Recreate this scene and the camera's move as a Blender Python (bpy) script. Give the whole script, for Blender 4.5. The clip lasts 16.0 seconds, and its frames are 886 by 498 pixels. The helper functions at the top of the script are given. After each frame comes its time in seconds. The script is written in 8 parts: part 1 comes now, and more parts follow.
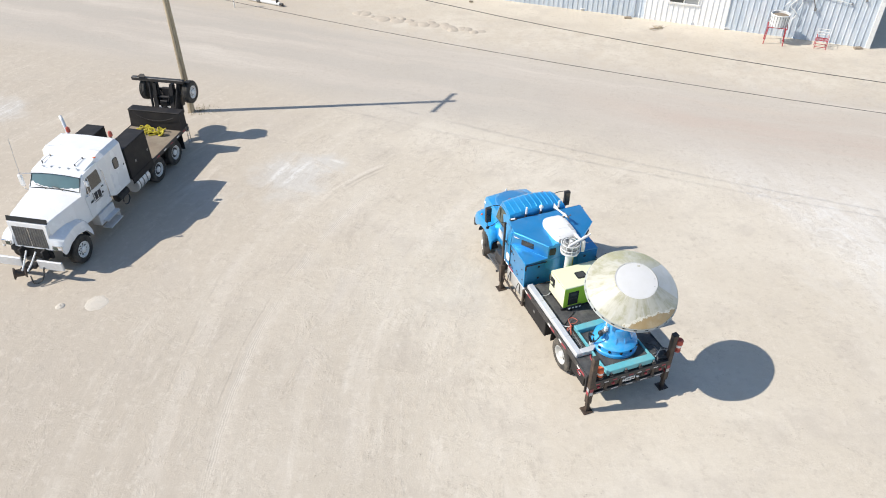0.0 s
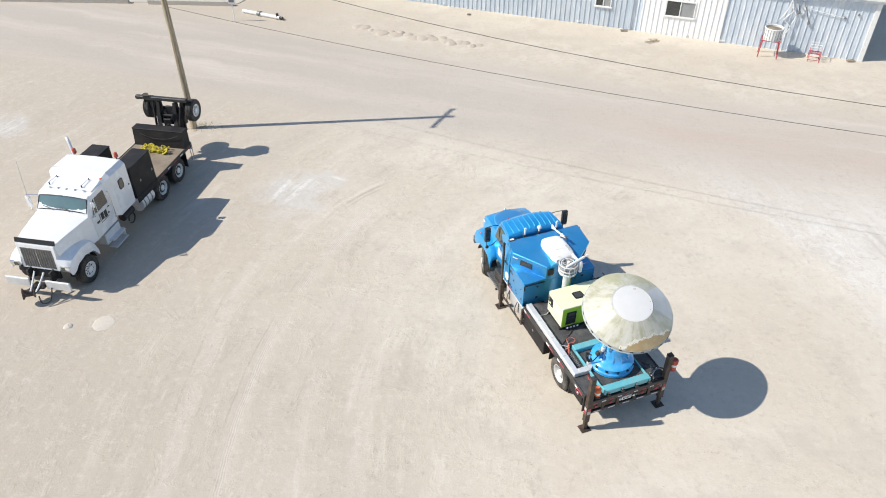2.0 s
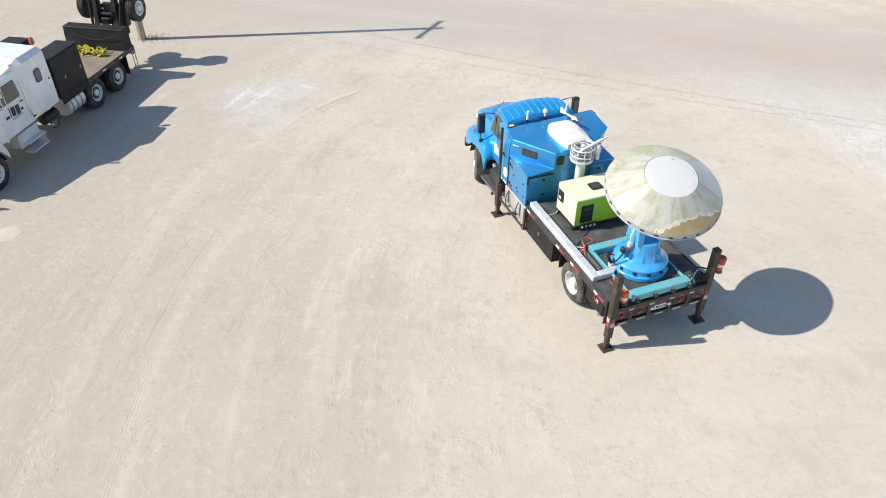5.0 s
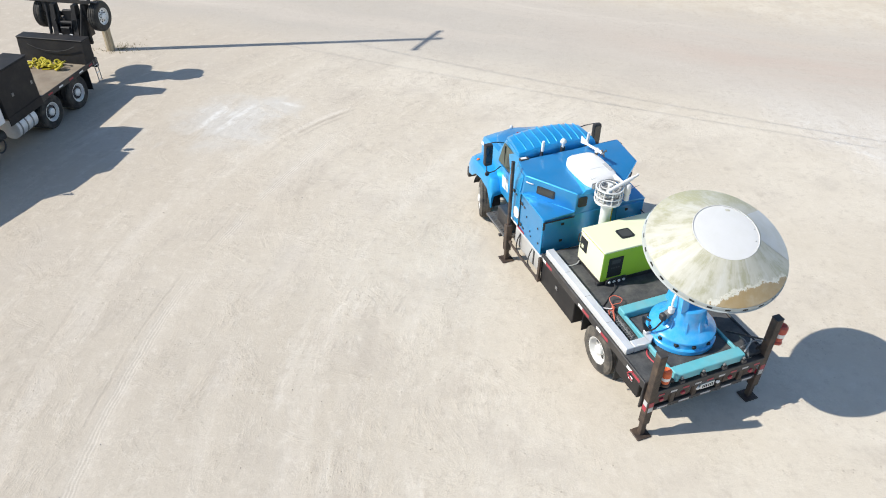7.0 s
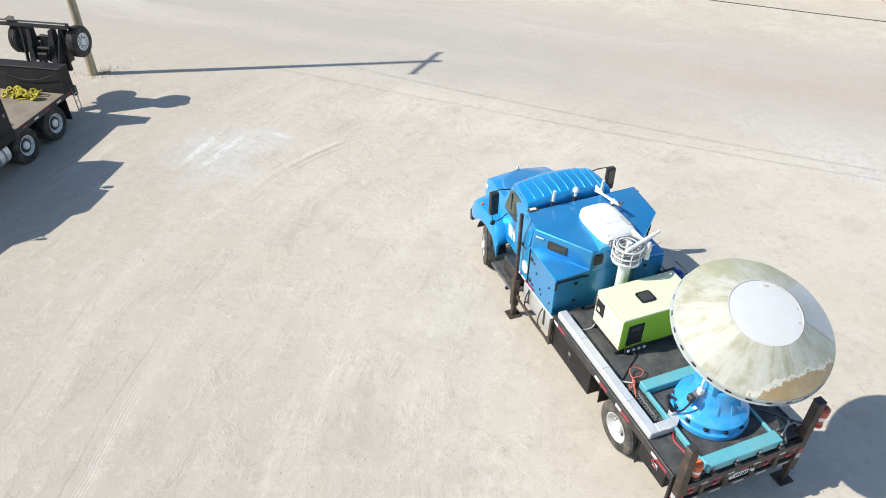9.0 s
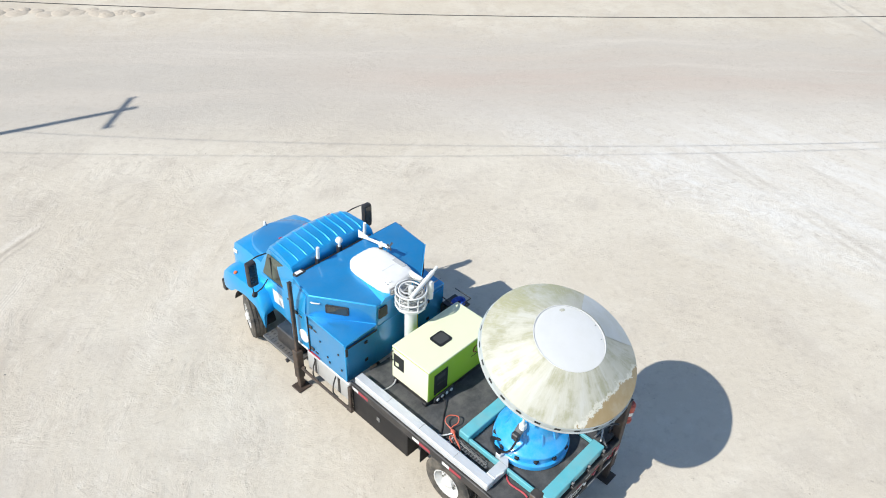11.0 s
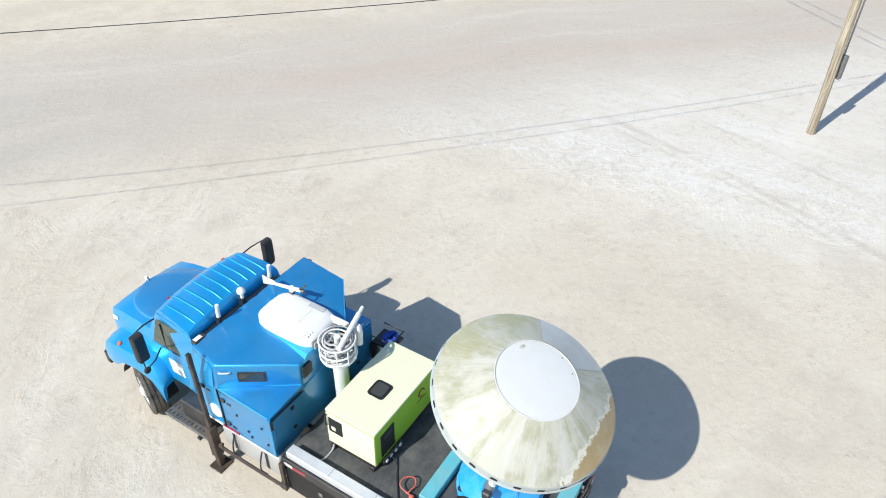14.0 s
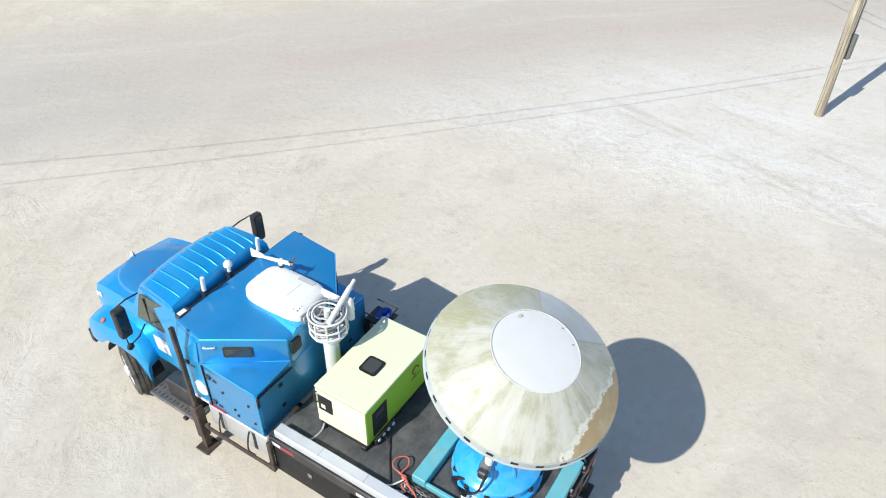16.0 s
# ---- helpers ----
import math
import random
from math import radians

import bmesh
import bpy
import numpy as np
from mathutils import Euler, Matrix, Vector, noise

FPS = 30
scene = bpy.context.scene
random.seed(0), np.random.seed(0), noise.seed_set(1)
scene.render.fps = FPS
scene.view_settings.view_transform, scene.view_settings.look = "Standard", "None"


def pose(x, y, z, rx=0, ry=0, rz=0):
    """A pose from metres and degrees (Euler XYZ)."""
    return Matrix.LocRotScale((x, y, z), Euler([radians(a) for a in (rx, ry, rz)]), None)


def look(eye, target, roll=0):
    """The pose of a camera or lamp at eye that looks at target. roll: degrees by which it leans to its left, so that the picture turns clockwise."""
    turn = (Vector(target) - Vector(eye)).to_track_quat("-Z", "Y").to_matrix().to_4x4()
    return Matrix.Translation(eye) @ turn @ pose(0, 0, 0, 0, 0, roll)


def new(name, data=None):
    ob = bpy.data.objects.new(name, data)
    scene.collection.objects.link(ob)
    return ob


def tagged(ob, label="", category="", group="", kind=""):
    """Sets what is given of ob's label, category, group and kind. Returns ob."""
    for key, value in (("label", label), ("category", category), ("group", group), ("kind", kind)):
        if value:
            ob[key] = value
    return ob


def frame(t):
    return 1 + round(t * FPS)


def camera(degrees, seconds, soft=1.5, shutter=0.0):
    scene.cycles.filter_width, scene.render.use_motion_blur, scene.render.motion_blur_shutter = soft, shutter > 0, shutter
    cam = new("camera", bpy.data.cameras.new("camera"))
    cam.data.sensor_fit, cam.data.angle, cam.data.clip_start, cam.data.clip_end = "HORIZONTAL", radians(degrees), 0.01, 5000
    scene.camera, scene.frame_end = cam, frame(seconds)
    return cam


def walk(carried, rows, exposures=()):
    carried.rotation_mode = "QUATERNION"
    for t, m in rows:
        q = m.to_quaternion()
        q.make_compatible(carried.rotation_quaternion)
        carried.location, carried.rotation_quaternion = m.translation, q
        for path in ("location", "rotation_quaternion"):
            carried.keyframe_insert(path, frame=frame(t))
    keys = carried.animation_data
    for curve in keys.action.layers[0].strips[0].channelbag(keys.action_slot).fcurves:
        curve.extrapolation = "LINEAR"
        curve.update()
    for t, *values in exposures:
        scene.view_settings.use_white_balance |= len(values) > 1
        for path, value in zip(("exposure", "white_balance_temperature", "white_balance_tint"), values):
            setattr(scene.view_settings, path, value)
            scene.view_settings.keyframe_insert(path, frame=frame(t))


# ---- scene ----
cam = camera(64.0, 16.0, soft=1.0)
PATH = [
    (0, (0.064, 0.047, 15.764), (0.06, 1.627, 14.537), 0.0),
    (0.5, (0.095, 0.084, 16.492), (0.09, 1.665, 15.267), -0.0),
    (1, (0.059, 0.04, 17.287), (0.06, 1.623, 16.064), 0.0),
    (1.5, (0.029, 0.022, 17.347), (0.031, 1.605, 16.124), -0.1),
    (2, (-0.019, 0.038, 16.568), (-0.017, 1.619, 15.343), -0.1),
    (2.5, (-0.026, 0.079, 15.511), (-0.021, 1.659, 14.286), -0.1),
    (3, (0.077, 0.16, 14.262), (0.08, 1.742, 13.038), -0.1),
    (3.5, (0.138, 0.277, 13.188), (0.144, 1.856, 11.961), -0.1),
    (3.7, (0.139, 0.36, 12.765), (0.149, 1.939, 11.538), 0.0),
    (5.8, (0.319, 3.125, 11.049), (0.344, 4.693, 9.808), 0.2),
    (6, (0.324, 3.437, 10.843), (0.351, 5.014, 9.613), 0.4),
    (6.5, (0.305, 4.153, 10.783), (0.329, 5.73, 9.554), 0.3),
    (7, (0.207, 4.736, 10.791), (0.235, 6.314, 9.562), 0.4),
    (7.5, (0.132, 5.207, 10.794), (0.163, 6.787, 9.568), 0.5),
    (8, (0.143, 5.618, 10.818), (0.172, 7.198, 9.593), 0.4),
    (8.5, (0.109, 6.014, 10.882), (0.142, 7.594, 9.656), 0.5),
    (9, (0.12, 6.506, 10.927), (0.157, 8.086, 9.701), 0.5),
    (9.5, (-0.055, 6.906, 11.041), (0.298, 8.45, 9.819), 1.0),
    (9.7, (-0.093, 7.117, 10.977), (0.335, 8.648, 9.763), 1.3),
    (11.8, (-0.04, 8.98, 11.028), (0.807, 10.31, 9.798), 1.3),
    (12, (0.054, 9.137, 10.955), (0.917, 10.451, 9.718), 0.6),
    (12.5, (0.125, 9.538, 10.882), (1.043, 10.8, 9.631), 1.1),
    (13, (0.232, 9.837, 10.723), (1.2, 11.058, 9.469), 1.3),
    (13.5, (0.351, 10.02, 10.6), (1.319, 11.248, 9.354), 1.0),
    (14, (0.481, 10.162, 10.55), (1.447, 11.396, 9.307), 0.8),
    (14.5, (0.553, 10.259, 10.549), (1.515, 11.49, 9.301), 0.9),
    (15, (0.575, 10.249, 10.494), (1.535, 11.484, 9.248), 0.7),
    (15.5, (0.6, 10.252, 10.307), (1.561, 11.485, 9.059), 0.8),
    (16, (0.635, 10.195, 9.933), (1.595, 11.429, 8.686), 0.8),
]
walk(cam, [(t, look(eye, target, roll)) for t, eye, target, roll in PATH],
     exposures=[(0, 0.16, 6570, 10.2), (3.5, 0.16, 6550, 9.7), (6, 0.15, 6500, 9.6), (7, 0.18, 6460, 9.0), (12.5, 0.18, 6290, 7.4), (16, 0.17, 6230, 7.0)])

# ---------- light ----------
SUN_EL, SUN_AZ = 43.0, 185.2      # degrees: height over the horizon, and the way from the ground to the sun (from +x)
world = bpy.data.worlds.new("sky")
scene.world = world
world.use_nodes = True
_wn = world.node_tree.nodes
_sky = _wn.new("ShaderNodeTexSky")
_sky.sky_type = "NISHITA"
_sky.sun_disc = False
_sky.sun_elevation = radians(SUN_EL)
_sky.sun_rotation = radians(90.0 - SUN_AZ)
_sky.air_density, _sky.dust_density, _sky.ozone_density = 1.0, 0.4, 1.5
_bg = _wn["Background"]
_bg.inputs["Strength"].default_value = 0.134
world.node_tree.links.new(_sky.outputs[0], _bg.inputs["Color"])
_sun = bpy.data.lights.new("sun", "SUN")
_sun.energy, _sun.angle, _sun.color = 4.66, radians(0.55), (1.0, 0.95, 0.87)
sun = new("sun", _sun)
_d = Vector((math.cos(radians(SUN_AZ)) * math.cos(radians(SUN_EL)), math.sin(radians(SUN_AZ)) * math.cos(radians(SUN_EL)), math.sin(radians(SUN_EL))))
sun.matrix_basis = look(_d * 60, (0, 0, 0))

# ---------- materials ----------


def mat(name, col, rough=0.6, metal=0.0, var=0.12, scale=3.0, bump=0.0, bscale=40.0, coat=0.0, dirt=None, dirt_amt=0.35, dirt_scale=1.2, spec=0.5):
    """Paint, rubber or metal: fine grain and broad wear in the colour, a little relief, dust where given."""
    m = bpy.data.materials.new(name)
    m.use_nodes = True
    nt = m.node_tree
    n, l = nt.nodes, nt.links
    b = n["Principled BSDF"]
    b.inputs["Metallic"].default_value = metal
    b.inputs["Coat Weight"].default_value = coat
    b.inputs["Specular IOR Level"].default_value = spec
    tc = n.new("ShaderNodeTexCoord")
    nz = n.new("ShaderNodeTexNoise")
    nz.inputs["Scale"].default_value = scale
    nz.inputs["Detail"].default_value = 8
    l.new(tc.outputs["Object"], nz.inputs["Vector"])
    mx = n.new("ShaderNodeMix")
    mx.data_type = "RGBA"
    mx.inputs[6].default_value = (*[c * (1 - var) for c in col], 1)
    mx.inputs[7].default_value = (*[min(1, c * (1 + var)) for c in col], 1)
    l.new(nz.outputs["Fac"], mx.inputs[0])
    out = mx.outputs[2]
    if dirt:
        n2 = n.new("ShaderNodeTexNoise")
        n2.inputs["Scale"].default_value = dirt_scale
        n2.inputs["Detail"].default_value = 10
        n2.inputs["Roughness"].default_value = 0.7
        l.new(tc.outputs["Object"], n2.inputs["Vector"])
        rp = n.new("ShaderNodeMapRange")
        rp.inputs[1].default_value, rp.inputs[2].default_value = 0.42, 0.72
        rp.inputs[4].default_value = dirt_amt
        l.new(n2.outputs["Fac"], rp.inputs[0])
        m2 = n.new("ShaderNodeMix")
        m2.data_type = "RGBA"
        m2.inputs[7].default_value = (*dirt, 1)
        l.new(rp.outputs[0], m2.inputs[0])
        l.new(out, m2.inputs[6])
        out = m2.outputs[2]
    l.new(out, b.inputs["Base Color"])
    rr = n.new("ShaderNodeMapRange")
    rr.inputs[3].default_value, rr.inputs[4].default_value = max(0.03, rough - 0.1), min(1, rough + 0.12)
    l.new(nz.outputs["Fac"], rr.inputs[0])
    l.new(rr.outputs[0], b.inputs["Roughness"])
    if bump:
        n3 = n.new("ShaderNodeTexNoise")
        n3.inputs["Scale"].default_value = bscale
        n3.inputs["Detail"].default_value = 6
        l.new(tc.outputs["Object"], n3.inputs["Vector"])
        bp = n.new("ShaderNodeBump")
        bp.inputs["Strength"].default_value = bump
        bp.inputs["Distance"].default_value = 0.02
        l.new(n3.outputs["Fac"], bp.inputs["Height"])
        l.new(bp.outputs[0], b.inputs["Normal"])
    return m


DUST = (0.42, 0.36, 0.28)
M_BLUE = mat("blue_truck_paint", (0.02, 0.40, 0.82), 0.38, 0.5, 0.12, 2.0, 0.02, 30, 0.6, DUST, 0.12, 1.5)
M_BLUE2 = mat("blue_pedestal_paint", (0.035, 0.37, 0.78), 0.2, 0.0, 0.12, 4.0, 0.04, 30, 0.5, (0.5, 0.55, 0.6), 0.18, 4)
M_TEAL = mat("teal_steel_paint", (0.12, 0.44, 0.50), 0.5, 0.0, 0.15, 5.0, 0.05, 50, 0.1, DUST, 0.25, 3)
M_WHITE = mat("white_truck_paint", (0.84, 0.84, 0.835), 0.25, 0.0, 0.05, 2.0, 0.0, 30, 0.6, DUST, 0.12, 1.2)
M_WPLAST = mat("white_plastic", (0.8, 0.79, 0.76), 0.45, 0.0, 0.06, 6.0, 0.03, 60, 0.0, (0.55, 0.5, 0.42), 0.2, 4)
M_WSTEEL = mat("white_painted_steel", (0.74, 0.75, 0.74), 0.5, 0.0, 0.1, 6.0, 0.05, 60, 0.0, (0.45, 0.4, 0.34), 0.25, 5)
M_BLACK = mat("black_steel_paint", (0.024, 0.023, 0.025), 0.45, 0.0, 0.3, 5.0, 0.08, 60, 0.0, DUST, 0.10, 3)
M_BLACKBOX = mat("black_toolbox_paint", (0.016, 0.015, 0.016), 0.6, 0.0, 0.3, 3.0, 0.04, 40, 0.0, DUST, 0.05, 2.0, 0.3)
M_JACK = mat("weathered_brown_steel", (0.042, 0.031, 0.025), 0.6, 0.0, 0.4, 6.0, 0.1, 60, 0.0, (0.26, 0.17, 0.11), 0.35, 4)
M_DECK = mat("black_deck_coating", (0.052, 0.053, 0.055), 0.72, 0.0, 0.4, 5.0, 0.3, 90, 0.0, (0.24, 0.23, 0.21), 0.42, 3.0)
M_RUST = mat("worn_steel_deck", (0.25, 0.195, 0.14), 0.7, 0.1, 0.25, 2.0, 0.12, 60, 0.0, (0.37, 0.33, 0.25), 0.7, 1.3)
M_TYRE = mat("tyre_rubber", (0.038, 0.036, 0.034), 0.85, 0.0, 0.3, 8.0, 0.15, 80, 0.0, DUST, 0.42, 3)
M_TYRE_DARK = mat("dark_tyre_rubber", (0.024, 0.023, 0.022), 0.8, 0.0, 0.3, 8.0, 0.15, 80, 0.0, DUST, 0.2, 4)
M_RIM = mat("white_wheel_steel", (0.66, 0.66, 0.64), 0.45, 0.0, 0.1, 8.0, 0.05, 40, 0.0, DUST, 0.35, 6)
M_CHROME = mat("chrome", (0.8, 0.8, 0.8), 0.12, 1.0, 0.05, 6.0, 0.0, 60)
M_ALUBEAM = mat("brushed_aluminium_duct", (0.70, 0.71, 0.72), 0.5, 0.35, 0.08, 5.0, 0.05, 60, 0.0, (0.5, 0.46, 0.4), 0.2, 4)
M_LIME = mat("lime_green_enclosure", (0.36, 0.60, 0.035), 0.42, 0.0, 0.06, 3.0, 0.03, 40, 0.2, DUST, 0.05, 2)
# lime enclosure paint with the sun's glare put into the colour, top then end
M_CREAM = mat("glare_pale_lime", (0.75, 0.775, 0.53), 0.5, 0.0, 0.05, 3.0, 0.03, 40, 0.0, (0.6, 0.55, 0.4), 0.2, 3)
M_CREAM2 = mat("glare_pale_end_panel", (0.80, 0.79, 0.55), 0.5, 0.0, 0.05, 3.0, 0.03, 40, 0.0, (0.6, 0.55, 0.4), 0.2, 3)
M_DARK = mat("dark_recess", (0.012, 0.013, 0.014), 0.6, 0.0, 0.3, 6.0)
M_GLASS = mat("dark_tinted_glass", (0.02, 0.028, 0.03), 0.06, 0.0, 0.2, 2.0, 0.0, 40, 0.5, DUST, 0.06, 2, 0.8)
M_GLASS2 = mat("greenish_window_glass", (0.055, 0.075, 0.055), 0.08, 0.0, 0.4, 3.0, 0.0, 40, 0.2, DUST, 0.06, 2, 0.5)
M_WSHIELD = mat("windscreen_glass", (0.10, 0.17, 0.17), 0.05, 0.0, 0.35, 1.6, 0.0, 40, 0.6, DUST, 0.06, 2, 0.9)
M_ORANGE = mat("orange_plastic", (0.72, 0.13, 0.03), 0.5, 0.0, 0.12, 8.0, 0.03, 60, 0.0, DUST, 0.2, 5)
M_RED = mat("red_reflector", (0.36, 0.03, 0.05), 0.3, 0.0, 0.1, 8.0)
M_TAPE = mat("white_reflective_tape", (0.5, 0.5, 0.5), 0.4, 0.0, 0.2, 8.0, 0.0, 60, 0.0, DUST, 0.3, 6)
M_RUBBER = mat("dark_rubber_flap", (0.05, 0.052, 0.05), 0.6, 0.0, 0.2, 8.0)
M_REDPAINT = mat("red_frame_paint", (0.42, 0.03, 0.05), 0.5, 0.0, 0.2, 6.0, 0.03, 60, 0.0, DUST, 0.2, 5)
M_CHAINRED = mat("red_orange_chain_paint", (0.55, 0.10, 0.05), 0.55, 0.0, 0.25, 14.0, 0.1, 60, 0.0, (0.5, 0.4, 0.35), 0.4, 8)
M_YELLOW = mat("yellow_webbing", (0.55, 0.46, 0.03), 0.7, 0.0, 0.3, 10.0, 0.15, 80, 0.0, (0.1, 0.1, 0.05), 0.35, 6)
M_ROPE = mat("blue_rope", (0.02, 0.08, 0.45), 0.6, 0.0, 0.2, 20.0, 0.2, 80)
M_RUST_MARK = mat("dark_red_mark", (0.22, 0.05, 0.02), 0.5, 0.0, 0.1, 8.0)
M_GREYCABLE = mat("grey_cable", (0.45, 0.45, 0.44), 0.6, 0.0, 0.1, 20.0)
M_BLKCABLE = mat("black_cable", (0.02, 0.02, 0.02), 0.6, 0.0, 0.1, 20.0)
M_WIRE = mat("wire_dark", (0.06, 0.055, 0.05), 0.7, 0.0, 0.1, 20.0)
M_GREY = mat("grey_steel", (0.22, 0.22, 0.22), 0.5, 0.4, 0.15, 8.0, 0.04, 50, 0.0, DUST, 0.2, 4)
M_CONC = mat("pale_concrete", (0.50, 0.46, 0.40), 0.85, 0.0, 0.15, 1.5, 0.2, 30, 0.0, (0.38, 0.34, 0.29), 0.4, 0.6)


def wood_mat(name, a, b_):
    m = bpy.data.materials.new(name)
    m.use_nodes = True
    n, l = m.node_tree.nodes, m.node_tree.links
    b = n["Principled BSDF"]
    tc = n.new("ShaderNodeTexCoord")
    mp = n.new("ShaderNodeMapping")
    mp.inputs["Scale"].default_value = (22, 22, 0.8)
    l.new(tc.outputs["Object"], mp.inputs["Vector"])
    nz = n.new("ShaderNodeTexNoise")
    nz.inputs["Scale"].default_value = 1.0
    nz.inputs["Detail"].default_value = 9
    nz.inputs["Roughness"].default_value = 0.65
    l.new(mp.outputs[0], nz.inputs["Vector"])
    cr = n.new("ShaderNodeValToRGB")
    cr.color_ramp.elements[0].position, cr.color_ramp.elements[1].position = 0.35, 0.68
    cr.color_ramp.elements[0].color, cr.color_ramp.elements[1].color = (*a, 1), (*b_, 1)
    l.new(nz.outputs["Fac"], cr.inputs[0])
    l.new(cr.outputs[0], b.inputs["Base Color"])
    b.inputs["Roughness"].default_value = 0.85
    bp = n.new("ShaderNodeBump")
    bp.inputs["Strength"].default_value, bp.inputs["Distance"].default_value = 0.6, 0.02
    l.new(nz.outputs["Fac"], bp.inputs["Height"])
    l.new(bp.outputs[0], b.inputs["Normal"])
    return m


M_POLE2 = wood_mat("grey_pole_wood", (0.17, 0.13, 0.085), (0.56, 0.49, 0.37))
M_POLE = wood_mat("weathered_pole_wood", (0.24, 0.175, 0.11), (0.60, 0.51, 0.36))


def ground_mat():
    """Compacted pale dirt: sandy base, greyer travelled road, chalky spills, curved wheel marks and pebble grain."""
    m = bpy.data.materials.new("pale_dirt")
    m.use_nodes = True
    nt = m.node_tree
    n, l = nt.nodes, nt.links
    b = n["Principled BSDF"]
    b.inputs["Roughness"].default_value = 0.95
    b.inputs["Specular IOR Level"].default_value = 0.2
    tc = n.new("ShaderNodeTexCoord")
    P = tc.outputs["Object"]
    sep = n.new("ShaderNodeSeparateXYZ")
    l.new(P, sep.inputs[0])

    def math_(op, a, b2=None, clamp=False):
        q = n.new("ShaderNodeMath")
        q.operation = op
        q.use_clamp = clamp
        for i, v in enumerate((a, b2)):
            if v is None:
                continue
            if isinstance(v, (int, float)):
                q.inputs[i].default_value = v
            else:
                l.new(v, q.inputs[i])
        return q.outputs[0]

    def noise_(scale, detail=6, rough=0.6, vec=None, dist=0.0):
        q = n.new("ShaderNodeTexNoise")
        q.inputs["Scale"].default_value = scale
        q.inputs["Detail"].default_value = detail
        q.inputs["Roughness"].default_value = rough
        q.inputs["Distortion"].default_value = dist
        l.new(vec or P, q.inputs["Vector"])
        return q.outputs["Fac"]

    def ramp(v, a, b2, lo=0.0, hi=1.0):
        q = n.new("ShaderNodeMapRange")
        q.interpolation_type = "SMOOTHSTEP"
        q.inputs[1].default_value, q.inputs[2].default_value, q.inputs[3].default_value, q.inputs[4].default_value = a, b2, lo, hi
        l.new(v, q.inputs[0])
        return q.outputs[0]

    def blend(base, col, fac):
        q = n.new("ShaderNodeMix")
        q.data_type = "RGBA"
        l.new(fac, q.inputs[0])
        if isinstance(base, tuple):
            q.inputs[6].default_value = (*base, 1)
        else:
            l.new(base, q.inputs[6])
        q.inputs[7].default_value = (*col, 1)
        return q.outputs[2]

    X, Y = sep.outputs[0], sep.outputs[1]

    def vec_(a, b2):
        q = n.new("ShaderNodeCombineXYZ")
        l.new(a, q.inputs[0])
        l.new(b2, q.inputs[1])
        return q.outputs[0]

    def radius(cx, cy):
        return math_("SQRT", math_("ADD", math_("POWER", math_("SUBTRACT", X, cx), 2.0), math_("POWER", math_("SUBTRACT", Y, cy), 2.0)))

    soft = noise_(0.12, 3)
    patch = noise_(0.45, 5, 0.6)
    clump = noise_(0.8, 6, 0.7, None, 0.8)
    wob = math_("MULTIPLY", math_("SUBTRACT", soft, 0.5), 2.6)
    wob2 = math_("MULTIPLY", math_("SUBTRACT", noise_(0.9, 4), 0.5), 0.7)
    # across and along the road
    V = math_("ADD", math_("ADD", math_("MULTIPLY", X, 0.357), math_("MULTIPLY", Y, 0.934)), wob)
    U = math_("SUBTRACT", math_("MULTIPLY", X, 0.934), math_("MULTIPLY", Y, 0.357))
    streak = noise_(1.0, 7, 0.65, vec_(math_("MULTIPLY", U, 0.05), math_("MULTIPLY", V, 0.6)))
    # base: sandy, greyer to the west, mottled in broad soft patches
    c = blend((0.575, 0.51, 0.415), (0.635, 0.574, 0.478), ramp(noise_(0.22, 5, 0.55), 0.35, 0.68))
    # the westward darkening also carries lens corner falloff in the colour
    c = blend(c, (0.475, 0.412, 0.335), ramp(X, 2.0, -14.0, 0.0, 0.85))
    c = blend(c, (0.48, 0.41, 0.33), ramp(noise_(0.10, 5, 0.6, None, 0.6), 0.52, 0.75, 0, 0.4))
    c = blend(c, (0.49, 0.433, 0.362), ramp(patch, 0.48, 0.68, 0, 0.55))
    # south-west darkening: corner falloff of the lens put into the ground colour
    c = blend(c, (0.44, 0.385, 0.315), math_("MULTIPLY", ramp(Y, 21.0, 14.0), ramp(math_("ADD", X, math_("MULTIPLY", math_("SUBTRACT", clump, 0.5), 5.0)), 3.0, -3.0, 0.0, 0.42)))
    # sweeps left by vehicles turning about the parked radar truck
    R = math_("ADD", radius(18.2, 12.2), math_("MULTIPLY", wob2, 0.5))
    A = math_("ARCTAN2", math_("SUBTRACT", Y, 12.2), math_("SUBTRACT", 18.2, X))
    sweep = math_("MULTIPLY", ramp(R, 13.0, 17.0), ramp(V, 30.0, 26.0))
    arc = noise_(1.0, 7, 0.7, vec_(math_("MULTIPLY", R, 1.05), math_("MULTIPLY", A, 3.0)))
    fine = noise_(1.0, 6, 0.72, vec_(math_("MULTIPLY", R, 5.0), math_("MULTIPLY", A, 11.0)))
    c = blend(c, (0.43, 0.372, 0.305), math_("MULTIPLY", math_("MULTIPLY", sweep, ramp(patch, 0.40, 0.62, 0.15, 1.0)), ramp(arc, 0.50, 0.68, 0, 0.48)))
    c = blend(c, (0.68, 0.625, 0.54), math_("MULTIPLY", math_("MULTIPLY", sweep, ramp(patch, 0.62, 0.42, 0.1, 1.0)), ramp(arc, 0.48, 0.34, 0, 0.36)))
    c = blend(c, (0.385, 0.33, 0.265), math_("MULTIPLY", math_("MULTIPLY", sweep, ramp(fine, 0.51, 0.62, 0, 0.36)), ramp(clump, 0.49, 0.64)))
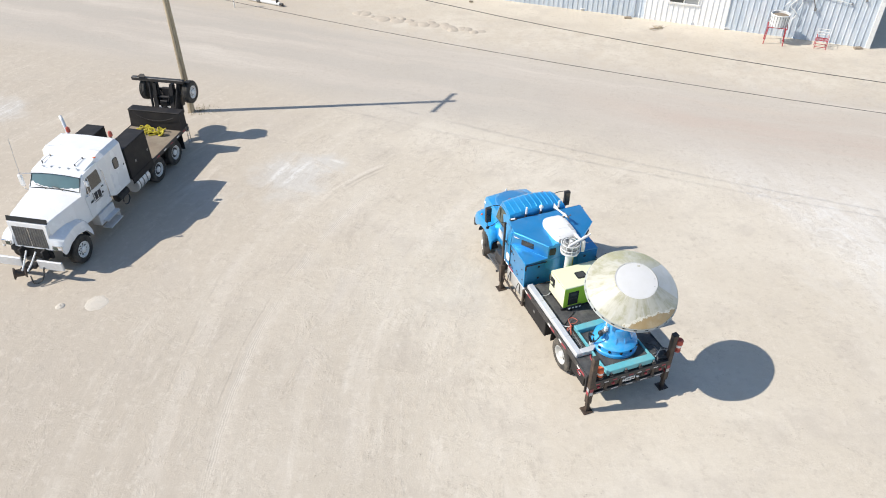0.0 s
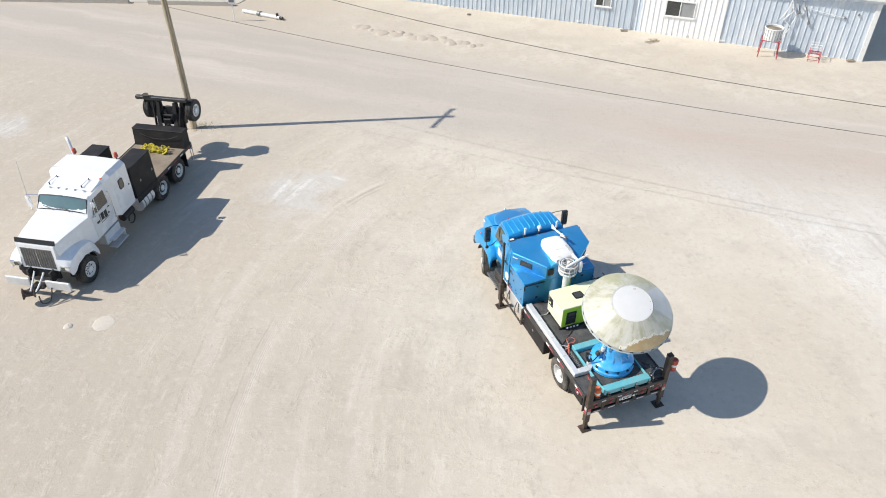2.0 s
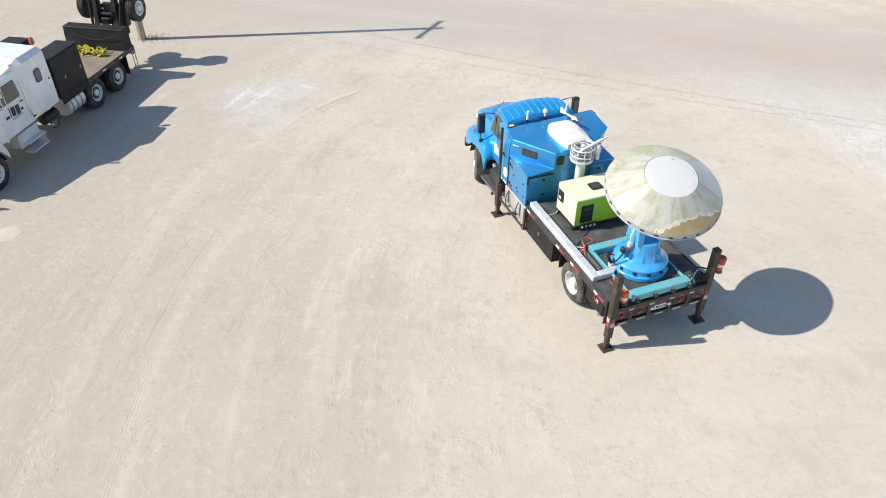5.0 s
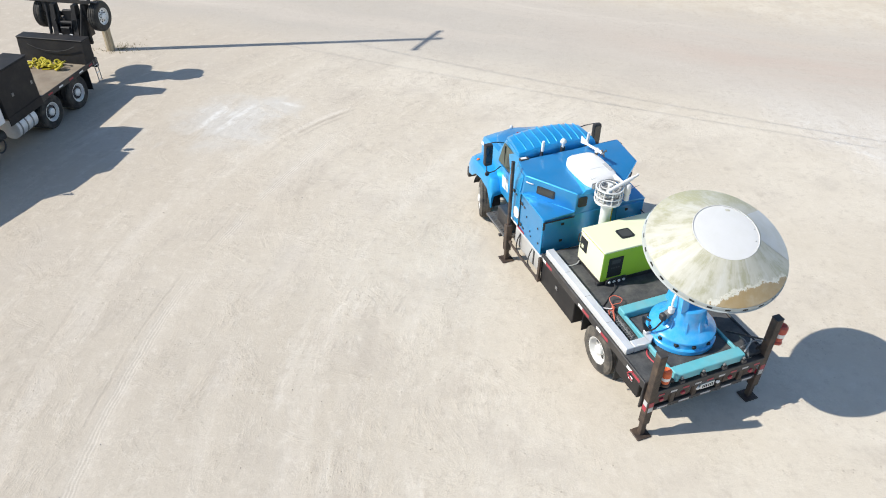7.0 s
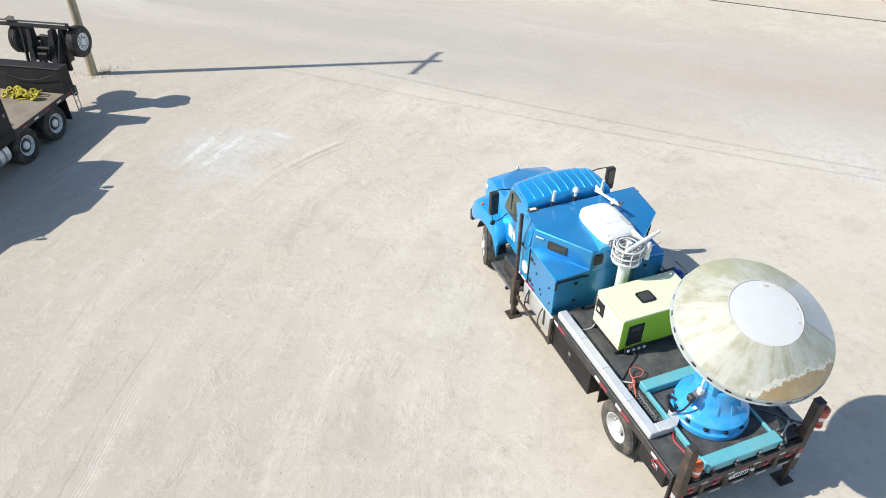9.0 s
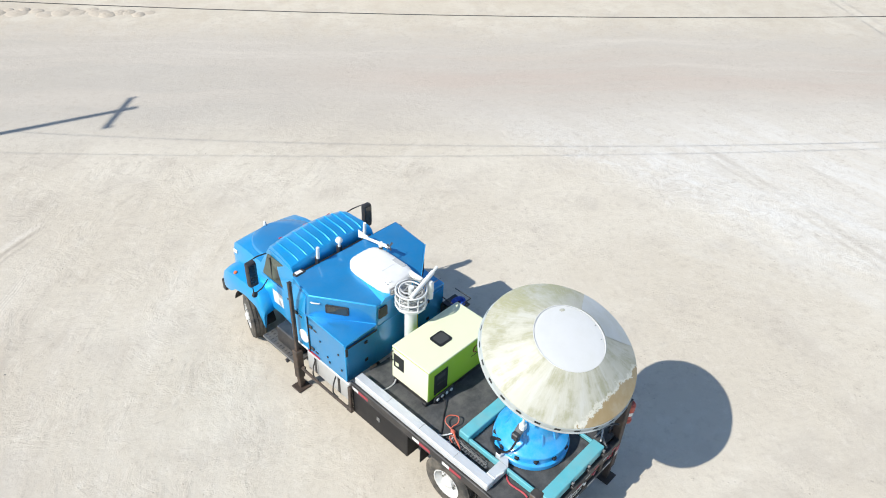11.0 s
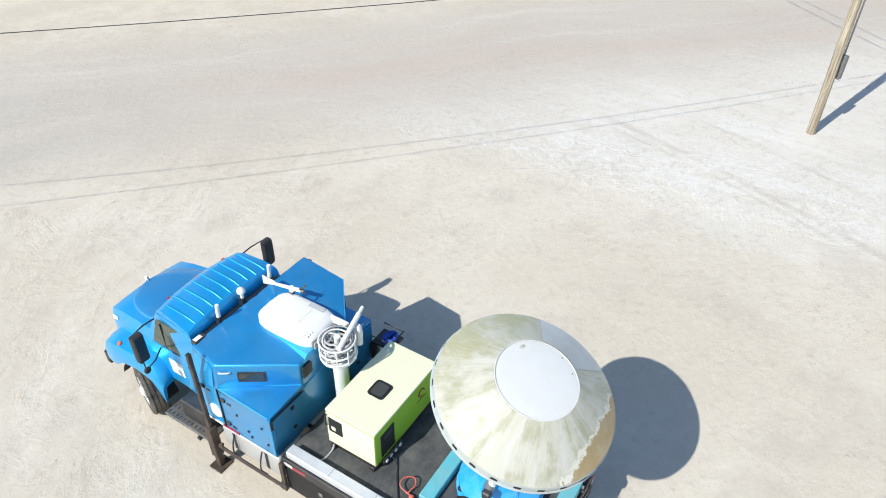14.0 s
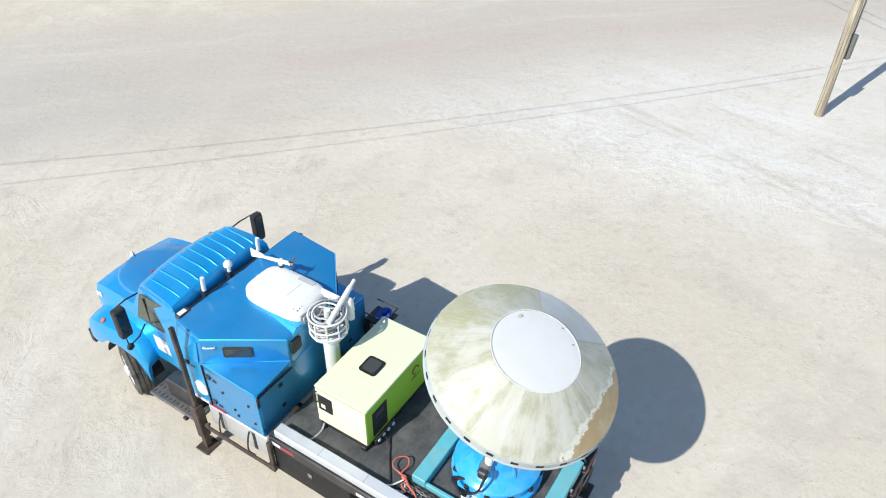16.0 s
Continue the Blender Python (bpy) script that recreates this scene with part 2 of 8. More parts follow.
    c = blend(c, (0.70, 0.645, 0.56), math_("MULTIPLY", math_("MULTIPLY", sweep, ramp(fine, 0.45, 0.37, 0, 0.3)), ramp(clump, 0.46, 0.62)))
    # the travelled road
    road = math_("MULTIPLY", ramp(V, 27.0, 30.5), ramp(V, 39.0, 36.0))
    c = blend(c, (0.50, 0.448, 0.386), math_("MULTIPLY", road, ramp(streak, 0.3, 0.62, 0.3, 0.9)))
    c = blend(c, (0.62, 0.56, 0.48), math_("MULTIPLY", road, ramp(streak, 0.52, 0.72, 0, 0.65)))
    c = blend(c, (0.49, 0.395, 0.335), math_("MULTIPLY", ramp(X, 3.0, 13.0, 0.1, 1.0), math_("MULTIPLY", math_("MULTIPLY", ramp(V, 29.5, 32.0), ramp(V, 36.0, 33.2)), ramp(streak, 0.58, 0.40, 0.1, 0.6))))
    c = blend(c, (0.43, 0.395, 0.35), math_("MULTIPLY", ramp(X, 12.0, 2.0), math_("MULTIPLY", road, ramp(streak, 0.56, 0.42, 0, 0.5))))
    verge = math_("MULTIPLY", ramp(V, 35.5, 38.0), ramp(V, 45.0, 41.0))
    c = blend(c, (0.52, 0.445, 0.35), math_("MULTIPLY", verge, ramp(noise_(1.3, 8, 0.7), 0.4, 0.65, 0.0, 0.6)))
    # chalky ground to the east, scored along its length
    W = math_("ADD", X, math_("MULTIPLY", math_("SUBTRACT", Y, 18.0), 0.35))
    lng = noise_(1.0, 7, 0.7, vec_(math_("MULTIPLY", W, 1.5), math_("MULTIPLY", Y, 0.28)))
    edge = math_("ADD", math_("SUBTRACT", math_("ADD", X, math_("MULTIPLY", Y, 0.49)), 23.9), math_("MULTIPLY", math_("SUBTRACT", clump, 0.5), 3.5))
    chalk = math_("MULTIPLY", ramp(edge, -1.2, 1.6), ramp(V, 32.0, 27.5))
    lump = noise_(1.7, 7, 0.72, None, 1.2)
    bank = math_("MULTIPLY", math_("MULTIPLY", ramp(edge, -0.6, 0.6), ramp(edge, 5.0, 1.5)), ramp(V, 30.0, 27.0))
    c = blend(c, (0.655, 0.615, 0.56), math_("MULTIPLY", chalk, ramp(lng, 0.35, 0.6, 0.75, 0.45)))
    core = ramp(math_("ADD", radius(17.6, 18.9), math_("MULTIPLY", math_("SUBTRACT", clump, 0.5), 7.0)), 6.5, 1.5)
    c = blend(c, (0.71, 0.685, 0.64), math_("MULTIPLY", core, ramp(lng, 0.36, 0.58, 0.52, 0.1)))
    c = blend(c, (0.50, 0.47, 0.42), math_("MULTIPLY", chalk, ramp(lng, 0.57, 0.68, 0, 0.3)))
    c = blend(c, (0.77, 0.75, 0.71), math_("MULTIPLY", bank, ramp(lump, 0.50, 0.64, 0, 0.36)))
    c = blend(c, (0.47, 0.43, 0.38), math_("MULTIPLY", bank, ramp(lump, 0.44, 0.34, 0, 0.4)))
    # grey scuffed spots with smeared chalk by the parked flatbed
    for px, py, rr, amt in ((-6.2, 25.3, 2.3, 0.55), (-5.0, 26.4, 1.0, 0.3), (-22.0, 31.0, 2.4, 0.5), (-9.5, 24.0, 1.4, 0.2), (-26.5, 33.5, 1.6, 0.4)):
        q = math_("ADD", radius(px, py), math_("MULTIPLY", math_("SUBTRACT", clump, 0.5), rr * 2.0))
        c = blend(c, (0.565, 0.55, 0.52), ramp(q, rr, rr * 0.3, 0, amt))
    smear = noise_(1.0, 6, 0.75, vec_(math_("MULTIPLY", math_("SUBTRACT", math_("MULTIPLY", X, 0.93), math_("MULTIPLY", Y, 0.37)), 5.0), math_("MULTIPLY", math_("ADD", math_("MULTIPLY", X, 0.37), math_("MULTIPLY", Y, 0.93)), 0.7)))
    for px, py, rr, amt in ((-6.9, 25.6, 1.1, 0.28), (-6.1, 25.5, 1.1, 0.22), (-22.0, 31.2, 2.0, 0.4)):
        q = math_("ADD", radius(px, py), math_("MULTIPLY", math_("SUBTRACT", clump, 0.5), rr))
        c = blend(c, (0.74, 0.73, 0.70), math_("MULTIPLY", ramp(q, rr, rr * 0.4, 0, amt), ramp(smear, 0.5, 0.58)))
        c = blend(c, (0.42, 0.40, 0.37), math_("MULTIPLY", ramp(q, rr * 1.5, rr * 0.6, 0, amt * 0.5), ramp(smear, 0.44, 0.36)))
    for ax, ay, bx, by, wd in ((-7.2, 24.8, -6.6, 26.5, 0.10), (-6.6, 24.6, -5.7, 26.5, 0.09), (-4.9, 26.65, -4.2, 26.35, 0.09)):
        L = math.hypot(bx - ax, by - ay)
        ux, uy = (bx - ax) / L, (by - ay) / L
        s = math_("ADD", math_("MULTIPLY", math_("SUBTRACT", X, ax), ux), math_("MULTIPLY", math_("SUBTRACT", Y, ay), uy))
        o = math_("ABSOLUTE", math_("ADD", math_("SUBTRACT", math_("MULTIPLY", math_("SUBTRACT", Y, ay), ux), math_("MULTIPLY", math_("SUBTRACT", X, ax), uy)), math_("MULTIPLY", wob2, 0.2)))
        k = math_("MULTIPLY", math_("MULTIPLY", ramp(o, wd * 1.8, wd * 0.3), ramp(s, -0.3, 0.5)), ramp(s, L + 0.3, L - 0.5))
        c = blend(c, (0.73, 0.71, 0.67), math_("MULTIPLY", k, ramp(noise_(4.0, 5, 0.7), 0.36, 0.60, 0.05, 0.75)))
    # wheel marks: (turning point, radius, width, strength, pale or dark, sector from y0 to y1)
    tread = None
    for cx, cy, Rr, wd, amt, light, y0, y1 in ((18.2, 12.2, 24.25, 0.11, 0.26, 2, 8, 24.5), (18.2, 12.2, 24.2, 0.24, 0.12, 1, 8, 24.5), (18.2, 12.2, 24.55, 0.03, 0.4, 0, 12, 20), (18.2, 12.2, 22.3, 0.18, 0.16, 1, 8, 23),
                                               (35.4, 14.3, 42.96, 0.2, 0.22, 1, 8, 23), (35.4, 14.3, 43.3, 0.04, 0.35, 0, 13, 19), (2.25, 19.84, 7.81, 0.05, 0.75, 0, 23.2, 26.3), (2.25, 19.84, 7.6, 0.04, 0.6, 0, 23.2, 25.6), (2.25, 19.84, 8.0, 0.07, 0.5, 1, 22.6, 26.5),
                                               (18.2, 12.2, 19.6, 0.14, 0.18, 0, 8, 20), (18.2, 12.2, 20.6, 0.2, 0.16, 1, 8, 23), (-30.0, 18.5, 47.1, 0.11, 0.34, 0, 13, 23), (-30.0, 18.5, 46.7, 0.07, 0.3, 0, 15, 22), (-30.0, 18.5, 49.2, 0.09, 0.26, 0, 13, 21)):
        q = math_("ABSOLUTE", math_("SUBTRACT", math_("ADD", radius(cx, cy), math_("MULTIPLY", wob2, 0.3)), Rr))
        k = math_("MULTIPLY", ramp(q, wd * 1.7, wd * 0.4), ramp(patch, 0.36, 0.58))
        k = math_("MULTIPLY", k, math_("MULTIPLY", ramp(Y, y0 - 1.0, y0 + 1.0), ramp(Y, y1 + 0.8, y1 - 0.8)))
        k = math_("MULTIPLY", k, ramp(X, 8.0, 5.0) if cx > -20 else ramp(X, 8.0, 12.0))
        if light == 2:      # tread blocks: fine ridges side by side along the rut
            lines = math_("SINE", math_("MULTIPLY", math_("SUBTRACT", math_("ADD", radius(cx, cy), math_("MULTIPLY", wob2, 0.3)), Rr), 92.0))
            c = blend(c, (0.74, 0.69, 0.61), math_("MULTIPLY", math_("MULTIPLY", k, ramp(lines, -0.2, 0.8)), amt * 1.2))
            c = blend(c, (0.40, 0.35, 0.29), math_("MULTIPLY", math_("MULTIPLY", k, ramp(lines, 0.0, -0.9)), amt * 1.5))
        else:
            c = blend(c, (0.70, 0.64, 0.56) if light else (0.40, 0.345, 0.285), math_("MULTIPLY", k, amt))
        tread = k if tread is None else math_("ADD", tread, k)
    # pebbles and grit, gathered in drifts
    vor = n.new("ShaderNodeTexVoronoi")
    vor.inputs["Scale"].default_value = 7.0
    l.new(P, vor.inputs["Vector"])
    drift = ramp(clump, 0.46, 0.64)
    peb = math_("MULTIPLY", ramp(vor.outputs["Distance"], 0.20, 0.06), drift)
    c = blend(c, (0.36, 0.30, 0.235), math_("MULTIPLY", peb, 0.5))
    grit = noise_(4.5, 6, 0.66)
    c = blend(c, (0.42, 0.36, 0.29), math_("MULTIPLY", ramp(grit, 0.48, 0.68, 0, 0.46), ramp(clump, 0.40, 0.62, 0.25, 1.0)))
    c = blend(c, (0.72, 0.665, 0.58), math_("MULTIPLY", ramp(noise_(3.0, 6, 0.7), 0.50, 0.72, 0, 0.30), ramp(V, 29.5, 26.5)))
    # crumbly grain of the bare surface, stronger where loose grit has gathered
    grain = noise_(16.0, 5, 0.75)
    loose = ramp(noise_(0.5, 6, 0.7, None, 0.4), 0.44, 0.62, 0.08, 1.0)
    c = blend(c, (0.36, 0.31, 0.25), math_("MULTIPLY", ramp(grain, 0.50, 0.72, 0, 0.30), loose))
    c = blend(c, (0.78, 0.73, 0.65), math_("MULTIPLY", ramp(grain, 0.47, 0.30, 0, 0.26), loose))
    l.new(c, b.inputs["Base Color"])
    h = math_("ADD", math_("MULTIPLY", math_("ADD", grit, math_("MULTIPLY", grain, math_("MULTIPLY", loose, 0.4))), 0.45), math_("ADD", math_("MULTIPLY", noise_(1.0, 8, 0.7), 1.2), math_("MULTIPLY", tread, -0.15)))
    h = math_("ADD", h, math_("ADD", math_("MULTIPLY", peb, 0.3), math_("MULTIPLY", math_("MULTIPLY", lump, bank), 1.6)))
    h = math_("ADD", h, math_("MULTIPLY", math_("MULTIPLY", math_("ADD", arc, math_("MULTIPLY", math_("MULTIPLY", fine, 1.3), drift)), sweep), 0.5))
    bp = n.new("ShaderNodeBump")
    bp.inputs["Strength"].default_value, bp.inputs["Distance"].default_value = 0.34, 0.06
    l.new(h, bp.inputs["Height"])
    l.new(bp.outputs[0], b.inputs["Normal"])
    return m


M_GROUND = ground_mat()


def sheet_mat(name, col, stain, amt):
    """Painted ribbed sheet metal with chalking and vertical run marks."""
    m = bpy.data.materials.new(name)
    m.use_nodes = True
    n, l = m.node_tree.nodes, m.node_tree.links
    b = n["Principled BSDF"]
    b.inputs["Metallic"].default_value = 0.1
    b.inputs["Roughness"].default_value = 0.5
    tc = n.new("ShaderNodeTexCoord")
    mp = n.new("ShaderNodeMapping")
    mp.inputs["Scale"].default_value = (1.4, 1.4, 0.35)
    l.new(tc.outputs["Object"], mp.inputs["Vector"])
    nz = n.new("ShaderNodeTexNoise")
    nz.inputs["Scale"].default_value, nz.inputs["Detail"].default_value, nz.inputs["Roughness"].default_value = 1.5, 9, 0.7
    l.new(mp.outputs[0], nz.inputs["Vector"])
    rp = n.new("ShaderNodeMapRange")
    rp.inputs[1].default_value, rp.inputs[2].default_value, rp.inputs[4].default_value = 0.38, 0.66, amt
    l.new(nz.outputs["Fac"], rp.inputs[0])
    mx = n.new("ShaderNodeMix")
    mx.data_type = "RGBA"
    mx.inputs[6].default_value, mx.inputs[7].default_value = (*col, 1), (*stain, 1)
    l.new(rp.outputs[0], mx.inputs[0])
    oi = n.new("ShaderNodeObjectInfo")
    hv = n.new("ShaderNodeHueSaturation")
    rv = n.new("ShaderNodeMapRange")
    rv.inputs[3].default_value, rv.inputs[4].default_value = 0.9, 1.1
    l.new(oi.outputs["Random"], rv.inputs[0])
    l.new(rv.outputs[0], hv.inputs["Value"])
    l.new(mx.outputs[2], hv.inputs["Color"])
    l.new(hv.outputs[0], b.inputs["Base Color"])
    return m


M_SHED_BLUE = sheet_mat("silver_blue_sheeting", (0.50, 0.575, 0.65), (0.76, 0.79, 0.82), 0.85)
M_SHED_WHITE = sheet_mat("white_sheeting", (0.83, 0.83, 0.82), (0.74, 0.72, 0.69), 0.45)
M_SHED_ROOF = sheet_mat("white_roof_sheeting", (0.76, 0.77, 0.78), (0.68, 0.67, 0.66), 0.5)


def dish_mat():
    """Yellowed fibreglass with radial greenish stains and one brown weathered corner."""
    m = bpy.data.materials.new("yellowed_fibreglass")
    m.use_nodes = True
    n, l = m.node_tree.nodes, m.node_tree.links
    b = n["Principled BSDF"]
    tc = n.new("ShaderNodeTexCoord")
    sep = n.new("ShaderNodeSeparateXYZ")
    l.new(tc.outputs["Object"], sep.inputs[0])
    at = n.new("ShaderNodeMath")
    at.operation = "ARCTAN2"
    l.new(sep.outputs[1], at.inputs[0])
    l.new(sep.outputs[0], at.inputs[1])
    ln = n.new("ShaderNodeVectorMath")
    ln.operation = "LENGTH"
    l.new(tc.outputs["Object"], ln.inputs[0])
    cm = n.new("ShaderNodeCombineXYZ")
    k1 = n.new("ShaderNodeMath")
    k1.operation = "MULTIPLY"
    k1.inputs[1].default_value = 3.2
    l.new(at.outputs[0], k1.inputs[0])
    l.new(k1.outputs[0], cm.inputs[0])
    l.new(ln.outputs["Value"], cm.inputs[1])
    def nzf(scale, vec, rough=0.65, detail=8):
        q = n.new("ShaderNodeTexNoise")
        q.inputs["Scale"].default_value, q.inputs["Detail"].default_value, q.inputs["Roughness"].default_value = scale, detail, rough
        l.new(vec, q.inputs["Vector"])
        return q.outputs["Fac"]
    def rmp(v, a, b2, lo=0.0, hi=1.0):
        q = n.new("ShaderNodeMapRange")
        q.interpolation_type = "SMOOTHSTEP"
        q.inputs[1].default_value, q.inputs[2].default_value, q.inputs[3].default_value, q.inputs[4].default_value = a, b2, lo, hi
        l.new(v, q.inputs[0])
        return q.outputs[0]
    def mul(a, b2):
        q = n.new("ShaderNodeMath")
        q.operation = "MULTIPLY"
        l.new(a, q.inputs[0])
        l.new(b2, q.inputs[1])
        return q.outputs[0]
    def mixc(a, col, f):
        q = n.new("ShaderNodeMix")
        q.data_type = "RGBA"
        if isinstance(a, tuple):
            q.inputs[6].default_value = (*a, 1)
        else:
            l.new(a, q.inputs[6])
        q.inputs[7].default_value = (*col, 1)
        l.new(f, q.inputs[0])
        return q.outputs[2]
    rad = nzf(1.6, cm.outputs[0])
    blot = nzf(3.2, tc.outputs["Object"])
    c = mixc((0.53, 0.51, 0.42), (0.32, 0.305, 0.18), rmp(mul(rad, blot), 0.20, 0.38, 0, 0.75))
    c = mixc(c, (0.59, 0.58, 0.53), rmp(nzf(1.8, cm.outputs[0], 0.7), 0.5, 0.66, 0, 0.6))
    # greenish arc on the far side
    c = mixc(c, (0.42, 0.40, 0.22), mul(rmp(sep.outputs[1], 0.45, 0.9, 0, 0.75), rmp(blot, 0.35, 0.6)))
    # brown weathered segment beside the near rim
    q = n.new("ShaderNodeMath")
    q.operation = "ADD"
    cap = n.new("ShaderNodeVectorMath")
    cap.operation = "DOT_PRODUCT"
    cap.inputs[1].default_value = (-0.37, 0.927, 0.0)
    l.new(tc.outputs["Object"], cap.inputs[0])
    l.new(cap.outputs["Value"], q.inputs[0])
    wob = n.new("ShaderNodeMath")
    wob.operation = "MULTIPLY_ADD"
    l.new(nzf(4.5, tc.outputs["Object"], 0.75), wob.inputs[0])
    wob.inputs[1].default_value = 0.46
    wob.inputs[2].default_value = -0.23
    l.new(wob.outputs[0], q.inputs[1])
    seg = rmp(q.outputs[0], -0.945, -0.975)
    hf = n.new("ShaderNodeMapping")
    hf.inputs["Scale"].default_value = (5.0, 1.6, 1.0)
    l.new(cm.outputs[0], hf.inputs["Vector"])
    fine = nzf(2.2, hf.outputs[0], 0.75, 10)
    c = mixc(c, (0.61, 0.595, 0.55), rmp(fine, 0.50, 0.66, 0, 0.32))
    c = mixc(c, (0.40, 0.37, 0.25), mul(rmp(fine, 0.46, 0.34, 0, 0.36), rmp(blot, 0.42, 0.58)))
    edge = mul(rmp(q.outputs[0], -0.89, -0.93), rmp(q.outputs[0], -0.985, -0.95))
    c = mixc(c, (0.76, 0.73, 0.63), mul(edge, rmp(blot, 0.3, 0.6, 0.1, 0.7)))
    c = mixc(c, (0.36, 0.25, 0.11), mul(seg, rmp(blot, 0.2, 0.6, 0.55, 0.9)))
    c = mixc(c, (0.33, 0.27, 0.16), rmp(nzf(30, tc.outputs["Object"], 0.8), 0.62, 0.8, 0, 0.5))
    l.new(c, b.inputs["Base Color"])
    b.inputs["Roughness"].default_value = 0.42
    b.inputs["Coat Weight"].default_value = 0.15
    bp = n.new("ShaderNodeBump")
    bp.inputs["Strength"].default_value, bp.inputs["Distance"].default_value = 0.25, 0.02
    l.new(rad, bp.inputs["Height"])
    l.new(bp.outputs[0], b.inputs["Normal"])
    return m


M_DISH = dish_mat()
M_DISHPATCH = mat("grey_repair_fibreglass", (0.61, 0.62, 0.61), 0.5, 0.0, 0.14, 4.0, 0.05, 30, 0.0, (0.5, 0.49, 0.40), 0.5, 3)
M_DISHRIM = mat("dull_grey_rim", (0.42, 0.46, 0.46), 0.6, 0.0, 0.18, 6.0, 0.05, 40, 0.0, (0.36, 0.30, 0.2), 0.4, 2)
M_DISHHUB = mat("glossy_white_disc", (0.69, 0.68, 0.66), 0.42, 0.0, 0.05, 2.5, 0.03, 12, 0.0, (0.55, 0.54, 0.46), 0.25, 3, 0.35)

# ---------- mesh helpers ----------
BASE = {}


def thing(name, at, label, category, frame_=None, group="", kind=""):
    """An Empty at the base of a thing; frame_ is the pose of the vehicle or place that its parts are drawn in."""
    ob = new(name)
    ob.empty_display_size = 0.3
    ob.matrix_basis = (frame_ or Matrix()) @ Matrix.Translation(at)
    BASE[ob] = Vector(at)
    return tagged(ob, label, category, group, kind)


def part(name, bm, material, parent, label="", smooth=False, kind=""):
    """Links a bmesh, drawn in the frame of its thing, as ONE mesh under a thing or a part."""
    off = BASE[parent]
    bmesh.ops.translate(bm, vec=-off, verts=bm.verts)
    bmesh.ops.recalc_face_normals(bm, faces=bm.faces)
    me = bpy.data.meshes.new(name)
    bm.to_mesh(me)
    bm.free()
    me.materials.append(material)
    if smooth:
        for p in me.polygons:
            p.use_smooth = True
        me.set_sharp_from_angle(angle=radians(smooth if smooth is not True else 40))
    ob = new(name, me)
    ob.parent = parent
    BASE[ob] = off
    return tagged(ob, label, kind=kind)


def box(x0, x1, y0, y1, z0, z1, bev=0.012, bm=None, seg=1):
    bm = bm or bmesh.new()
    m = Matrix.LocRotScale(((x0 + x1) / 2, (y0 + y1) / 2, (z0 + z1) / 2), None, (abs(x1 - x0), abs(y1 - y0), abs(z1 - z0)))
    r = bmesh.ops.create_cube(bm, size=1, matrix=m)
    bev = min(bev, 0.45 * min(abs(x1 - x0), abs(y1 - y0), abs(z1 - z0)))
    if bev > 0:
        es = list({e for v in r["verts"] for e in v.link_edges})
        bmesh.ops.bevel(bm, geom=es, offset=bev, segments=seg, profile=0.6, affect="EDGES")
    return bm


def cyl(p, q, r0, r1=None, seg=20, bm=None, caps=True):
    bm = bm or bmesh.new()
    p, q = Vector(p), Vector(q)
    d = q - p
    m = Matrix.Translation((p + q) / 2) @ d.to_track_quat("Z", "Y").to_matrix().to_4x4()
    bmesh.ops.create_cone(bm, cap_ends=caps, segments=seg, radius1=r0, radius2=r0 if r1 is None else r1, depth=d.length, matrix=m)
    return bm


def lathe(profile, origin=(0, 0, 0), axis=(0, 0, 1), seg=32, bm=None, a0=0.0, a1=360.0):
    """Turns (radius, height) pairs about an axis."""
    bm = bm or bmesh.new()
    m = Matrix.Translation(origin) @ Vector(axis).to_track_quat("Z", "Y").to_matrix().to_4x4()
    full = a1 - a0 >= 359.9
    k = seg if full else seg + 1
    rings = []
    for r, h in profile:
        if r < 1e-4:
            rings.append([bm.verts.new(m @ Vector((0, 0, h)))])
        else:
            rings.append([bm.verts.new(m @ Vector((r * math.cos(radians(a0 + (a1 - a0) * i / seg)), r * math.sin(radians(a0 + (a1 - a0) * i / seg)), h))) for i in range(k)])
    for a, b in zip(rings, rings[1:]):
        for i in range(k if full else k - 1):
            j = (i + 1) % k
            if len(a) == 1 and len(b) == 1:
                continue
            if len(a) == 1:
                bm.faces.new((a[0], b[i], b[j]))
            elif len(b) == 1:
                bm.faces.new((a[i], a[j], b[0]))
            else:
                bm.faces.new((a[i], a[j], b[j], b[i]))
    return bm


def loft(sections, bm=None, closed=True, caps=True):
    """Skins a row of outlines, each a list of 3D points of one length."""
    bm = bm or bmesh.new()
    rows = [[bm.verts.new(p) for p in s] for s in sections]
    k = len(rows[0])
    for a, b in zip(rows, rows[1:]):
        for i in range(k if closed else k - 1):
            j = (i + 1) % k
            bm.faces.new((a[i], a[j], b[j], b[i]))
    if closed and caps:
        bm.faces.new(rows[0])
        bm.faces.new(list(reversed(rows[-1])))
    return bm


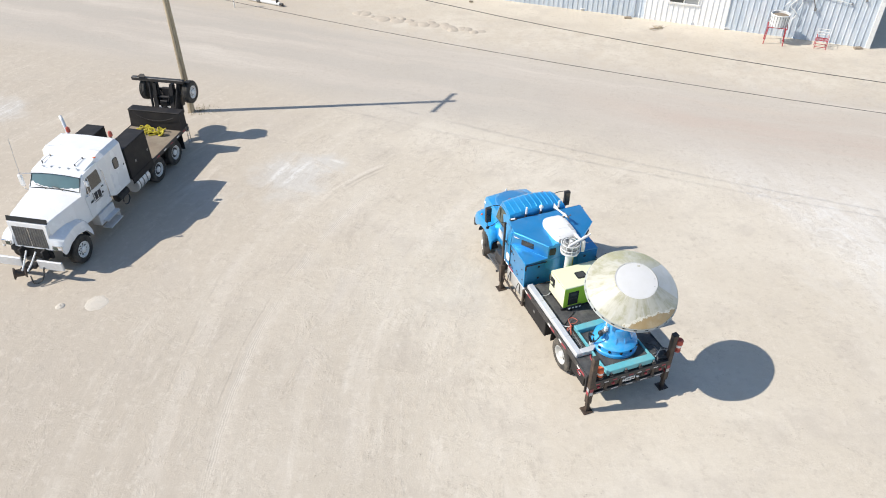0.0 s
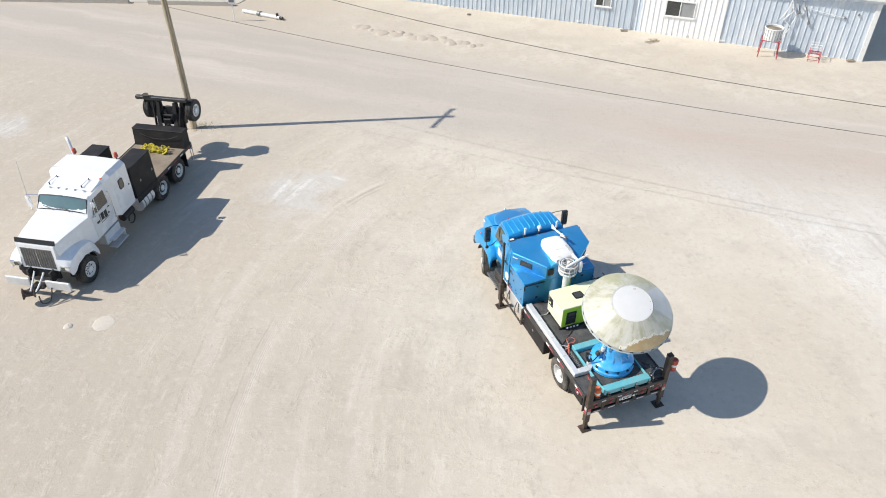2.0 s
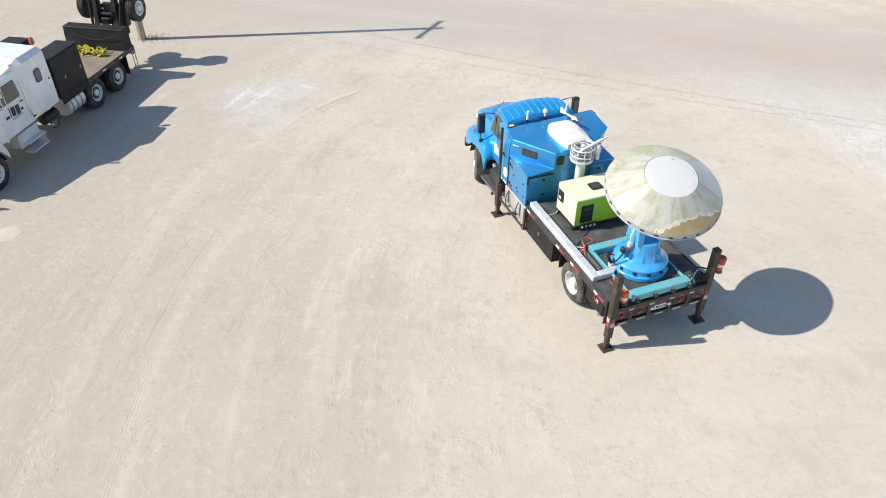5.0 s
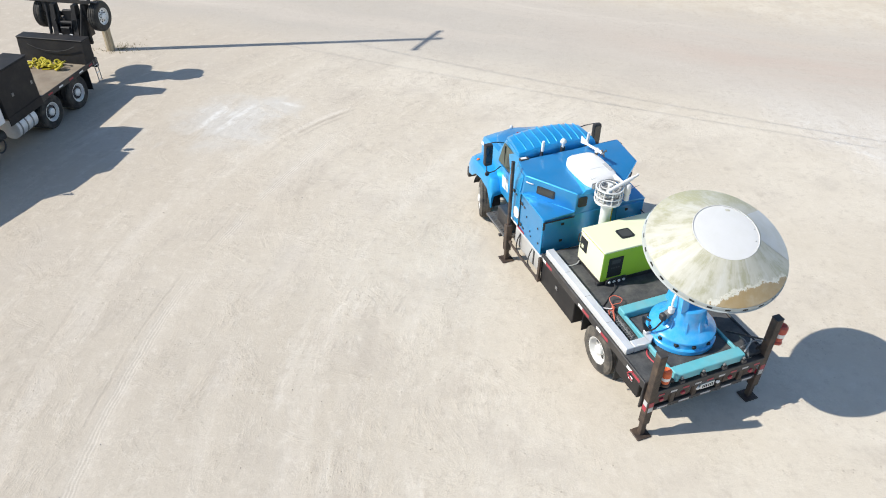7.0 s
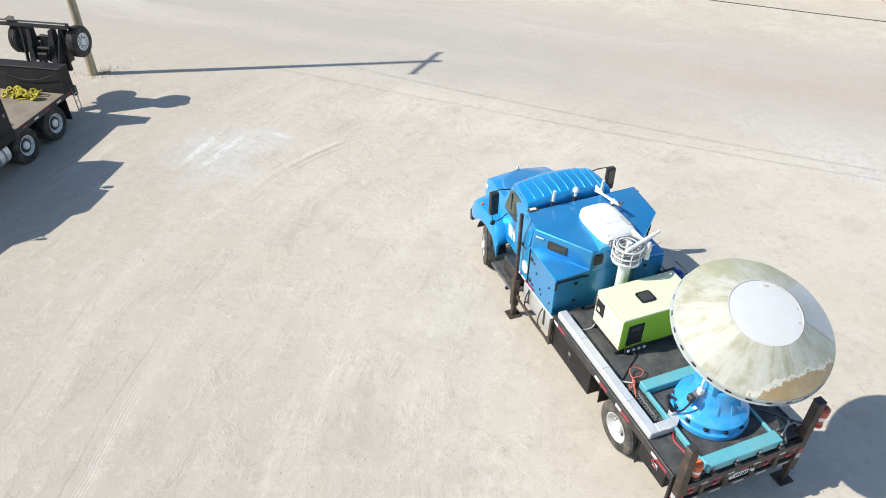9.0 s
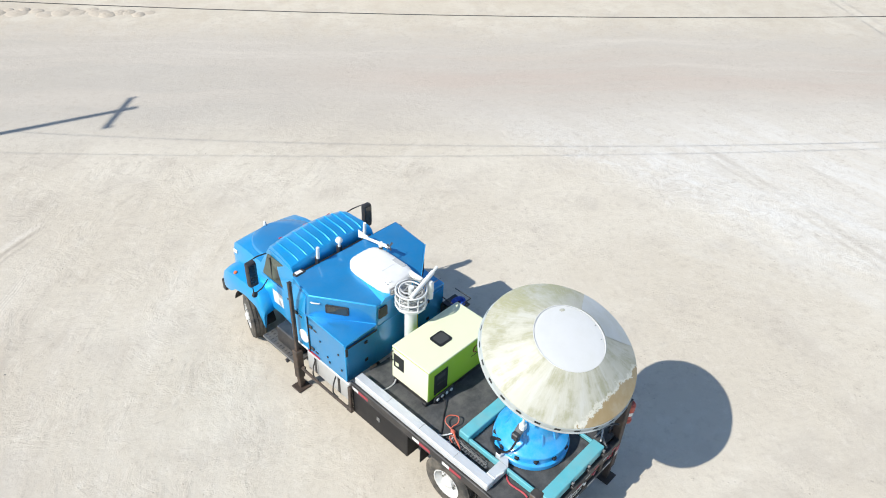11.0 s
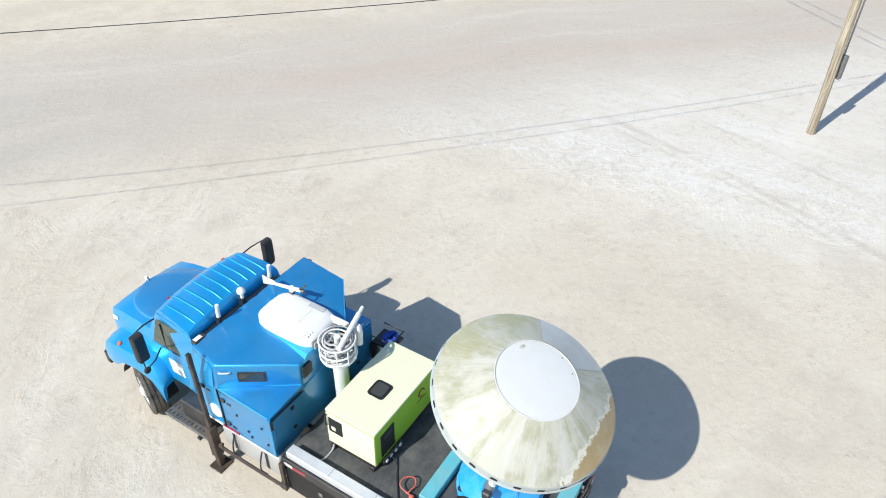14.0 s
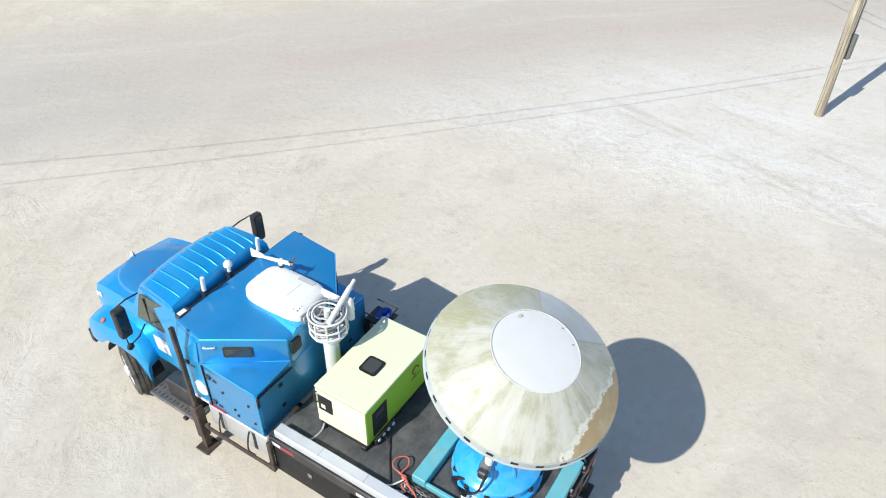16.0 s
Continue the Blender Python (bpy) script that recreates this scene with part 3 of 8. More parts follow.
def tube(points, r, seg=8, bm=None, closed=False, smooth=True):
    """A bent pipe, cable or strap through points."""
    bm = bm or bmesh.new()
    ps = [Vector(p) for p in points]
    if smooth and len(ps) > 2:
        out = []
        k = len(ps)
        for i in range(k if closed else k - 1):
            p0, p1, p2, p3 = (ps[(i - 1) % k] if closed or i else ps[0]), ps[i], ps[(i + 1) % k], (ps[(i + 2) % k] if closed or i + 2 < k else ps[-1])
            for j in range(4):
                t = j / 4
                out.append(0.5 * ((2 * p1) + (p2 - p0) * t + (2 * p0 - 5 * p1 + 4 * p2 - p3) * t * t + (3 * p1 - p0 - 3 * p2 + p3) * t ** 3))
        ps = out if closed else out + [ps[-1]]
    k = len(ps)
    rows = []
    up = Vector((0.13, 0.21, 0.97))
    for i, p in enumerate(ps):
        d = (ps[(i + 1) % k] - ps[i - 1]) if closed or 0 < i < k - 1 else (ps[1] - ps[0] if i == 0 else ps[-1] - ps[-2])
        d.normalize()
        a = d.cross(up)
        if a.length < 0.05:
            a = d.cross(Vector((1, 0, 0)))
        a.normalize()
        c = a.cross(d)
        rows.append([bm.verts.new(p + r * (math.cos(2 * math.pi * j / seg) * a + math.sin(2 * math.pi * j / seg) * c)) for j in range(seg)])
    for i in range(k if closed else k - 1):
        a, b = rows[i], rows[(i + 1) % k]
        for j in range(seg):
            bm.faces.new((a[j], a[(j + 1) % seg], b[(j + 1) % seg], b[j]))
    if not closed:
        bm.faces.new(rows[0])
        bm.faces.new(list(reversed(rows[-1])))
    return bm


def plate(corners, thick, bm=None):
    """A flat plate with thickness from its outer corners (in order)."""
    bm = bm or bmesh.new()
    ps = [Vector(p) for p in corners]
    nrm = (ps[1] - ps[0]).cross(ps[2] - ps[0]).normalized()
    return loft([ps, [p - nrm * thick for p in ps]], bm)


def inset_quad(corners, u0, u1, v0, v1, lift=0.004):
    """Four corners of a smaller rectangle on a quad (a b c d), lifted off it along its normal."""
    a, b, c, d = [Vector(p) for p in corners]
    nrm = (b - a).cross(d - a).normalized()
    f = lambda u, v: (a * (1 - u) + b * u) * (1 - v) + (d * (1 - u) + c * u) * v + nrm * lift
    return [f(u0, v0), f(u1, v0), f(u1, v1), f(u0, v1)]


def rounded(pts, r, steps=3):
    """Rounds the corners of a flat outline."""
    ps = [Vector(p) for p in pts]
    out = []
    for i, p in enumerate(ps):
        a, b = (ps[i - 1] - p), (ps[(i + 1) % len(ps)] - p)
        k = min(r, a.length * 0.45, b.length * 0.45)
        a, b = p + a.normalized() * k, p + b.normalized() * k
        for s in range(steps + 1):
            t = s / steps
            out.append((1 - t) ** 2 * a + 2 * t * (1 - t) * p + t * t * b)
    return out


def wheel(parent, x, y, z, r, w, side, name="wheel", rim_mat=None, tyre_mat=None, dish=0.0, holes=8, steer=0.0):
    """A truck wheel: grooved tyre, dished rim with hand holes and hub. side: -1 faces -x; steer: degrees to the left."""
    s = side
    ax = (s, 0, 0)
    tm, rm = tyre_mat or M_TYRE, rim_mat or M_RIM
    M = pose(x, y, z, 0, 0, steer)

    def put(nm, b, m_, par, sm=False):
        bmesh.ops.transform(b, matrix=M, verts=b.verts)
        return part(nm, b, m_, par, smooth=sm)
    prof = [(r * 0.56, -w / 2), (r * 0.80, -w / 2 - 0.012), (r * 0.93, -w / 2), (r * 0.985, -w / 2 + 0.03)]
    for k in (-0.27, 0.0, 0.27):
        prof += [(r, w * k - 0.03), (r, w * k - 0.009), (r - 0.016, w * k - 0.006), (r - 0.016, w * k + 0.006), (r, w * k + 0.009), (r, w * k + 0.03)]
    prof += [(r * 0.985, w / 2 - 0.03), (r * 0.93, w / 2), (r * 0.80, w / 2 + 0.012), (r * 0.56, w / 2)]
    ty = put(name, lathe(prof, (0, 0, 0), ax, 40), tm, parent, 30)
    d = dish
    rp = [(r * 0.565, w / 2 + 0.004), (r * 0.53, w / 2 + 0.004), (r * 0.50, w / 2 - 0.05), (r * 0.44, w / 2 - 0.06 - d), (r * 0.24, w / 2 - 0.04 - d), (r * 0.22, w / 2 + 0.02 - d * 0.6), (r * 0.13, w / 2 + 0.05 - d * 0.6), (0, w / 2 + 0.055 - d * 0.6)]
    put("rim", lathe(rp, (0, 0, 0), ax, 32), rm, ty, 30)
    put("rim_back", lathe([(r * 0.565, -w / 2 - 0.004), (r * 0.5, -w / 2 + 0.02), (r * 0.2, -w / 2 + 0.06), (0, -w / 2 + 0.06)], (0, 0, 0), ax, 24), M_DARK, ty, 30)
    for i in range(holes):
        a = 2 * math.pi * (i + 0.5) / holes
        o = Vector((s * (w / 2 - 0.05 - d), r * 0.36 * math.cos(a), r * 0.36 * math.sin(a)))
        put("hand_hole", cyl(o, o + Vector((s * 0.012, 0, 0)), r * 0.055, seg=8), M_DARK, ty)
    for i in range(8):
        a = 2 * math.pi * i / 8
        o = Vector((s * (w / 2 - 0.03 - d), r * 0.27 * math.cos(a), r * 0.27 * math.sin(a)))
        put("lug_nut", cyl(o, o + Vector((s * 0.035, 0, 0)), 0.016, seg=6), M_GREY, ty)
    return ty


def tape(parent, corners_list):
    """Red and white reflective strips along an edge."""
    for i, c in enumerate(corners_list):
        part("reflective_strip", plate(c, 0.004), M_RED if i % 2 else M_WPLAST, parent)

# ---------- ground and road ----------
bm = bmesh.new()
ticks = [-2500, -900, -400, -200, -110] + [-70 + 2.5 * i for i in range(57)] + [110, 200, 400, 900, 2500]


def ground_z(x, y):
    d = max(abs(x - 2) - 45, abs(y - 30) - 45, 0)
    z = 0.05 * (noise.noise((x * 0.07, y * 0.07, 0.3))) if d <= 0 else 0
    near = min(1.0, max(0.0, (math.hypot(x - 5, y - 17) - 9) / 8)) * min(1.0, max(0.0, (math.hypot(x + 12, y - 24) - 10) / 8))
    return z * near - 0.02


grid = [[bm.verts.new((x, y + 20, ground_z(x, y + 20))) for x in ticks] for y in ticks]
for a, b in zip(grid, grid[1:]):
    for i in range(len(ticks) - 1):
        bm.faces.new((a[i], a[i + 1], b[i + 1], b[i]))
me = bpy.data.meshes.new("ground")
bmesh.ops.translate(bm, vec=(0, 0, 0.02), verts=bm.verts)
bm.to_mesh(me)
bm.free()
me.materials.append(M_GROUND)
for p in me.polygons:
    p.use_smooth = True
tagged(new("ground", me), "pale sandy compacted dirt yard with tyre tracks and road", "ground", kind="structure")

# ---------- the blue radar truck ----------
# Drawn with x to its right, y ahead and z up; the ground between its rear jacks is the origin.
TRUCK = pose(5.19, 13.40, 0, 0, 0, 20.2)
DECK = 1.25
M_BLUEGLOSS = mat("glossy_blue_paint", (0.026, 0.30, 0.64), 0.40, 0.5, 0.12, 2.0, 0.015, 20, 0.9, DUST, 0.10, 1.5)
# roof rib paint; brighter than the shelter, so it draws the fold highlights too
M_RIB = mat("bright_blue_rib_and_glint", (0.03, 0.42, 0.80), 0.34, 0.35, 0.05, 2.0, 0.0, 20, 0.0, None, 0, 1, 1.0)
M_STEPDK = mat("dark_chequer_steel", (0.11, 0.11, 0.11), 0.5, 0.3, 0.2, 8.0, 0.1, 60, 0.0, DUST, 0.3, 4)
M_BEACON = mat("red_beacon_plastic", (0.48, 0.07, 0.04), 0.45, 0.0, 0.2, 8.0, 0.03, 60, 0.0, DUST, 0.3, 5)
M_TANK = mat("pale_grey_aluminium", (0.52, 0.52, 0.51), 0.4, 0.3, 0.1, 5.0, 0.05, 60, 0.0, DUST, 0.35, 3)
M_ACWHITE = mat("off_white_moulding", (0.77, 0.76, 0.74), 0.4, 0.0, 0.06, 4.0, 0.03, 60, 0.1, (0.55, 0.52, 0.46), 0.25, 5)


def jack(parent, x, y, top, half=0.068, sleeve=0.35):
    """A square post that runs up beside the body, on an inner leg and a foot plate; a stouter sleeve round its lower part."""
    j = part("levelling_jack", box(x - half, x + half, y - half, y + half, sleeve, top, 0.01), M_JACK, parent, "weathered brown steel jack post")
    if sleeve > 0.5:
        part("sleeve", box(x - 0.075, x + 0.075, y - 0.075, y + 0.075, 0.3, sleeve + 0.02, 0.012), M_JACK, j)
    part("inner_leg", box(x - 0.05, x + 0.05, y - 0.05, y + 0.05, 0.03, 0.42, 0.006), M_JACK, j)
    part("foot_plate", box(x - 0.15, x + 0.15, y - 0.14, y + 0.14, 0.0, 0.03, 0.01), M_JACK, j)
    part("cap", box(x - half - 0.003, x + half + 0.003, y - half - 0.003, y + half + 0.003, top, top + 0.02, 0.006), M_BLACK, j)
    return j


def radar_truck():
    t = thing("radar_truck", (0, 3.8, 0), "blue flatbed radar truck with ribbed cab roof and steel levelling jacks", "truck", TRUCK)
    # chassis
    for s in (-1, 1):
        part("frame_rail", box(s * 0.43 - 0.04, s * 0.43 + 0.04, 0.1, 8.65, 0.72, 0.98, 0.01), M_BLACK, t)
    for y in (0.5, 1.75, 3.2, 4.8, 6.2, 7.4):
        part("cross_member", box(-0.39, 0.39, y - 0.05, y + 0.05, 0.76, 0.94, 0.01), M_BLACK, t)
    part("rear_axle", cyl((-0.9, 1.74, 0.5), (0.9, 1.74, 0.5), 0.09), M_BLACK, t)
    part("differential", lathe([(0, -0.2), (0.14, -0.16), (0.21, 0), (0.14, 0.16), (0, 0.2)], (0, 1.74, 0.5), (1, 0, 0)), M_BLACK, t, smooth=True)
    part("front_axle", cyl((-0.9, 7.55, 0.48), (0.9, 7.55, 0.48), 0.06), M_BLACK, t)
    for s in (-1, 1):
        wheel(t, s * 1.06, 1.74, 0.51, 0.51, 0.27, s, dish=0.07)
        wheel(t, s * 0.75, 1.74, 0.51, 0.51, 0.27, s, dish=0.07)
    for s in (-1, 1):
        wheel(t, s * 1.08, 7.55, 0.50, 0.50, 0.28, s, steer=-21)
    # deck
    d = part("deck", box(-1.24, 1.24, 0.06, 4.08, DECK - 0.10, DECK, 0.015), M_DECK, t, "black coated flat deck")
    part("side_rail", box(-1.285, -1.245, 0.06, 4.1, DECK - 0.17, DECK + 0.015, 0.01), M_BLACK, d)
    part("side_rail", box(1.245, 1.285, 0.06, 4.1, DECK - 0.17, DECK + 0.015, 0.01), M_BLACK, d)
    for y in (0.9, 1.9, 2.9, 3.9):
        part("deck_bearer", box(-1.2, 1.2, y - 0.04, y + 0.04, 0.98, DECK - 0.1, 0.008), M_BLACK, d)
    for s in (-1, 1):
        x = s * 1.287
        strips = []
        for y in (0.28, 1.36, 2.06, 3.62):
            a, b, c = y, y + 0.16, y + 0.42
            q = lambda p0, p1: [(x, p0, 1.12), (x, p1, 1.12), (x, p1, 1.19), (x, p0, 1.19)] if s > 0 else [(x, p1, 1.12), (x, p0, 1.12), (x, p0, 1.19), (x, p1, 1.19)]
            strips += [q(c - 0.16, c), q(a, c - 0.165)]
        tape(d, strips)
    # tail frame
    rear = part("rear_bumper", box(-1.2, 1.2, -0.06, 0.04, 1.02, 1.2, 0.012), M_BLACK, t, "black rear bumper frame with lamps and strips")
    part("under_run_bar", box(-1.12, 1.12, -0.05, 0.03, 0.66, 0.76, 0.012), M_BLACK, rear)
    for x in (-0.75, -0.27, 0.27, 0.75):
        part("upright", box(x - 0.05, x + 0.05, -0.045, 0.025, 0.74, 1.04, 0.01), M_JACK, rear)
    for i, x in enumerate((-0.98, -0.52, 0.52, 0.98)):
        part("lamp_panel", box(x - 0.15, x + 0.15, -0.02, 0.01, 0.8, 1.0, 0.008), M_JACK, rear)
        part("tail_lamp", lathe([(0, 0.03), (0.04, 0.028), (0.05, 0.0)], (x, -0.02, 0.9), (0, -1, 0), 14), M_RED, rear, smooth=True)
    part("licence_plate", box(-0.15, 0.15, -0.045, -0.03, 0.84, 0.97, 0.004), M_WPLAST, rear, "white licence plate with dark bars")
    for i, x in enumerate((-0.1, -0.06, -0.02, 0.03, 0.07, 0.11)):
        part("dark_bar", box(x - 0.012, x + 0.012, -0.049, -0.044, 0.87, 0.94, 0.001), M_DARK, rear)
    for x in (-0.21, 0.24):
        part("work_lamp", lathe([(0, 0.03), (0.035, 0.025), (0.045, 0.0)], (x, -0.03, 0.9), (0, -1, 0), 14), M_WPLAST, rear, smooth=True)
    for i in range(9):
        x = -1.1 + i * 0.26
        part("reflective_strip", box(x, x + 0.13, -0.064, -0.06, 1.06, 1.1, 0.0), M_TAPE if i % 2 else M_RED, rear)
    for i in range(5):
        x = -1.05 + i * 0.47
        part("reflective_strip", box(x, x + 0.22, -0.054, -0.05, 0.69, 0.73, 0.0), M_TAPE, rear)
    for s in (-1, 1):
        part("mud_flap", box(s * 0.9 - 0.3, s * 0.9 + 0.3, 1.08, 1.1, 0.32, 1.0, 0.004), M_DARK, t)
        part("mud_flap", box(s * 0.9 - 0.3, s * 0.9 + 0.3, 2.36, 2.38, 0.5, 1.05, 0.004), M_DARK, t)
    # jacks
    for x, y, top in ((-1.22, 0.0, 2.10), (1.26, 0.04, 2.08), (-1.36, 5.60, 2.72), (1.36, 5.60, 2.66)):
        j = jack(t, x, y, top, 0.075) if y < 1 else jack(t, x, y, top, 0.034, 1.02)
        if y < 1:
            part("mounting_plate", box(x - 0.13, x + 0.13, y + 0.08, y + 0.12, 0.7, 1.35, 0.01), M_BLACK, j)
            s = -0.0755
            for i, z in enumerate((0.70, 0.83)):
                part("reflective_strip", box(x - 0.05, x + 0.05, y + s - 0.004, y + s, z, z + 0.12, 0.0), M_RED if i % 2 else M_TAPE, j)
                part("reflective_strip", box(x - 0.080, x - 0.075, y - 0.05, y + 0.05, z, z + 0.12, 0.0), M_TAPE if i % 2 else M_RED, j)
    part("brace_tube", tube([(1.12, 0.0, 1.62), (0.92, 0.35, 1.5), (0.9, 0.7, 1.27)], 0.018, 6), M_BLACK, t)
    # tool box and side panel under the deck
    part("side_toolbox", box(-1.285, -0.85, 2.60, 4.06, 0.50, 1.09, 0.015), M_BLACKBOX, t, "long black underdeck toolbox")
    part("side_toolbox", box(0.85, 1.285, 2.60, 4.06, 0.50, 1.09, 0.015), M_BLACKBOX, t)
    part("side_toolbox", box(-1.25, -0.9, 0.3, 1.02, 0.68, 1.09, 0.015), M_BLACKBOX, t)
    part("toolbox_latch", box(-1.30, -1.284, 3.3, 3.38, 0.84, 0.92, 0.003), M_GREY, t)
    part("side_marker_lamp", box(-1.268, -1.252, 0.5, 0.62, 0.92, 1.0, 0.003), M_WPLAST, t)
    part("red_strap", tube([(-1.29, 0.5, 1.2), (-1.3, 0.62, 1.05), (-1.27, 0.5, 0.95)], 0.014, 6), M_REDPAINT, t)
    # fuel tank, guard and steps
    tank = part("fuel_tank", box(-1.27, -0.75, 4.16, 5.42, 0.64, 1.11, 0.05, seg=3), M_TANK, t, "pale grey aluminium fuel tank", smooth=40)
    for y in (4.45, 5.15):
        part("tank_strap", box(-1.276, -1.271, y - 0.03, y + 0.03, 0.68, 1.07, 0.0), M_BLACK, tank)
    g = part("guard_frame", tube([(-1.32, 5.45, 0.62), (-1.36, 5.4, 0.6), (-1.36, 4.12, 0.6), (-1.32, 4.05, 0.62)], 0.03, 8), M_JACK, t)
    part("guard_post", box(-1.36, -1.3, 4.02, 4.1, 0.56, 1.18, 0.01), M_JACK, g)
    part("guard_plate", box(-1.38, -1.3, 4.0, 4.14, 0.54, 0.66, 0.01), M_JACK, g)
    for y in (4.5, 5.1):
        part("guard_hook", tube([(-1.3, y, 1.1), (-1.36, y, 0.95), (-1.37, y + 0.02, 0.7), (-1.34, y - 0.08, 0.62)], 0.014, 6), M_BLACK, g)
    for s in (-1, 1):
        rb = part("running_board", box(min(s * 0.95, s * 1.36), max(s * 0.95, s * 1.36), 5.72, 6.85, 0.50, 0.56, 0.012), M_STEPDK, t, "chequered steel step")
        bmx = bmesh.new()
        for i in range(12):
            for k in range(3):
                x, y = s * (1.04 + 0.12 * k), 5.78 + 0.092 * i
                box(x - 0.03, x + 0.03, y - 0.008, y + 0.008, 0.561, 0.567, 0.0, bmx)
        part("tread_bars", bmx, M_BLACK, rb, kind="stuff")
        part("battery_box", box(min(s * 0.75, s * 1.22), max(s * 0.75, s * 1.22), 5.85, 6.5, 0.565, 0.98, 0.02), M_BLACK, t)
        part("step_bracket", box(min(s * 0.5, s * 1.4), max(s * 0.5, s * 1.4), 5.95, 6.02, 0.44, 0.50, 0.005), M_BLACK, t)
    shelter(t)
    cab(t)
    return t


def softened(sections, r=0.014):
    """A loft whose folded edges are rounded, as bent sheet metal is."""
    bm = loft(sections)
    bmesh.ops.recalc_face_normals(bm, faces=bm.faces)
    es = [e for e in bm.edges if len(e.link_faces) == 2 and e.calc_face_angle(0.0) > 0.15]
    bmesh.ops.bevel(bm, geom=es, offset=r, segments=2, profile=0.5, affect="EDGES")
    return bm


def shelter(t):
    # lower box with sloping lean-to tops and an upper room with its rear corners cut off
    z0 = 1.12
    yb, yf = 4.22, 5.86
    low = []
    A, B, C = (-1.26, yf), (-1.26, yb), (-0.64, yb)
    sh = part("shelter_lower", softened([[(-1.26, yb, z0), (1.26, yb, z0), (1.26, yf, z0), (-1.26, yf, z0)], [(-1.26, yb, 2.03), (1.26, yb, 2.03), (1.26, yf, 2.07), (-1.26, yf, 2.07)]]), M_BLUEGLOSS, t, "blue sheet-metal equipment shelter")
    for s in (-1, 1):
        # lean-to wedge from the outer edge up to the cut corner
        p = [(s * 1.262, yb - 0.003, 2.0), (s * 0.5, yb - 0.003, 2.0), (s * 1.262, 5.28, 2.0)]
        q = [(s * 1.262, yb - 0.003, 2.05), (s * 0.5, yb - 0.003, 2.09), (s * 1.262, 5.28, 2.10)]
        part("shelter_corner_top", softened([p, q], 0.008), M_BLUEGLOSS, sh, smooth=40)
    lo = [(-1.255, yf, 2.02), (-1.255, 5.26, 2.02), (-0.50, yb + 0.004, 2.02), (0.62, yb + 0.004, 2.02), (1.255, 4.95, 2.02), (1.255, yf, 2.02)]
    hi = [(-1.10, yf, 2.56), (-1.20, 5.28, 2.52), (-0.51, yb + 0.004, 2.53), (0.62, yb + 0.004, 2.58), (1.32, 4.82, 2.64), (1.37, yf - 0.14, 2.70)]
    crown = [(x * 0.985, 5.0 + (y - 5.0) * 0.985, z + 0.012) for x, y, z in hi]
    up = part("shelter_upper", softened([lo, hi, crown], 0.02), M_BLUEGLOSS, t, "blue sloped shelter room with small dark windows", smooth=40)
    # thin bright tubes added on the folds, standing in for the edge highlights
    for a, b in ((hi[1], hi[2]), (hi[0], hi[1]), (hi[3], hi[4]), ((-1.235, 5.27, 2.105), (-0.51, yb + 0.012, 2.092)), ((-1.258, 4.24, 2.052), (-1.258, 5.25, 2.10))):
        part("edge_glint", cyl(a, b, 0.009, seg=8), M_RIB, up, smooth=60)
    # front edge of the left wall: flush door with logo disc
    a = (-1.264, 5.30, 1.2), (-1.264, 5.80, 1.2), (-1.264, 5.80, 2.04), (-1.264, 5.30, 2.04)
    door = part("shelter_door", plate([a[1], a[0], a[3], a[2]], 0.012), M_BLUE, t)
    part("upper_door_panel", plate([(-1.27, 5.80, 2.08), (-1.27, 5.34, 2.08), (-1.215, 5.34, 2.46), (-1.13, 5.80, 2.48)], 0.012), M_BLUE, door)
    part("white_round_mark", cyl((-1.262, 5.44, 1.47), (-1.282, 5.44, 1.47), 0.14, seg=28), M_WPLAST, door)
    for z in (1.35, 1.9):
        part("hinge", cyl((-1.27, 5.29, z - 0.05), (-1.27, 5.29, z + 0.05), 0.014, seg=8), M_BLACK, door)
    part("door_handle", box(-1.285, -1.262, 5.70, 5.76, 1.75, 1.87, 0.004), M_BLACK, door)
    part("roof_handle", tube([(-1.17, 5.22, 2.40), (-1.21, 5.20, 2.42), (-1.13, 5.08, 2.42), (-1.09, 5.10, 2.40)], 0.012, 6), M_WSTEEL, up)
    part("door_seam", box(-1.279, -1.262, 5.275, 5.295, 1.16, 2.06, 0.0), M_DARK, sh)
    for y, z in ((5.20, 1.86), (5.20, 1.30), (5.62, 1.95)):
        part("panel_latch", box(-1.285, -1.262, y - 0.045, y + 0.045, z - 0.035, z + 0.035, 0.006), M_BLACK, sh)
        part("latch_mark", box(-1.272, -1.262, y - 0.16, y - 0.08, z - 0.05, z - 0.01, 0.002), M_BLACK, sh)
    for y, z in ((4.42, 1.70), (4.75, 1.40), (4.7, 1.30), (4.95, 1.66), (4.35, 1.35)):
        part("panel_bolt", cyl((-1.262, y, z), (-1.275, y, z), 0.022, seg=8), M_BLACK, sh)
    part("lower_strip", box(-1.275, -1.262, 5.36, 5.7, 1.14, 1.18, 0.0), M_WPLAST, sh)
    part("lower_strip", box(-1.275, -1.262, 5.0, 5.34, 1.14, 1.18, 0.0), M_RED, sh)
    # diagonal wall windows
    for s in (-1, 1):
        q = [(-1.232, 5.27, 2.10), (-0.50, yb + 0.004, 2.09), (-0.50, yb + 0.004, 2.50), (-1.20, 5.30, 2.50)] if s < 0 else [(1.26, 4.93, 2.10), (0.62, yb + 0.004, 2.09), (0.62, yb + 0.004, 2.56), (1.30, 4.82, 2.62)]
        if s > 0:
            q = [q[1], q[0], q[3], q[2]]
        u0, u1 = (0.26, 0.60) if s < 0 else (0.40, 0.74)
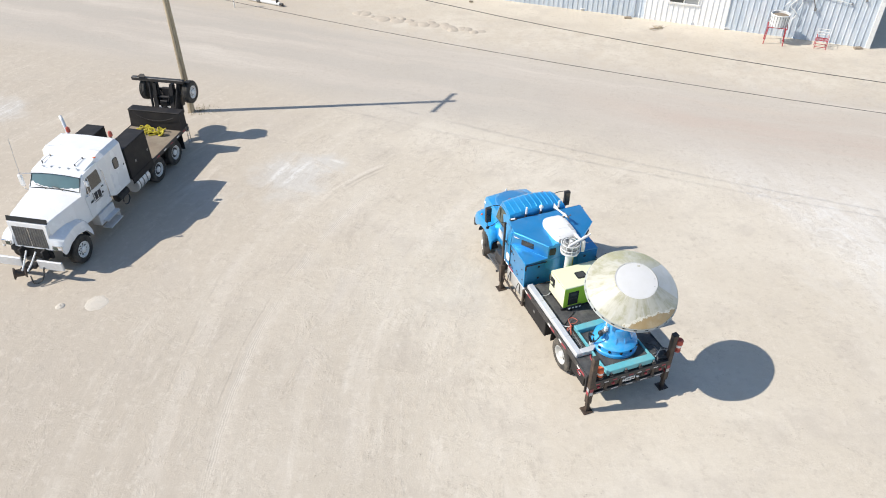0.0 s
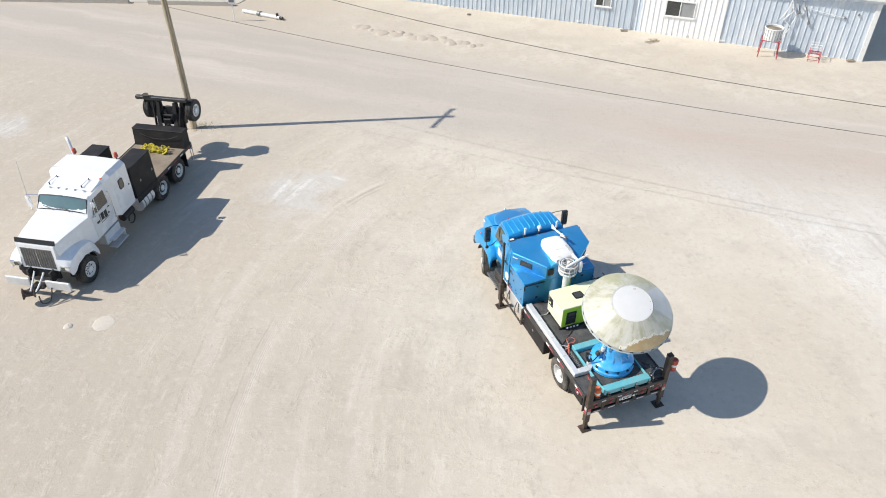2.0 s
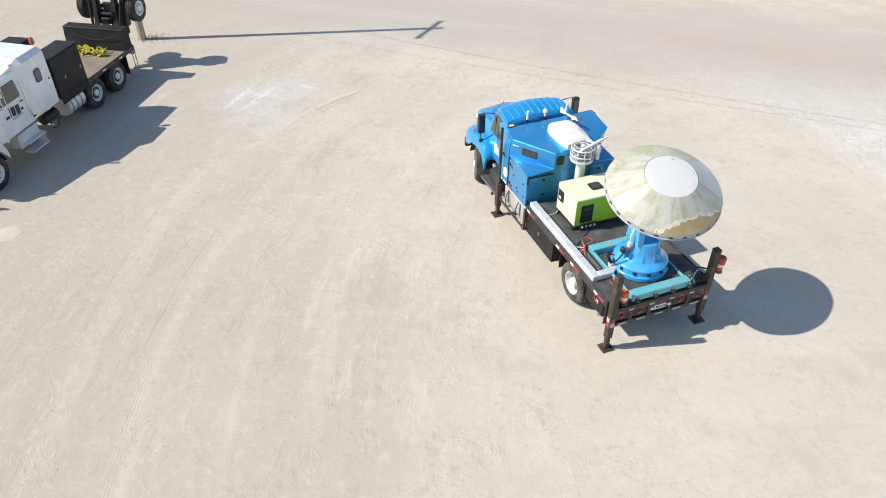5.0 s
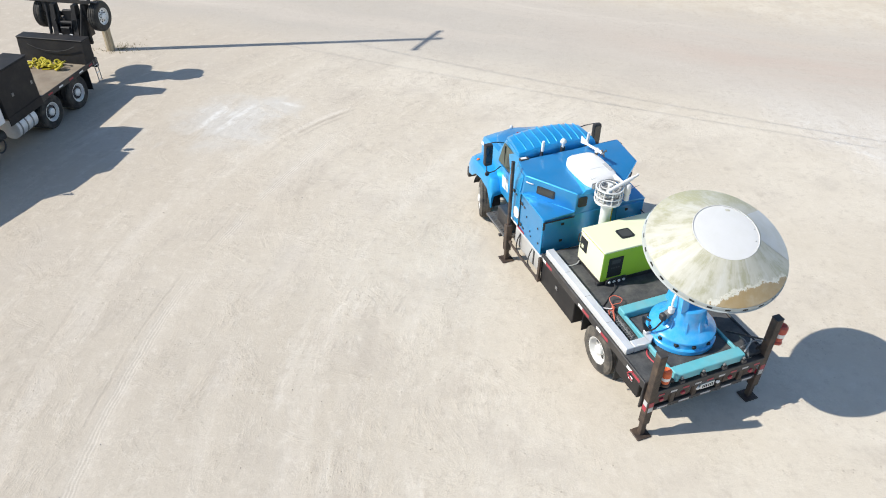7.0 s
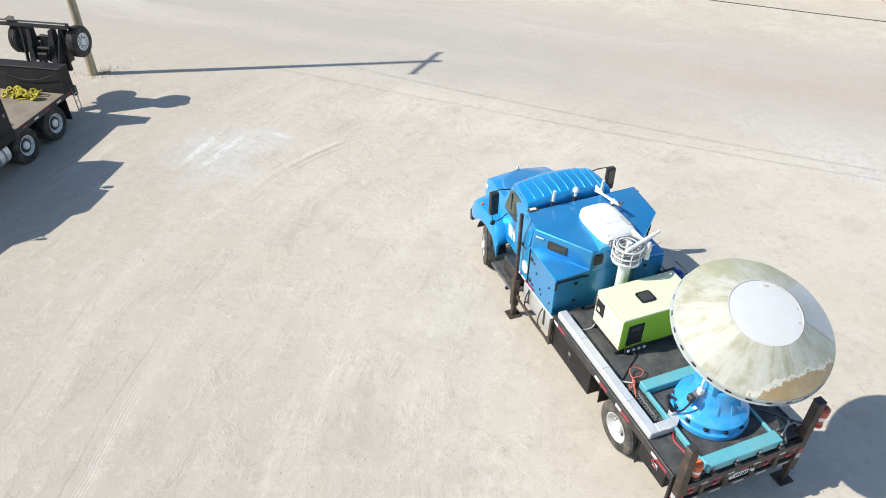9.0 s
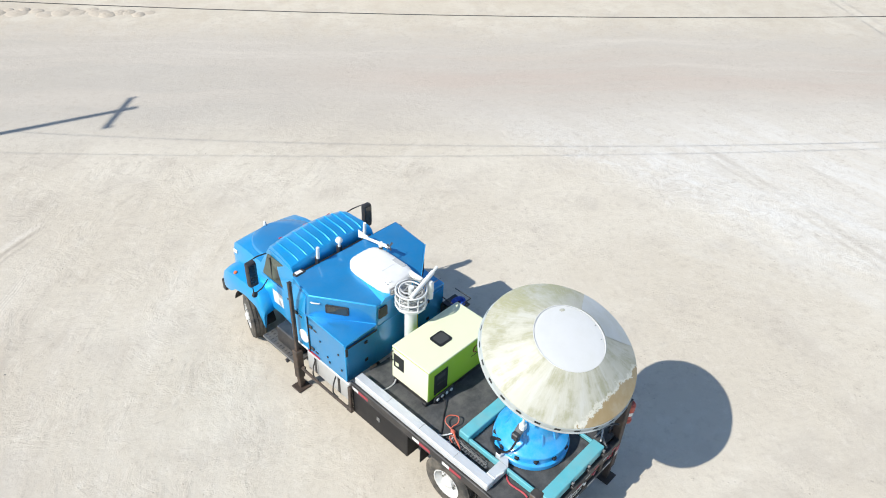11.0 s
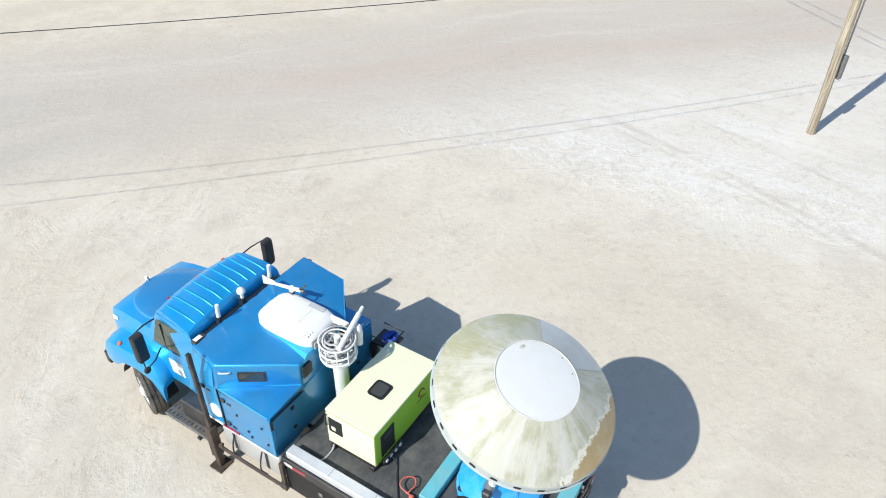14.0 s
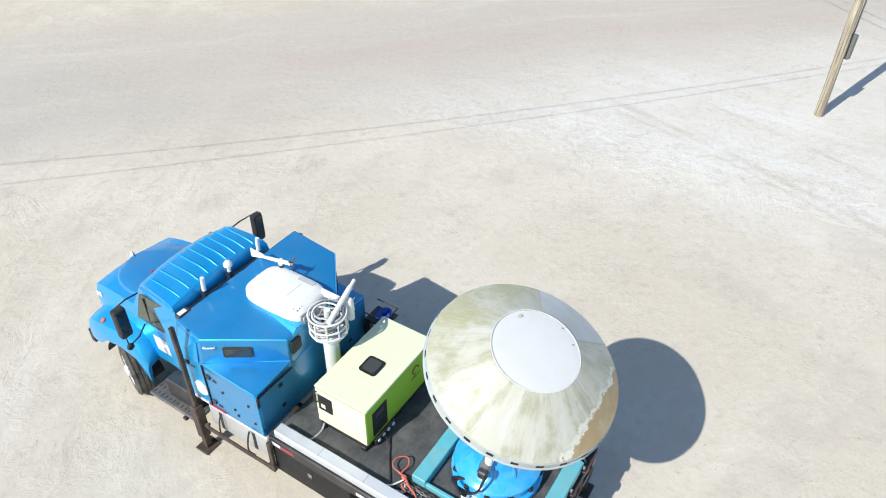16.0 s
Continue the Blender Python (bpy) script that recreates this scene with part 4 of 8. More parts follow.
        fr = part("diagonal_window_frame", plate(rounded(inset_quad(q, u0, u1, 0.30, 0.76, 0.035), 0.03), 0.03), M_BLACK, up)
        part("pane", plate(rounded(inset_quad(q, u0 + 0.02, u1 - 0.02, 0.36, 0.70, 0.04), 0.03), 0.006), M_GLASS, fr)
        # rear windows
        x0, x1 = (-0.47, -0.26) if s < 0 else (0.36, 0.57)
        fr = part("rear_window_frame", plate(rounded([(x1, yb - 0.004, 2.20), (x0, yb - 0.004, 2.20), (x0, yb - 0.004, 2.44), (x1, yb - 0.004, 2.44)], 0.04), 0.02), M_BLACK, up)
        part("pane", plate(rounded([(x1 - 0.02, yb - 0.012, 2.22), (x0 + 0.02, yb - 0.012, 2.22), (x0 + 0.02, yb - 0.012, 2.42), (x1 - 0.02, yb - 0.012, 2.42)], 0.04), 0.01), M_GLASS2, fr)
    # rear wall panels with latches
    for s in (-1, 1):
        x0, x1 = sorted((s * 0.56, s * 1.235))
        pn = part("rear_locker_door", box(x0, x1, yb - 0.02, yb - 0.002, 1.3, 1.98, 0.006), M_BLUEGLOSS, sh)
        for z in (1.42, 1.86):
            part("t_handle", box((x0 + x1) / 2 + s * -0.1 - 0.035, (x0 + x1) / 2 + s * -0.1 + 0.035, yb - 0.035, yb - 0.018, z - 0.03, z + 0.03, 0.004), M_DARK, pn)
    part("top_gasket", box(-1.22, -0.52, yb - 0.024, yb - 0.021, 1.965, 2.0, 0.0), M_DARK, sh)
    part("corner_clip", box(-1.275, -1.22, yb - 0.035, yb + 0.02, 1.80, 2.0, 0.006), M_BLACK, sh)
    part("corner_post", cyl((-1.26, yb - 0.005, 1.2), (-1.26, yb - 0.005, 2.05), 0.022, seg=10), M_BLUE, sh)
    # raised spine that carries the roof unit
    sp = part("roof_spine", loft([[(-0.46, yb - 0.002, 2.48), (0.58, yb - 0.002, 2.52), (0.46, 5.42, 2.52), (-0.26, 5.42, 2.52)], [(-0.30, yb - 0.002, 2.60), (0.54, yb - 0.002, 2.60), (0.42, 5.36, 2.58), (-0.22, 5.36, 2.58)]]), M_BLUE, up)


def cab(t):
    # cross-sections from the back of the cab to the grille
    def sect(y, zb, zt, w, crown, n=7):
        top = [(w * (1 - 2 * i / (n - 1)), y, zt + crown * (1 - (1 - 2 * i / (n - 1)) ** 2)) for i in range(n)]
        return [(-w - 0.03, y, zb)] + [(-w - 0.04, y, zt - 0.35)] + [(p[0] * -1, p[1], p[2]) for p in top] + [(w + 0.04, y, zt - 0.35), (w + 0.03, y, zb)]
    c = part("cab", loft([sect(6.0, 1.0, 2.42, 1.0, 0.05), sect(6.02, 1.0, 2.53, 0.99, 0.08), sect(6.08, 1.0, 2.60, 0.975, 0.10), sect(6.3, 1.0, 2.64, 0.955, 0.12), sect(6.72, 1.0, 2.66, 0.91, 0.12), sect(6.88, 1.0, 2.61, 0.885, 0.11), sect(6.97, 1.0, 2.50, 0.87, 0.09), sect(7.30, 1.0, 1.95, 0.90, 0.06), sect(7.34, 0.95, 1.80, 0.92, 0.03)]), M_BLUE, t, "bright blue steel cab", smooth=35)
    for i in range(9):
        x = -0.78 + i * 0.195
        cr = 1 - (x / 0.94) ** 2
        zz = 2.65 + 0.12 * cr
        part("roof_rib", tube([(x, y, z) for y, z in ((6.11, zz - 0.044 - 0.02 * cr), (6.16, zz - 0.03 - 0.012 * cr), (6.3, zz - 0.004), (6.5, zz + 0.006), (6.72, zz + 0.014), (6.80, zz - 0.010))], 0.014, 8), M_RIB, c, smooth=60)
    for s in (-1, 1):
        part("roof_drip_rail", tube([(s * 0.90, 6.90, 2.53), (s * 0.945, 6.5, 2.57), (s * 0.985, 6.06, 2.53)], 0.014, 6), M_BLUEGLOSS, c, smooth=60)
    for x in (-0.6, 0.0, 0.6):
        part("roof_marker_lamp", box(x - 0.035, x + 0.035, 6.90, 6.945, 2.565 + 0.09 * (1 - x * x), 2.59 + 0.09 * (1 - x * x), 0.008), M_RED, c)
    # glass
    ws = [(-0.82, 7.27, 2.03), (0.82, 7.27, 2.03), (0.80, 7.0, 2.50), (-0.80, 7.0, 2.50)]
    w = part("windscreen", plate(inset_quad([ws[1], ws[0], ws[3], ws[2]], 0.02, 0.98, 0.02, 0.98, 0.012), 0.01), M_WSHIELD, c)
    part("screen_pillar", tube([(0, 7.29, 2.04), (0, 7.03, 2.44)], 0.014, 6), M_BLACK, w)
    for s in (-1, 1):
        x = s * 0.955
        q = [(x, 6.22, 1.84), (x, 7.16, 1.84), (s * 0.93, 6.92, 2.46), (s * 0.955, 6.22, 2.48)]
        if s < 0:
            q = [q[1], q[0], q[3], q[2]]
        dq = [(s * 0.972, 6.12, 1.05), (s * 0.962, 7.1, 1.05), (s * 0.962, 7.18, 1.82), (s * 0.978, 6.12, 1.82)]
        if s < 0:
            dq = [dq[1], dq[0], dq[3], dq[2]]
        dr = part("cab_door", plate(inset_quad(dq, 0, 1, 0, 1, 0.008), 0.014), M_BLUE, c)
        gl = part("door_glass", plate(rounded(inset_quad(q, 0.03, 0.97, 0.02, 0.98, 0.02), 0.05), 0.012), M_GLASS2, dr)
        part("vent_bar", box(min(s * 0.93, s * 0.978), max(s * 0.93, s * 0.978), 6.80, 6.82, 1.85, 2.40, 0.003), M_BLACK, dr)
        part("door_handle", box(min(s * 0.98, s * 1.0), max(s * 0.98, s * 1.0), 6.18, 6.32, 1.66, 1.70, 0.004), M_BLACK, dr)
        part("white_door_mark", plate(inset_quad(dq, 0.30, 0.62, 0.30, 0.72, 0.014) if s < 0 else inset_quad(dq, 0.38, 0.70, 0.30, 0.72, 0.014), 0.004), M_WPLAST, dr)
        # grab rail and mirror
        mx = s * 1.45
        arm = part("mirror_arm", tube([(s * 0.93, 6.98, 2.40), (s * 1.2, 6.88, 2.52), (mx, 6.76, 2.60), (mx, 6.76, 1.78), (s * 1.2, 6.85, 1.74), (s * 0.98, 6.98, 1.76)], 0.014, 6, smooth=False), M_BLACK, c)
        mr = part("mirror", box(min(mx - 0.10, mx + 0.10), max(mx - 0.10, mx + 0.10), 6.66, 6.79, 2.04, 2.60, 0.04, seg=2), M_BLACK, arm, "tall black door mirror")
        part("mirror_glass", box(mx - 0.085, mx + 0.085, 6.652, 6.659, 2.14, 2.56, 0.002), M_GLASS, mr)
        part("spot_mirror", lathe([(0, 0.03), (0.05, 0.025), (0.065, 0.0), (0.05, -0.03), (0, -0.035)], (mx, 6.72, 1.80), (0, -1, 0), 14), M_BLACK, arm, smooth=True)
    # hood
    def hs(y, zb, w, zt, crown, n=7):
        top = [(-w + 2 * w * i / (n - 1), y, zt + crown * (1 - (-1 + 2 * i / (n - 1)) ** 2)) for i in range(n)]
        return [(-w - 0.06, y, zb)] + [(-w - 0.05, y, zt - 0.14)] + top + [(w + 0.05, y, zt - 0.14), (w + 0.06, y, zb)]
    h = part("hood", loft([hs(7.32, 1.0, 0.86, 1.93, 0.10), hs(7.6, 1.0, 0.84, 1.91, 0.10), hs(8.1, 1.0, 0.80, 1.86, 0.08), hs(8.42, 1.0, 0.77, 1.80, 0.07), hs(8.54, 0.95, 0.74, 1.72, 0.05), hs(8.60, 0.9, 0.70, 1.58, 0.03)]), M_BLUE, t, "bright blue sloping hood", smooth=30)
    def hz(x, y):
        k = [(7.32, 0.86, 1.93, 0.10), (7.6, 0.84, 1.91, 0.10), (8.1, 0.80, 1.86, 0.08), (8.42, 0.77, 1.80, 0.07)]
        for p, q in zip(k, k[1:]):
            if y <= q[0] or q is k[-1]:
                f = (y - p[0]) / (q[0] - p[0])
                w_, z_, c_ = [p[m] + (q[m] - p[m]) * f for m in (1, 2, 3)]
                return z_ + c_ * (1 - (x / w_) ** 2)
    secs = []
    for y, w_ in ((7.34, 0.70), (7.58, 0.73), (7.8, 0.70), (8.0, 0.64), (8.15, 0.56), (8.28, 0.44), (8.36, 0.28), (8.39, 0.12)):
        row = [(-w_, -0.02), (-w_ + 0.015, 0.022), (-w_ + 0.05, 0.034), (-w_ * 0.4, 0.034), (w_ * 0.4, 0.034), (w_ - 0.05, 0.034), (w_ - 0.015, 0.022), (w_, -0.02)]
        secs.append([(x, y, hz(x, y) + d) for x, d in row])
    part("hood_bulge", loft(secs), M_BLUEGLOSS, h, "raised centre panel of hood", smooth=50)
    part("hood_ornament", tube([(0, 8.40, 1.87), (0, 8.46, 1.94), (-0.06, 8.36, 1.93)], 0.03, 6), M_WSTEEL, h)
    gr = part("grille", box(-0.62, 0.62, 8.57, 8.63, 0.92, 1.56, 0.02), M_CHROME, t)
    for i in range(7):
        part("grille_bar", box(-0.57, 0.57, 8.628, 8.64, 0.98 + i * 0.078, 1.015 + i * 0.078, 0.003), M_BLACK, gr)
    for s in (-1, 1):
        # fender: a swept arch over the front wheel
        secs = []
        for y, zt, zo in ((6.92, 1.10, 0.62), (7.02, 1.36, 0.78), (7.18, 1.45, 1.04), (7.55, 1.48, 1.12), (7.92, 1.46, 1.06), (8.12, 1.43, 0.90), (8.36, 1.36, 0.80), (8.54, 1.20, 0.76)):
            k = 1.0 if y < 8.2 else 1.0 - (y - 8.2) * 0.2
            out = 1.22 * k
            secs.append([(s * 0.70 * k, y, zt + 0.03), (s * 1.0 * k, y, zt), (s * (out - 0.05), y, zt - 0.06), (s * out, y, zt - 0.2 if zt - 0.2 > zo else zo + 0.02), (s * out, y, zo), (s * (out - 0.03), y, zo), (s * (out - 0.08), y, zt - 0.16 if zt - 0.16 > zo else zo + 0.01), (s * 0.72 * k, y, zt - 0.08)])
        f = part("fender", loft(secs), M_BLUE, t, smooth=45)
        part("hood_side_mark", plate([(s * 0.845, 8.30, 1.60), (s * 0.835, 8.45, 1.58), (s * 0.825, 8.45, 1.66), (s * 0.835, 8.30, 1.69)], 0.006), M_WPLAST, h)
        part("fender_lining", lathe([(0.60, -0.12), (0.60, 0.12)], (s * 1.04, 7.55, 0.52), (1, 0, 0), 16, a0=10, a1=170), M_DARK, f)
        part("turn_lamp", lathe([(0, 0.02), (0.035, 0.015), (0.045, 0)], (s * 1.12, 8.0, 1.42), (s * 0.5, 0.2, 1), 12), M_ORANGE, f, smooth=True)
        part("headlamp", box(min(s * 0.66, s * 0.95), max(s * 0.66, s * 0.95), 8.50, 8.57, 1.02, 1.18, 0.02, seg=2), M_CHROME, f, "clear headlamp lens")
    bmp = part("front_bumper", box(-1.10, 1.10, 8.62, 8.74, 0.5, 0.80, 0.03, seg=2), M_BLACK, t)
    # roof-edge fittings: two white antennas, a ball and a small lamp on the rear edge of the cab roof
    for x in (-0.51, 0.65):
        part("roof_antenna", cyl((x, 5.86, 2.70), (x, 5.84, 2.95), 0.036, 0.032, seg=12), M_WPLAST, c, "short white antenna stub")
        part("antenna_foot", box(x - 0.022, x + 0.022, 5.84, 5.93, 2.48, 2.71, 0.008), M_BLACK, c)
    part("dome_antenna", lathe([(0.03, -0.1), (0.03, 0), (0.07, 0.02), (0.07, 0.06), (0.045, 0.1), (0, 0.115)], (0.02, 5.87, 2.79), (0, 0, 1), 18), M_WPLAST, c, "white dome antenna", smooth=True)
    part("dome_bracket", box(-0.01, 0.07, 5.84, 5.94, 2.52, 2.70, 0.01), M_BLACK, c)
    wl = part("work_lamp", box(-1.07, -0.84, 5.80, 5.92, 2.53, 2.60, 0.015), M_BLACK, c, "black work lamp")
    part("lamp_face", box(-1.04, -0.90, 5.82, 5.90, 2.602, 2.608, 0.002), M_WPLAST, wl)
    # dark block added in the open gap behind the cab, in place of its shade
    part("gap_shade", box(-0.9, 0.9, 5.87, 5.975, 1.3, 2.5, 0.01), M_DARK, c)


truck = radar_truck()


def roof_unit():
    t = thing("roof_air_conditioner", (0.15, 4.8, 2.59), "white moulded air conditioner housing on blue shelter roof", "air conditioner", TRUCK)
    def ring(k, z, y0, y1, w):
        pts = []
        for i in range(24):
            a = 2 * math.pi * i / 24
            cx, cy = math.cos(a), math.sin(a)
            e = 0.48
            pts.append((0.14 + (abs(cx) ** e) * math.copysign(1, cx) * w * k, (y0 + y1) / 2 + (abs(cy) ** e) * math.copysign(1, cy) * (y1 - y0) / 2 * k, z))
        return pts
    h = part("housing", loft([ring(1.0, 2.54, 4.2, 5.42, 0.385), ring(1.0, 2.72, 4.2, 5.40, 0.385), ring(0.975, 2.765, 4.21, 5.38, 0.38), ring(0.90, 2.795, 4.22, 5.34, 0.375), ring(0.72, 2.808, 4.25, 5.28, 0.365), ring(0.3, 2.815, 4.3, 5.2, 0.35)]), M_ACWHITE, t, smooth=50)
    for i in range(7):
        for k in range(2 if i % 2 else 3):
            part("vent_hole", box(-0.17 + 0.05 * k, -0.155 + 0.05 * k, 4.30 + 0.062 * i, 4.332 + 0.062 * i, 2.785 + 0.007 * k, 2.807 + 0.003 * k, 0.0), M_WSTEEL, h)
    part("moulded_ridge", box(-0.02, 0.30, 4.62, 4.66, 2.808, 2.822, 0.006), M_ACWHITE, h)
    part("vent_grille", box(-0.18, 0.12, 4.19, 4.23, 2.60, 2.73, 0.006), M_GREY, h)
    for i in range(5):
        part("vent_slat", box(-0.17, 0.11, 4.178, 4.19, 2.612 + 0.024 * i, 2.622 + 0.024 * i, 0.001), M_WSTEEL, h)
    part("conduit_box", box(0.34, 0.44, 3.98, 4.40, 2.72, 2.79, 0.012), M_WPLAST, h, "white conduit box")
    part("blue_label", box(0.36, 0.44, 4.45, 4.75, 2.792, 2.812, 0.0), M_GREYCABLE, h)


roof_unit()


def mast():
    t = thing("instrument_mast", (0.04, 3.90, DECK), "white telescopic mast with cable cage and sensor arm", "mast", TRUCK)
    x, y = 0.04, 3.90
    p = part("mast_tube", lathe([(0.16, DECK), (0.16, DECK + 0.03), (0.115, DECK + 0.05), (0.115, 2.40), (0.13, 2.41), (0.13, 2.46), (0, 2.46)], (x, y, 0), seg=24), M_WSTEEL, t, "pale mast tube", smooth=30)
    part("yellow_strip", box(x + 0.10, x + 0.128, y - 0.06, y + 0.0, 1.4, 2.35, 0.004), M_YELLOW, p)
    zc0, zc1, R = 2.45, 2.80, 0.28
    cage = part("cage_floor", lathe([(0, zc0), (R, zc0), (R, zc0 + 0.03), (0, zc0 + 0.03)], (x, y, 0), seg=28), M_WSTEEL, t)
    for z in (zc0 + 0.05, (zc0 + zc1) / 2, zc1):
        part("cage_ring", tube([(x + R * math.cos(2 * math.pi * i / 16), y + R * math.sin(2 * math.pi * i / 16), z) for i in range(16)], 0.016, 6, closed=True), M_WSTEEL, cage)
    for i in range(10):
        a = 2 * math.pi * i / 10
        part("cage_bar", cyl((x + R * math.cos(a), y + R * math.sin(a), zc0), (x + R * math.cos(a), y + R * math.sin(a), zc1), 0.012, seg=6), M_WSTEEL, cage)
    rng = random.Random(4)
    pts = []
    for i in range(70):
        a = i * 0.72
        r = 0.18 + 0.05 * math.sin(i * 1.7) + rng.uniform(-0.03, 0.03)
        pts.append((x + r * math.cos(a), y + r * math.sin(a), zc0 + 0.06 + 0.0042 * i + rng.uniform(-0.02, 0.02)))
    part("coiled_cable", tube(pts, 0.018, 6), M_GREYCABLE, t, "coiled grey mast cable")
    for k in range(7):
        q = []
        for i in range(14):
            a = 2 * math.pi * i / 14
            r = 0.12 + 0.02 * k
            q.append((x + r * math.cos(a), y + r * math.sin(a), zc0 + 0.08 + 0.045 * k + 0.05 * math.sin(a + k * 1.3)))
        part("cable_loop", tube(q, 0.014, 6, closed=True), (M_GREY, M_GREYCABLE, M_WPLAST)[k % 3], t)
    # head: centre post, arm, upright sensor housing
    part("head_post", cyl((x, y, 2.46), (x, y, 2.86), 0.05, seg=14), M_WSTEEL, t)
    arm = part("sensor_arm", cyl((x - 0.16, y - 0.16, 2.80), (x + 0.52, y - 0.02, 2.92), 0.042, seg=14), M_WPLAST, t, "white sensor arm")
    part("arm_tip", cyl((x + 0.52, y - 0.02, 2.92), (x + 0.66, y + 0.01, 2.945), 0.028, seg=12), M_WPLAST, arm)
    hs = part("sensor_housing", lathe([(0, -0.02), (0.055, 0), (0.06, 0.1), (0.045, 0.13), (0.07, 0.16), (0.07, 0.34), (0.045, 0.38), (0, 0.39)], (x + 0.37, y - 0.12, 2.46), (0.0, 0.05, 1), 18), M_WPLAST, t, "white upright sensor housing", smooth=True)
    part("thin_probe", cyl((x + 0.3, y + 0.05, 2.55), (x + 0.66, y - 0.1, 2.75), 0.006, seg=6), M_GREY, t)


mast()


def wind_vane():
    """A propeller wind vane: stand, pivot, boom with a tail fin at one end and a hub with four blades at the other."""
    t = thing("wind_vane", (0.46, 5.16, 2.585), "white wind vane with tail fin on dark stand beside roof unit", "wind vane", TRUCK)
    part("stand", lathe([(0.05, 2.585), (0.05, 2.61), (0.026, 2.62), (0.026, 2.80), (0.04, 2.81), (0.04, 2.86), (0, 2.86)], (0.46, 5.16, 0), seg=14), M_JACK, t, "dark steel stand", smooth=30)
    part("pivot", lathe([(0, 2.855), (0.045, 2.855), (0.045, 2.93), (0.03, 2.95), (0, 2.95)], (0.46, 5.16, 0), seg=16), M_WPLAST, t, smooth=30)
    tail, nose = Vector((0.40, 5.62, 2.87)), Vector((0.49, 4.98, 2.92))
    d = (nose - tail).normalized()
    part("boom", cyl(tail, nose, 0.024, 0.036, seg=12), M_WPLAST, t)
    up = Vector((0, 0, 1))
    side = d.cross(up).normalized() * 0.008
    fin = [tail - d * 0.10 - up * 0.05, tail + d * 0.10 - up * 0.03, tail + d * 0.14 + up * 0.05, tail - d * 0.10 + up * 0.12]
    part("tail_fin", loft([[p - side for p in fin], [p + side for p in fin]]), M_WPLAST, t, "white swept tail fin")
    hub = part("propeller_hub", lathe([(0, 0.06), (0.022, 0.045), (0.03, 0.0), (0.03, -0.03), (0, -0.03)], nose, d, 14), M_GREY, t, smooth=40)
    for k in range(4):
        r = Matrix.Rotation(k * math.pi / 2 + 0.4, 3, d) @ up
        q = r.cross(d)
        part("blade", plate([nose + r * 0.02 - q * 0.012, nose + r * 0.11 - q * 0.03, nose + r * 0.11 + q * 0.02 + d * 0.02, nose + r * 0.02 + q * 0.012 + d * 0.01], 0.004), M_GREY, hub)


wind_vane()


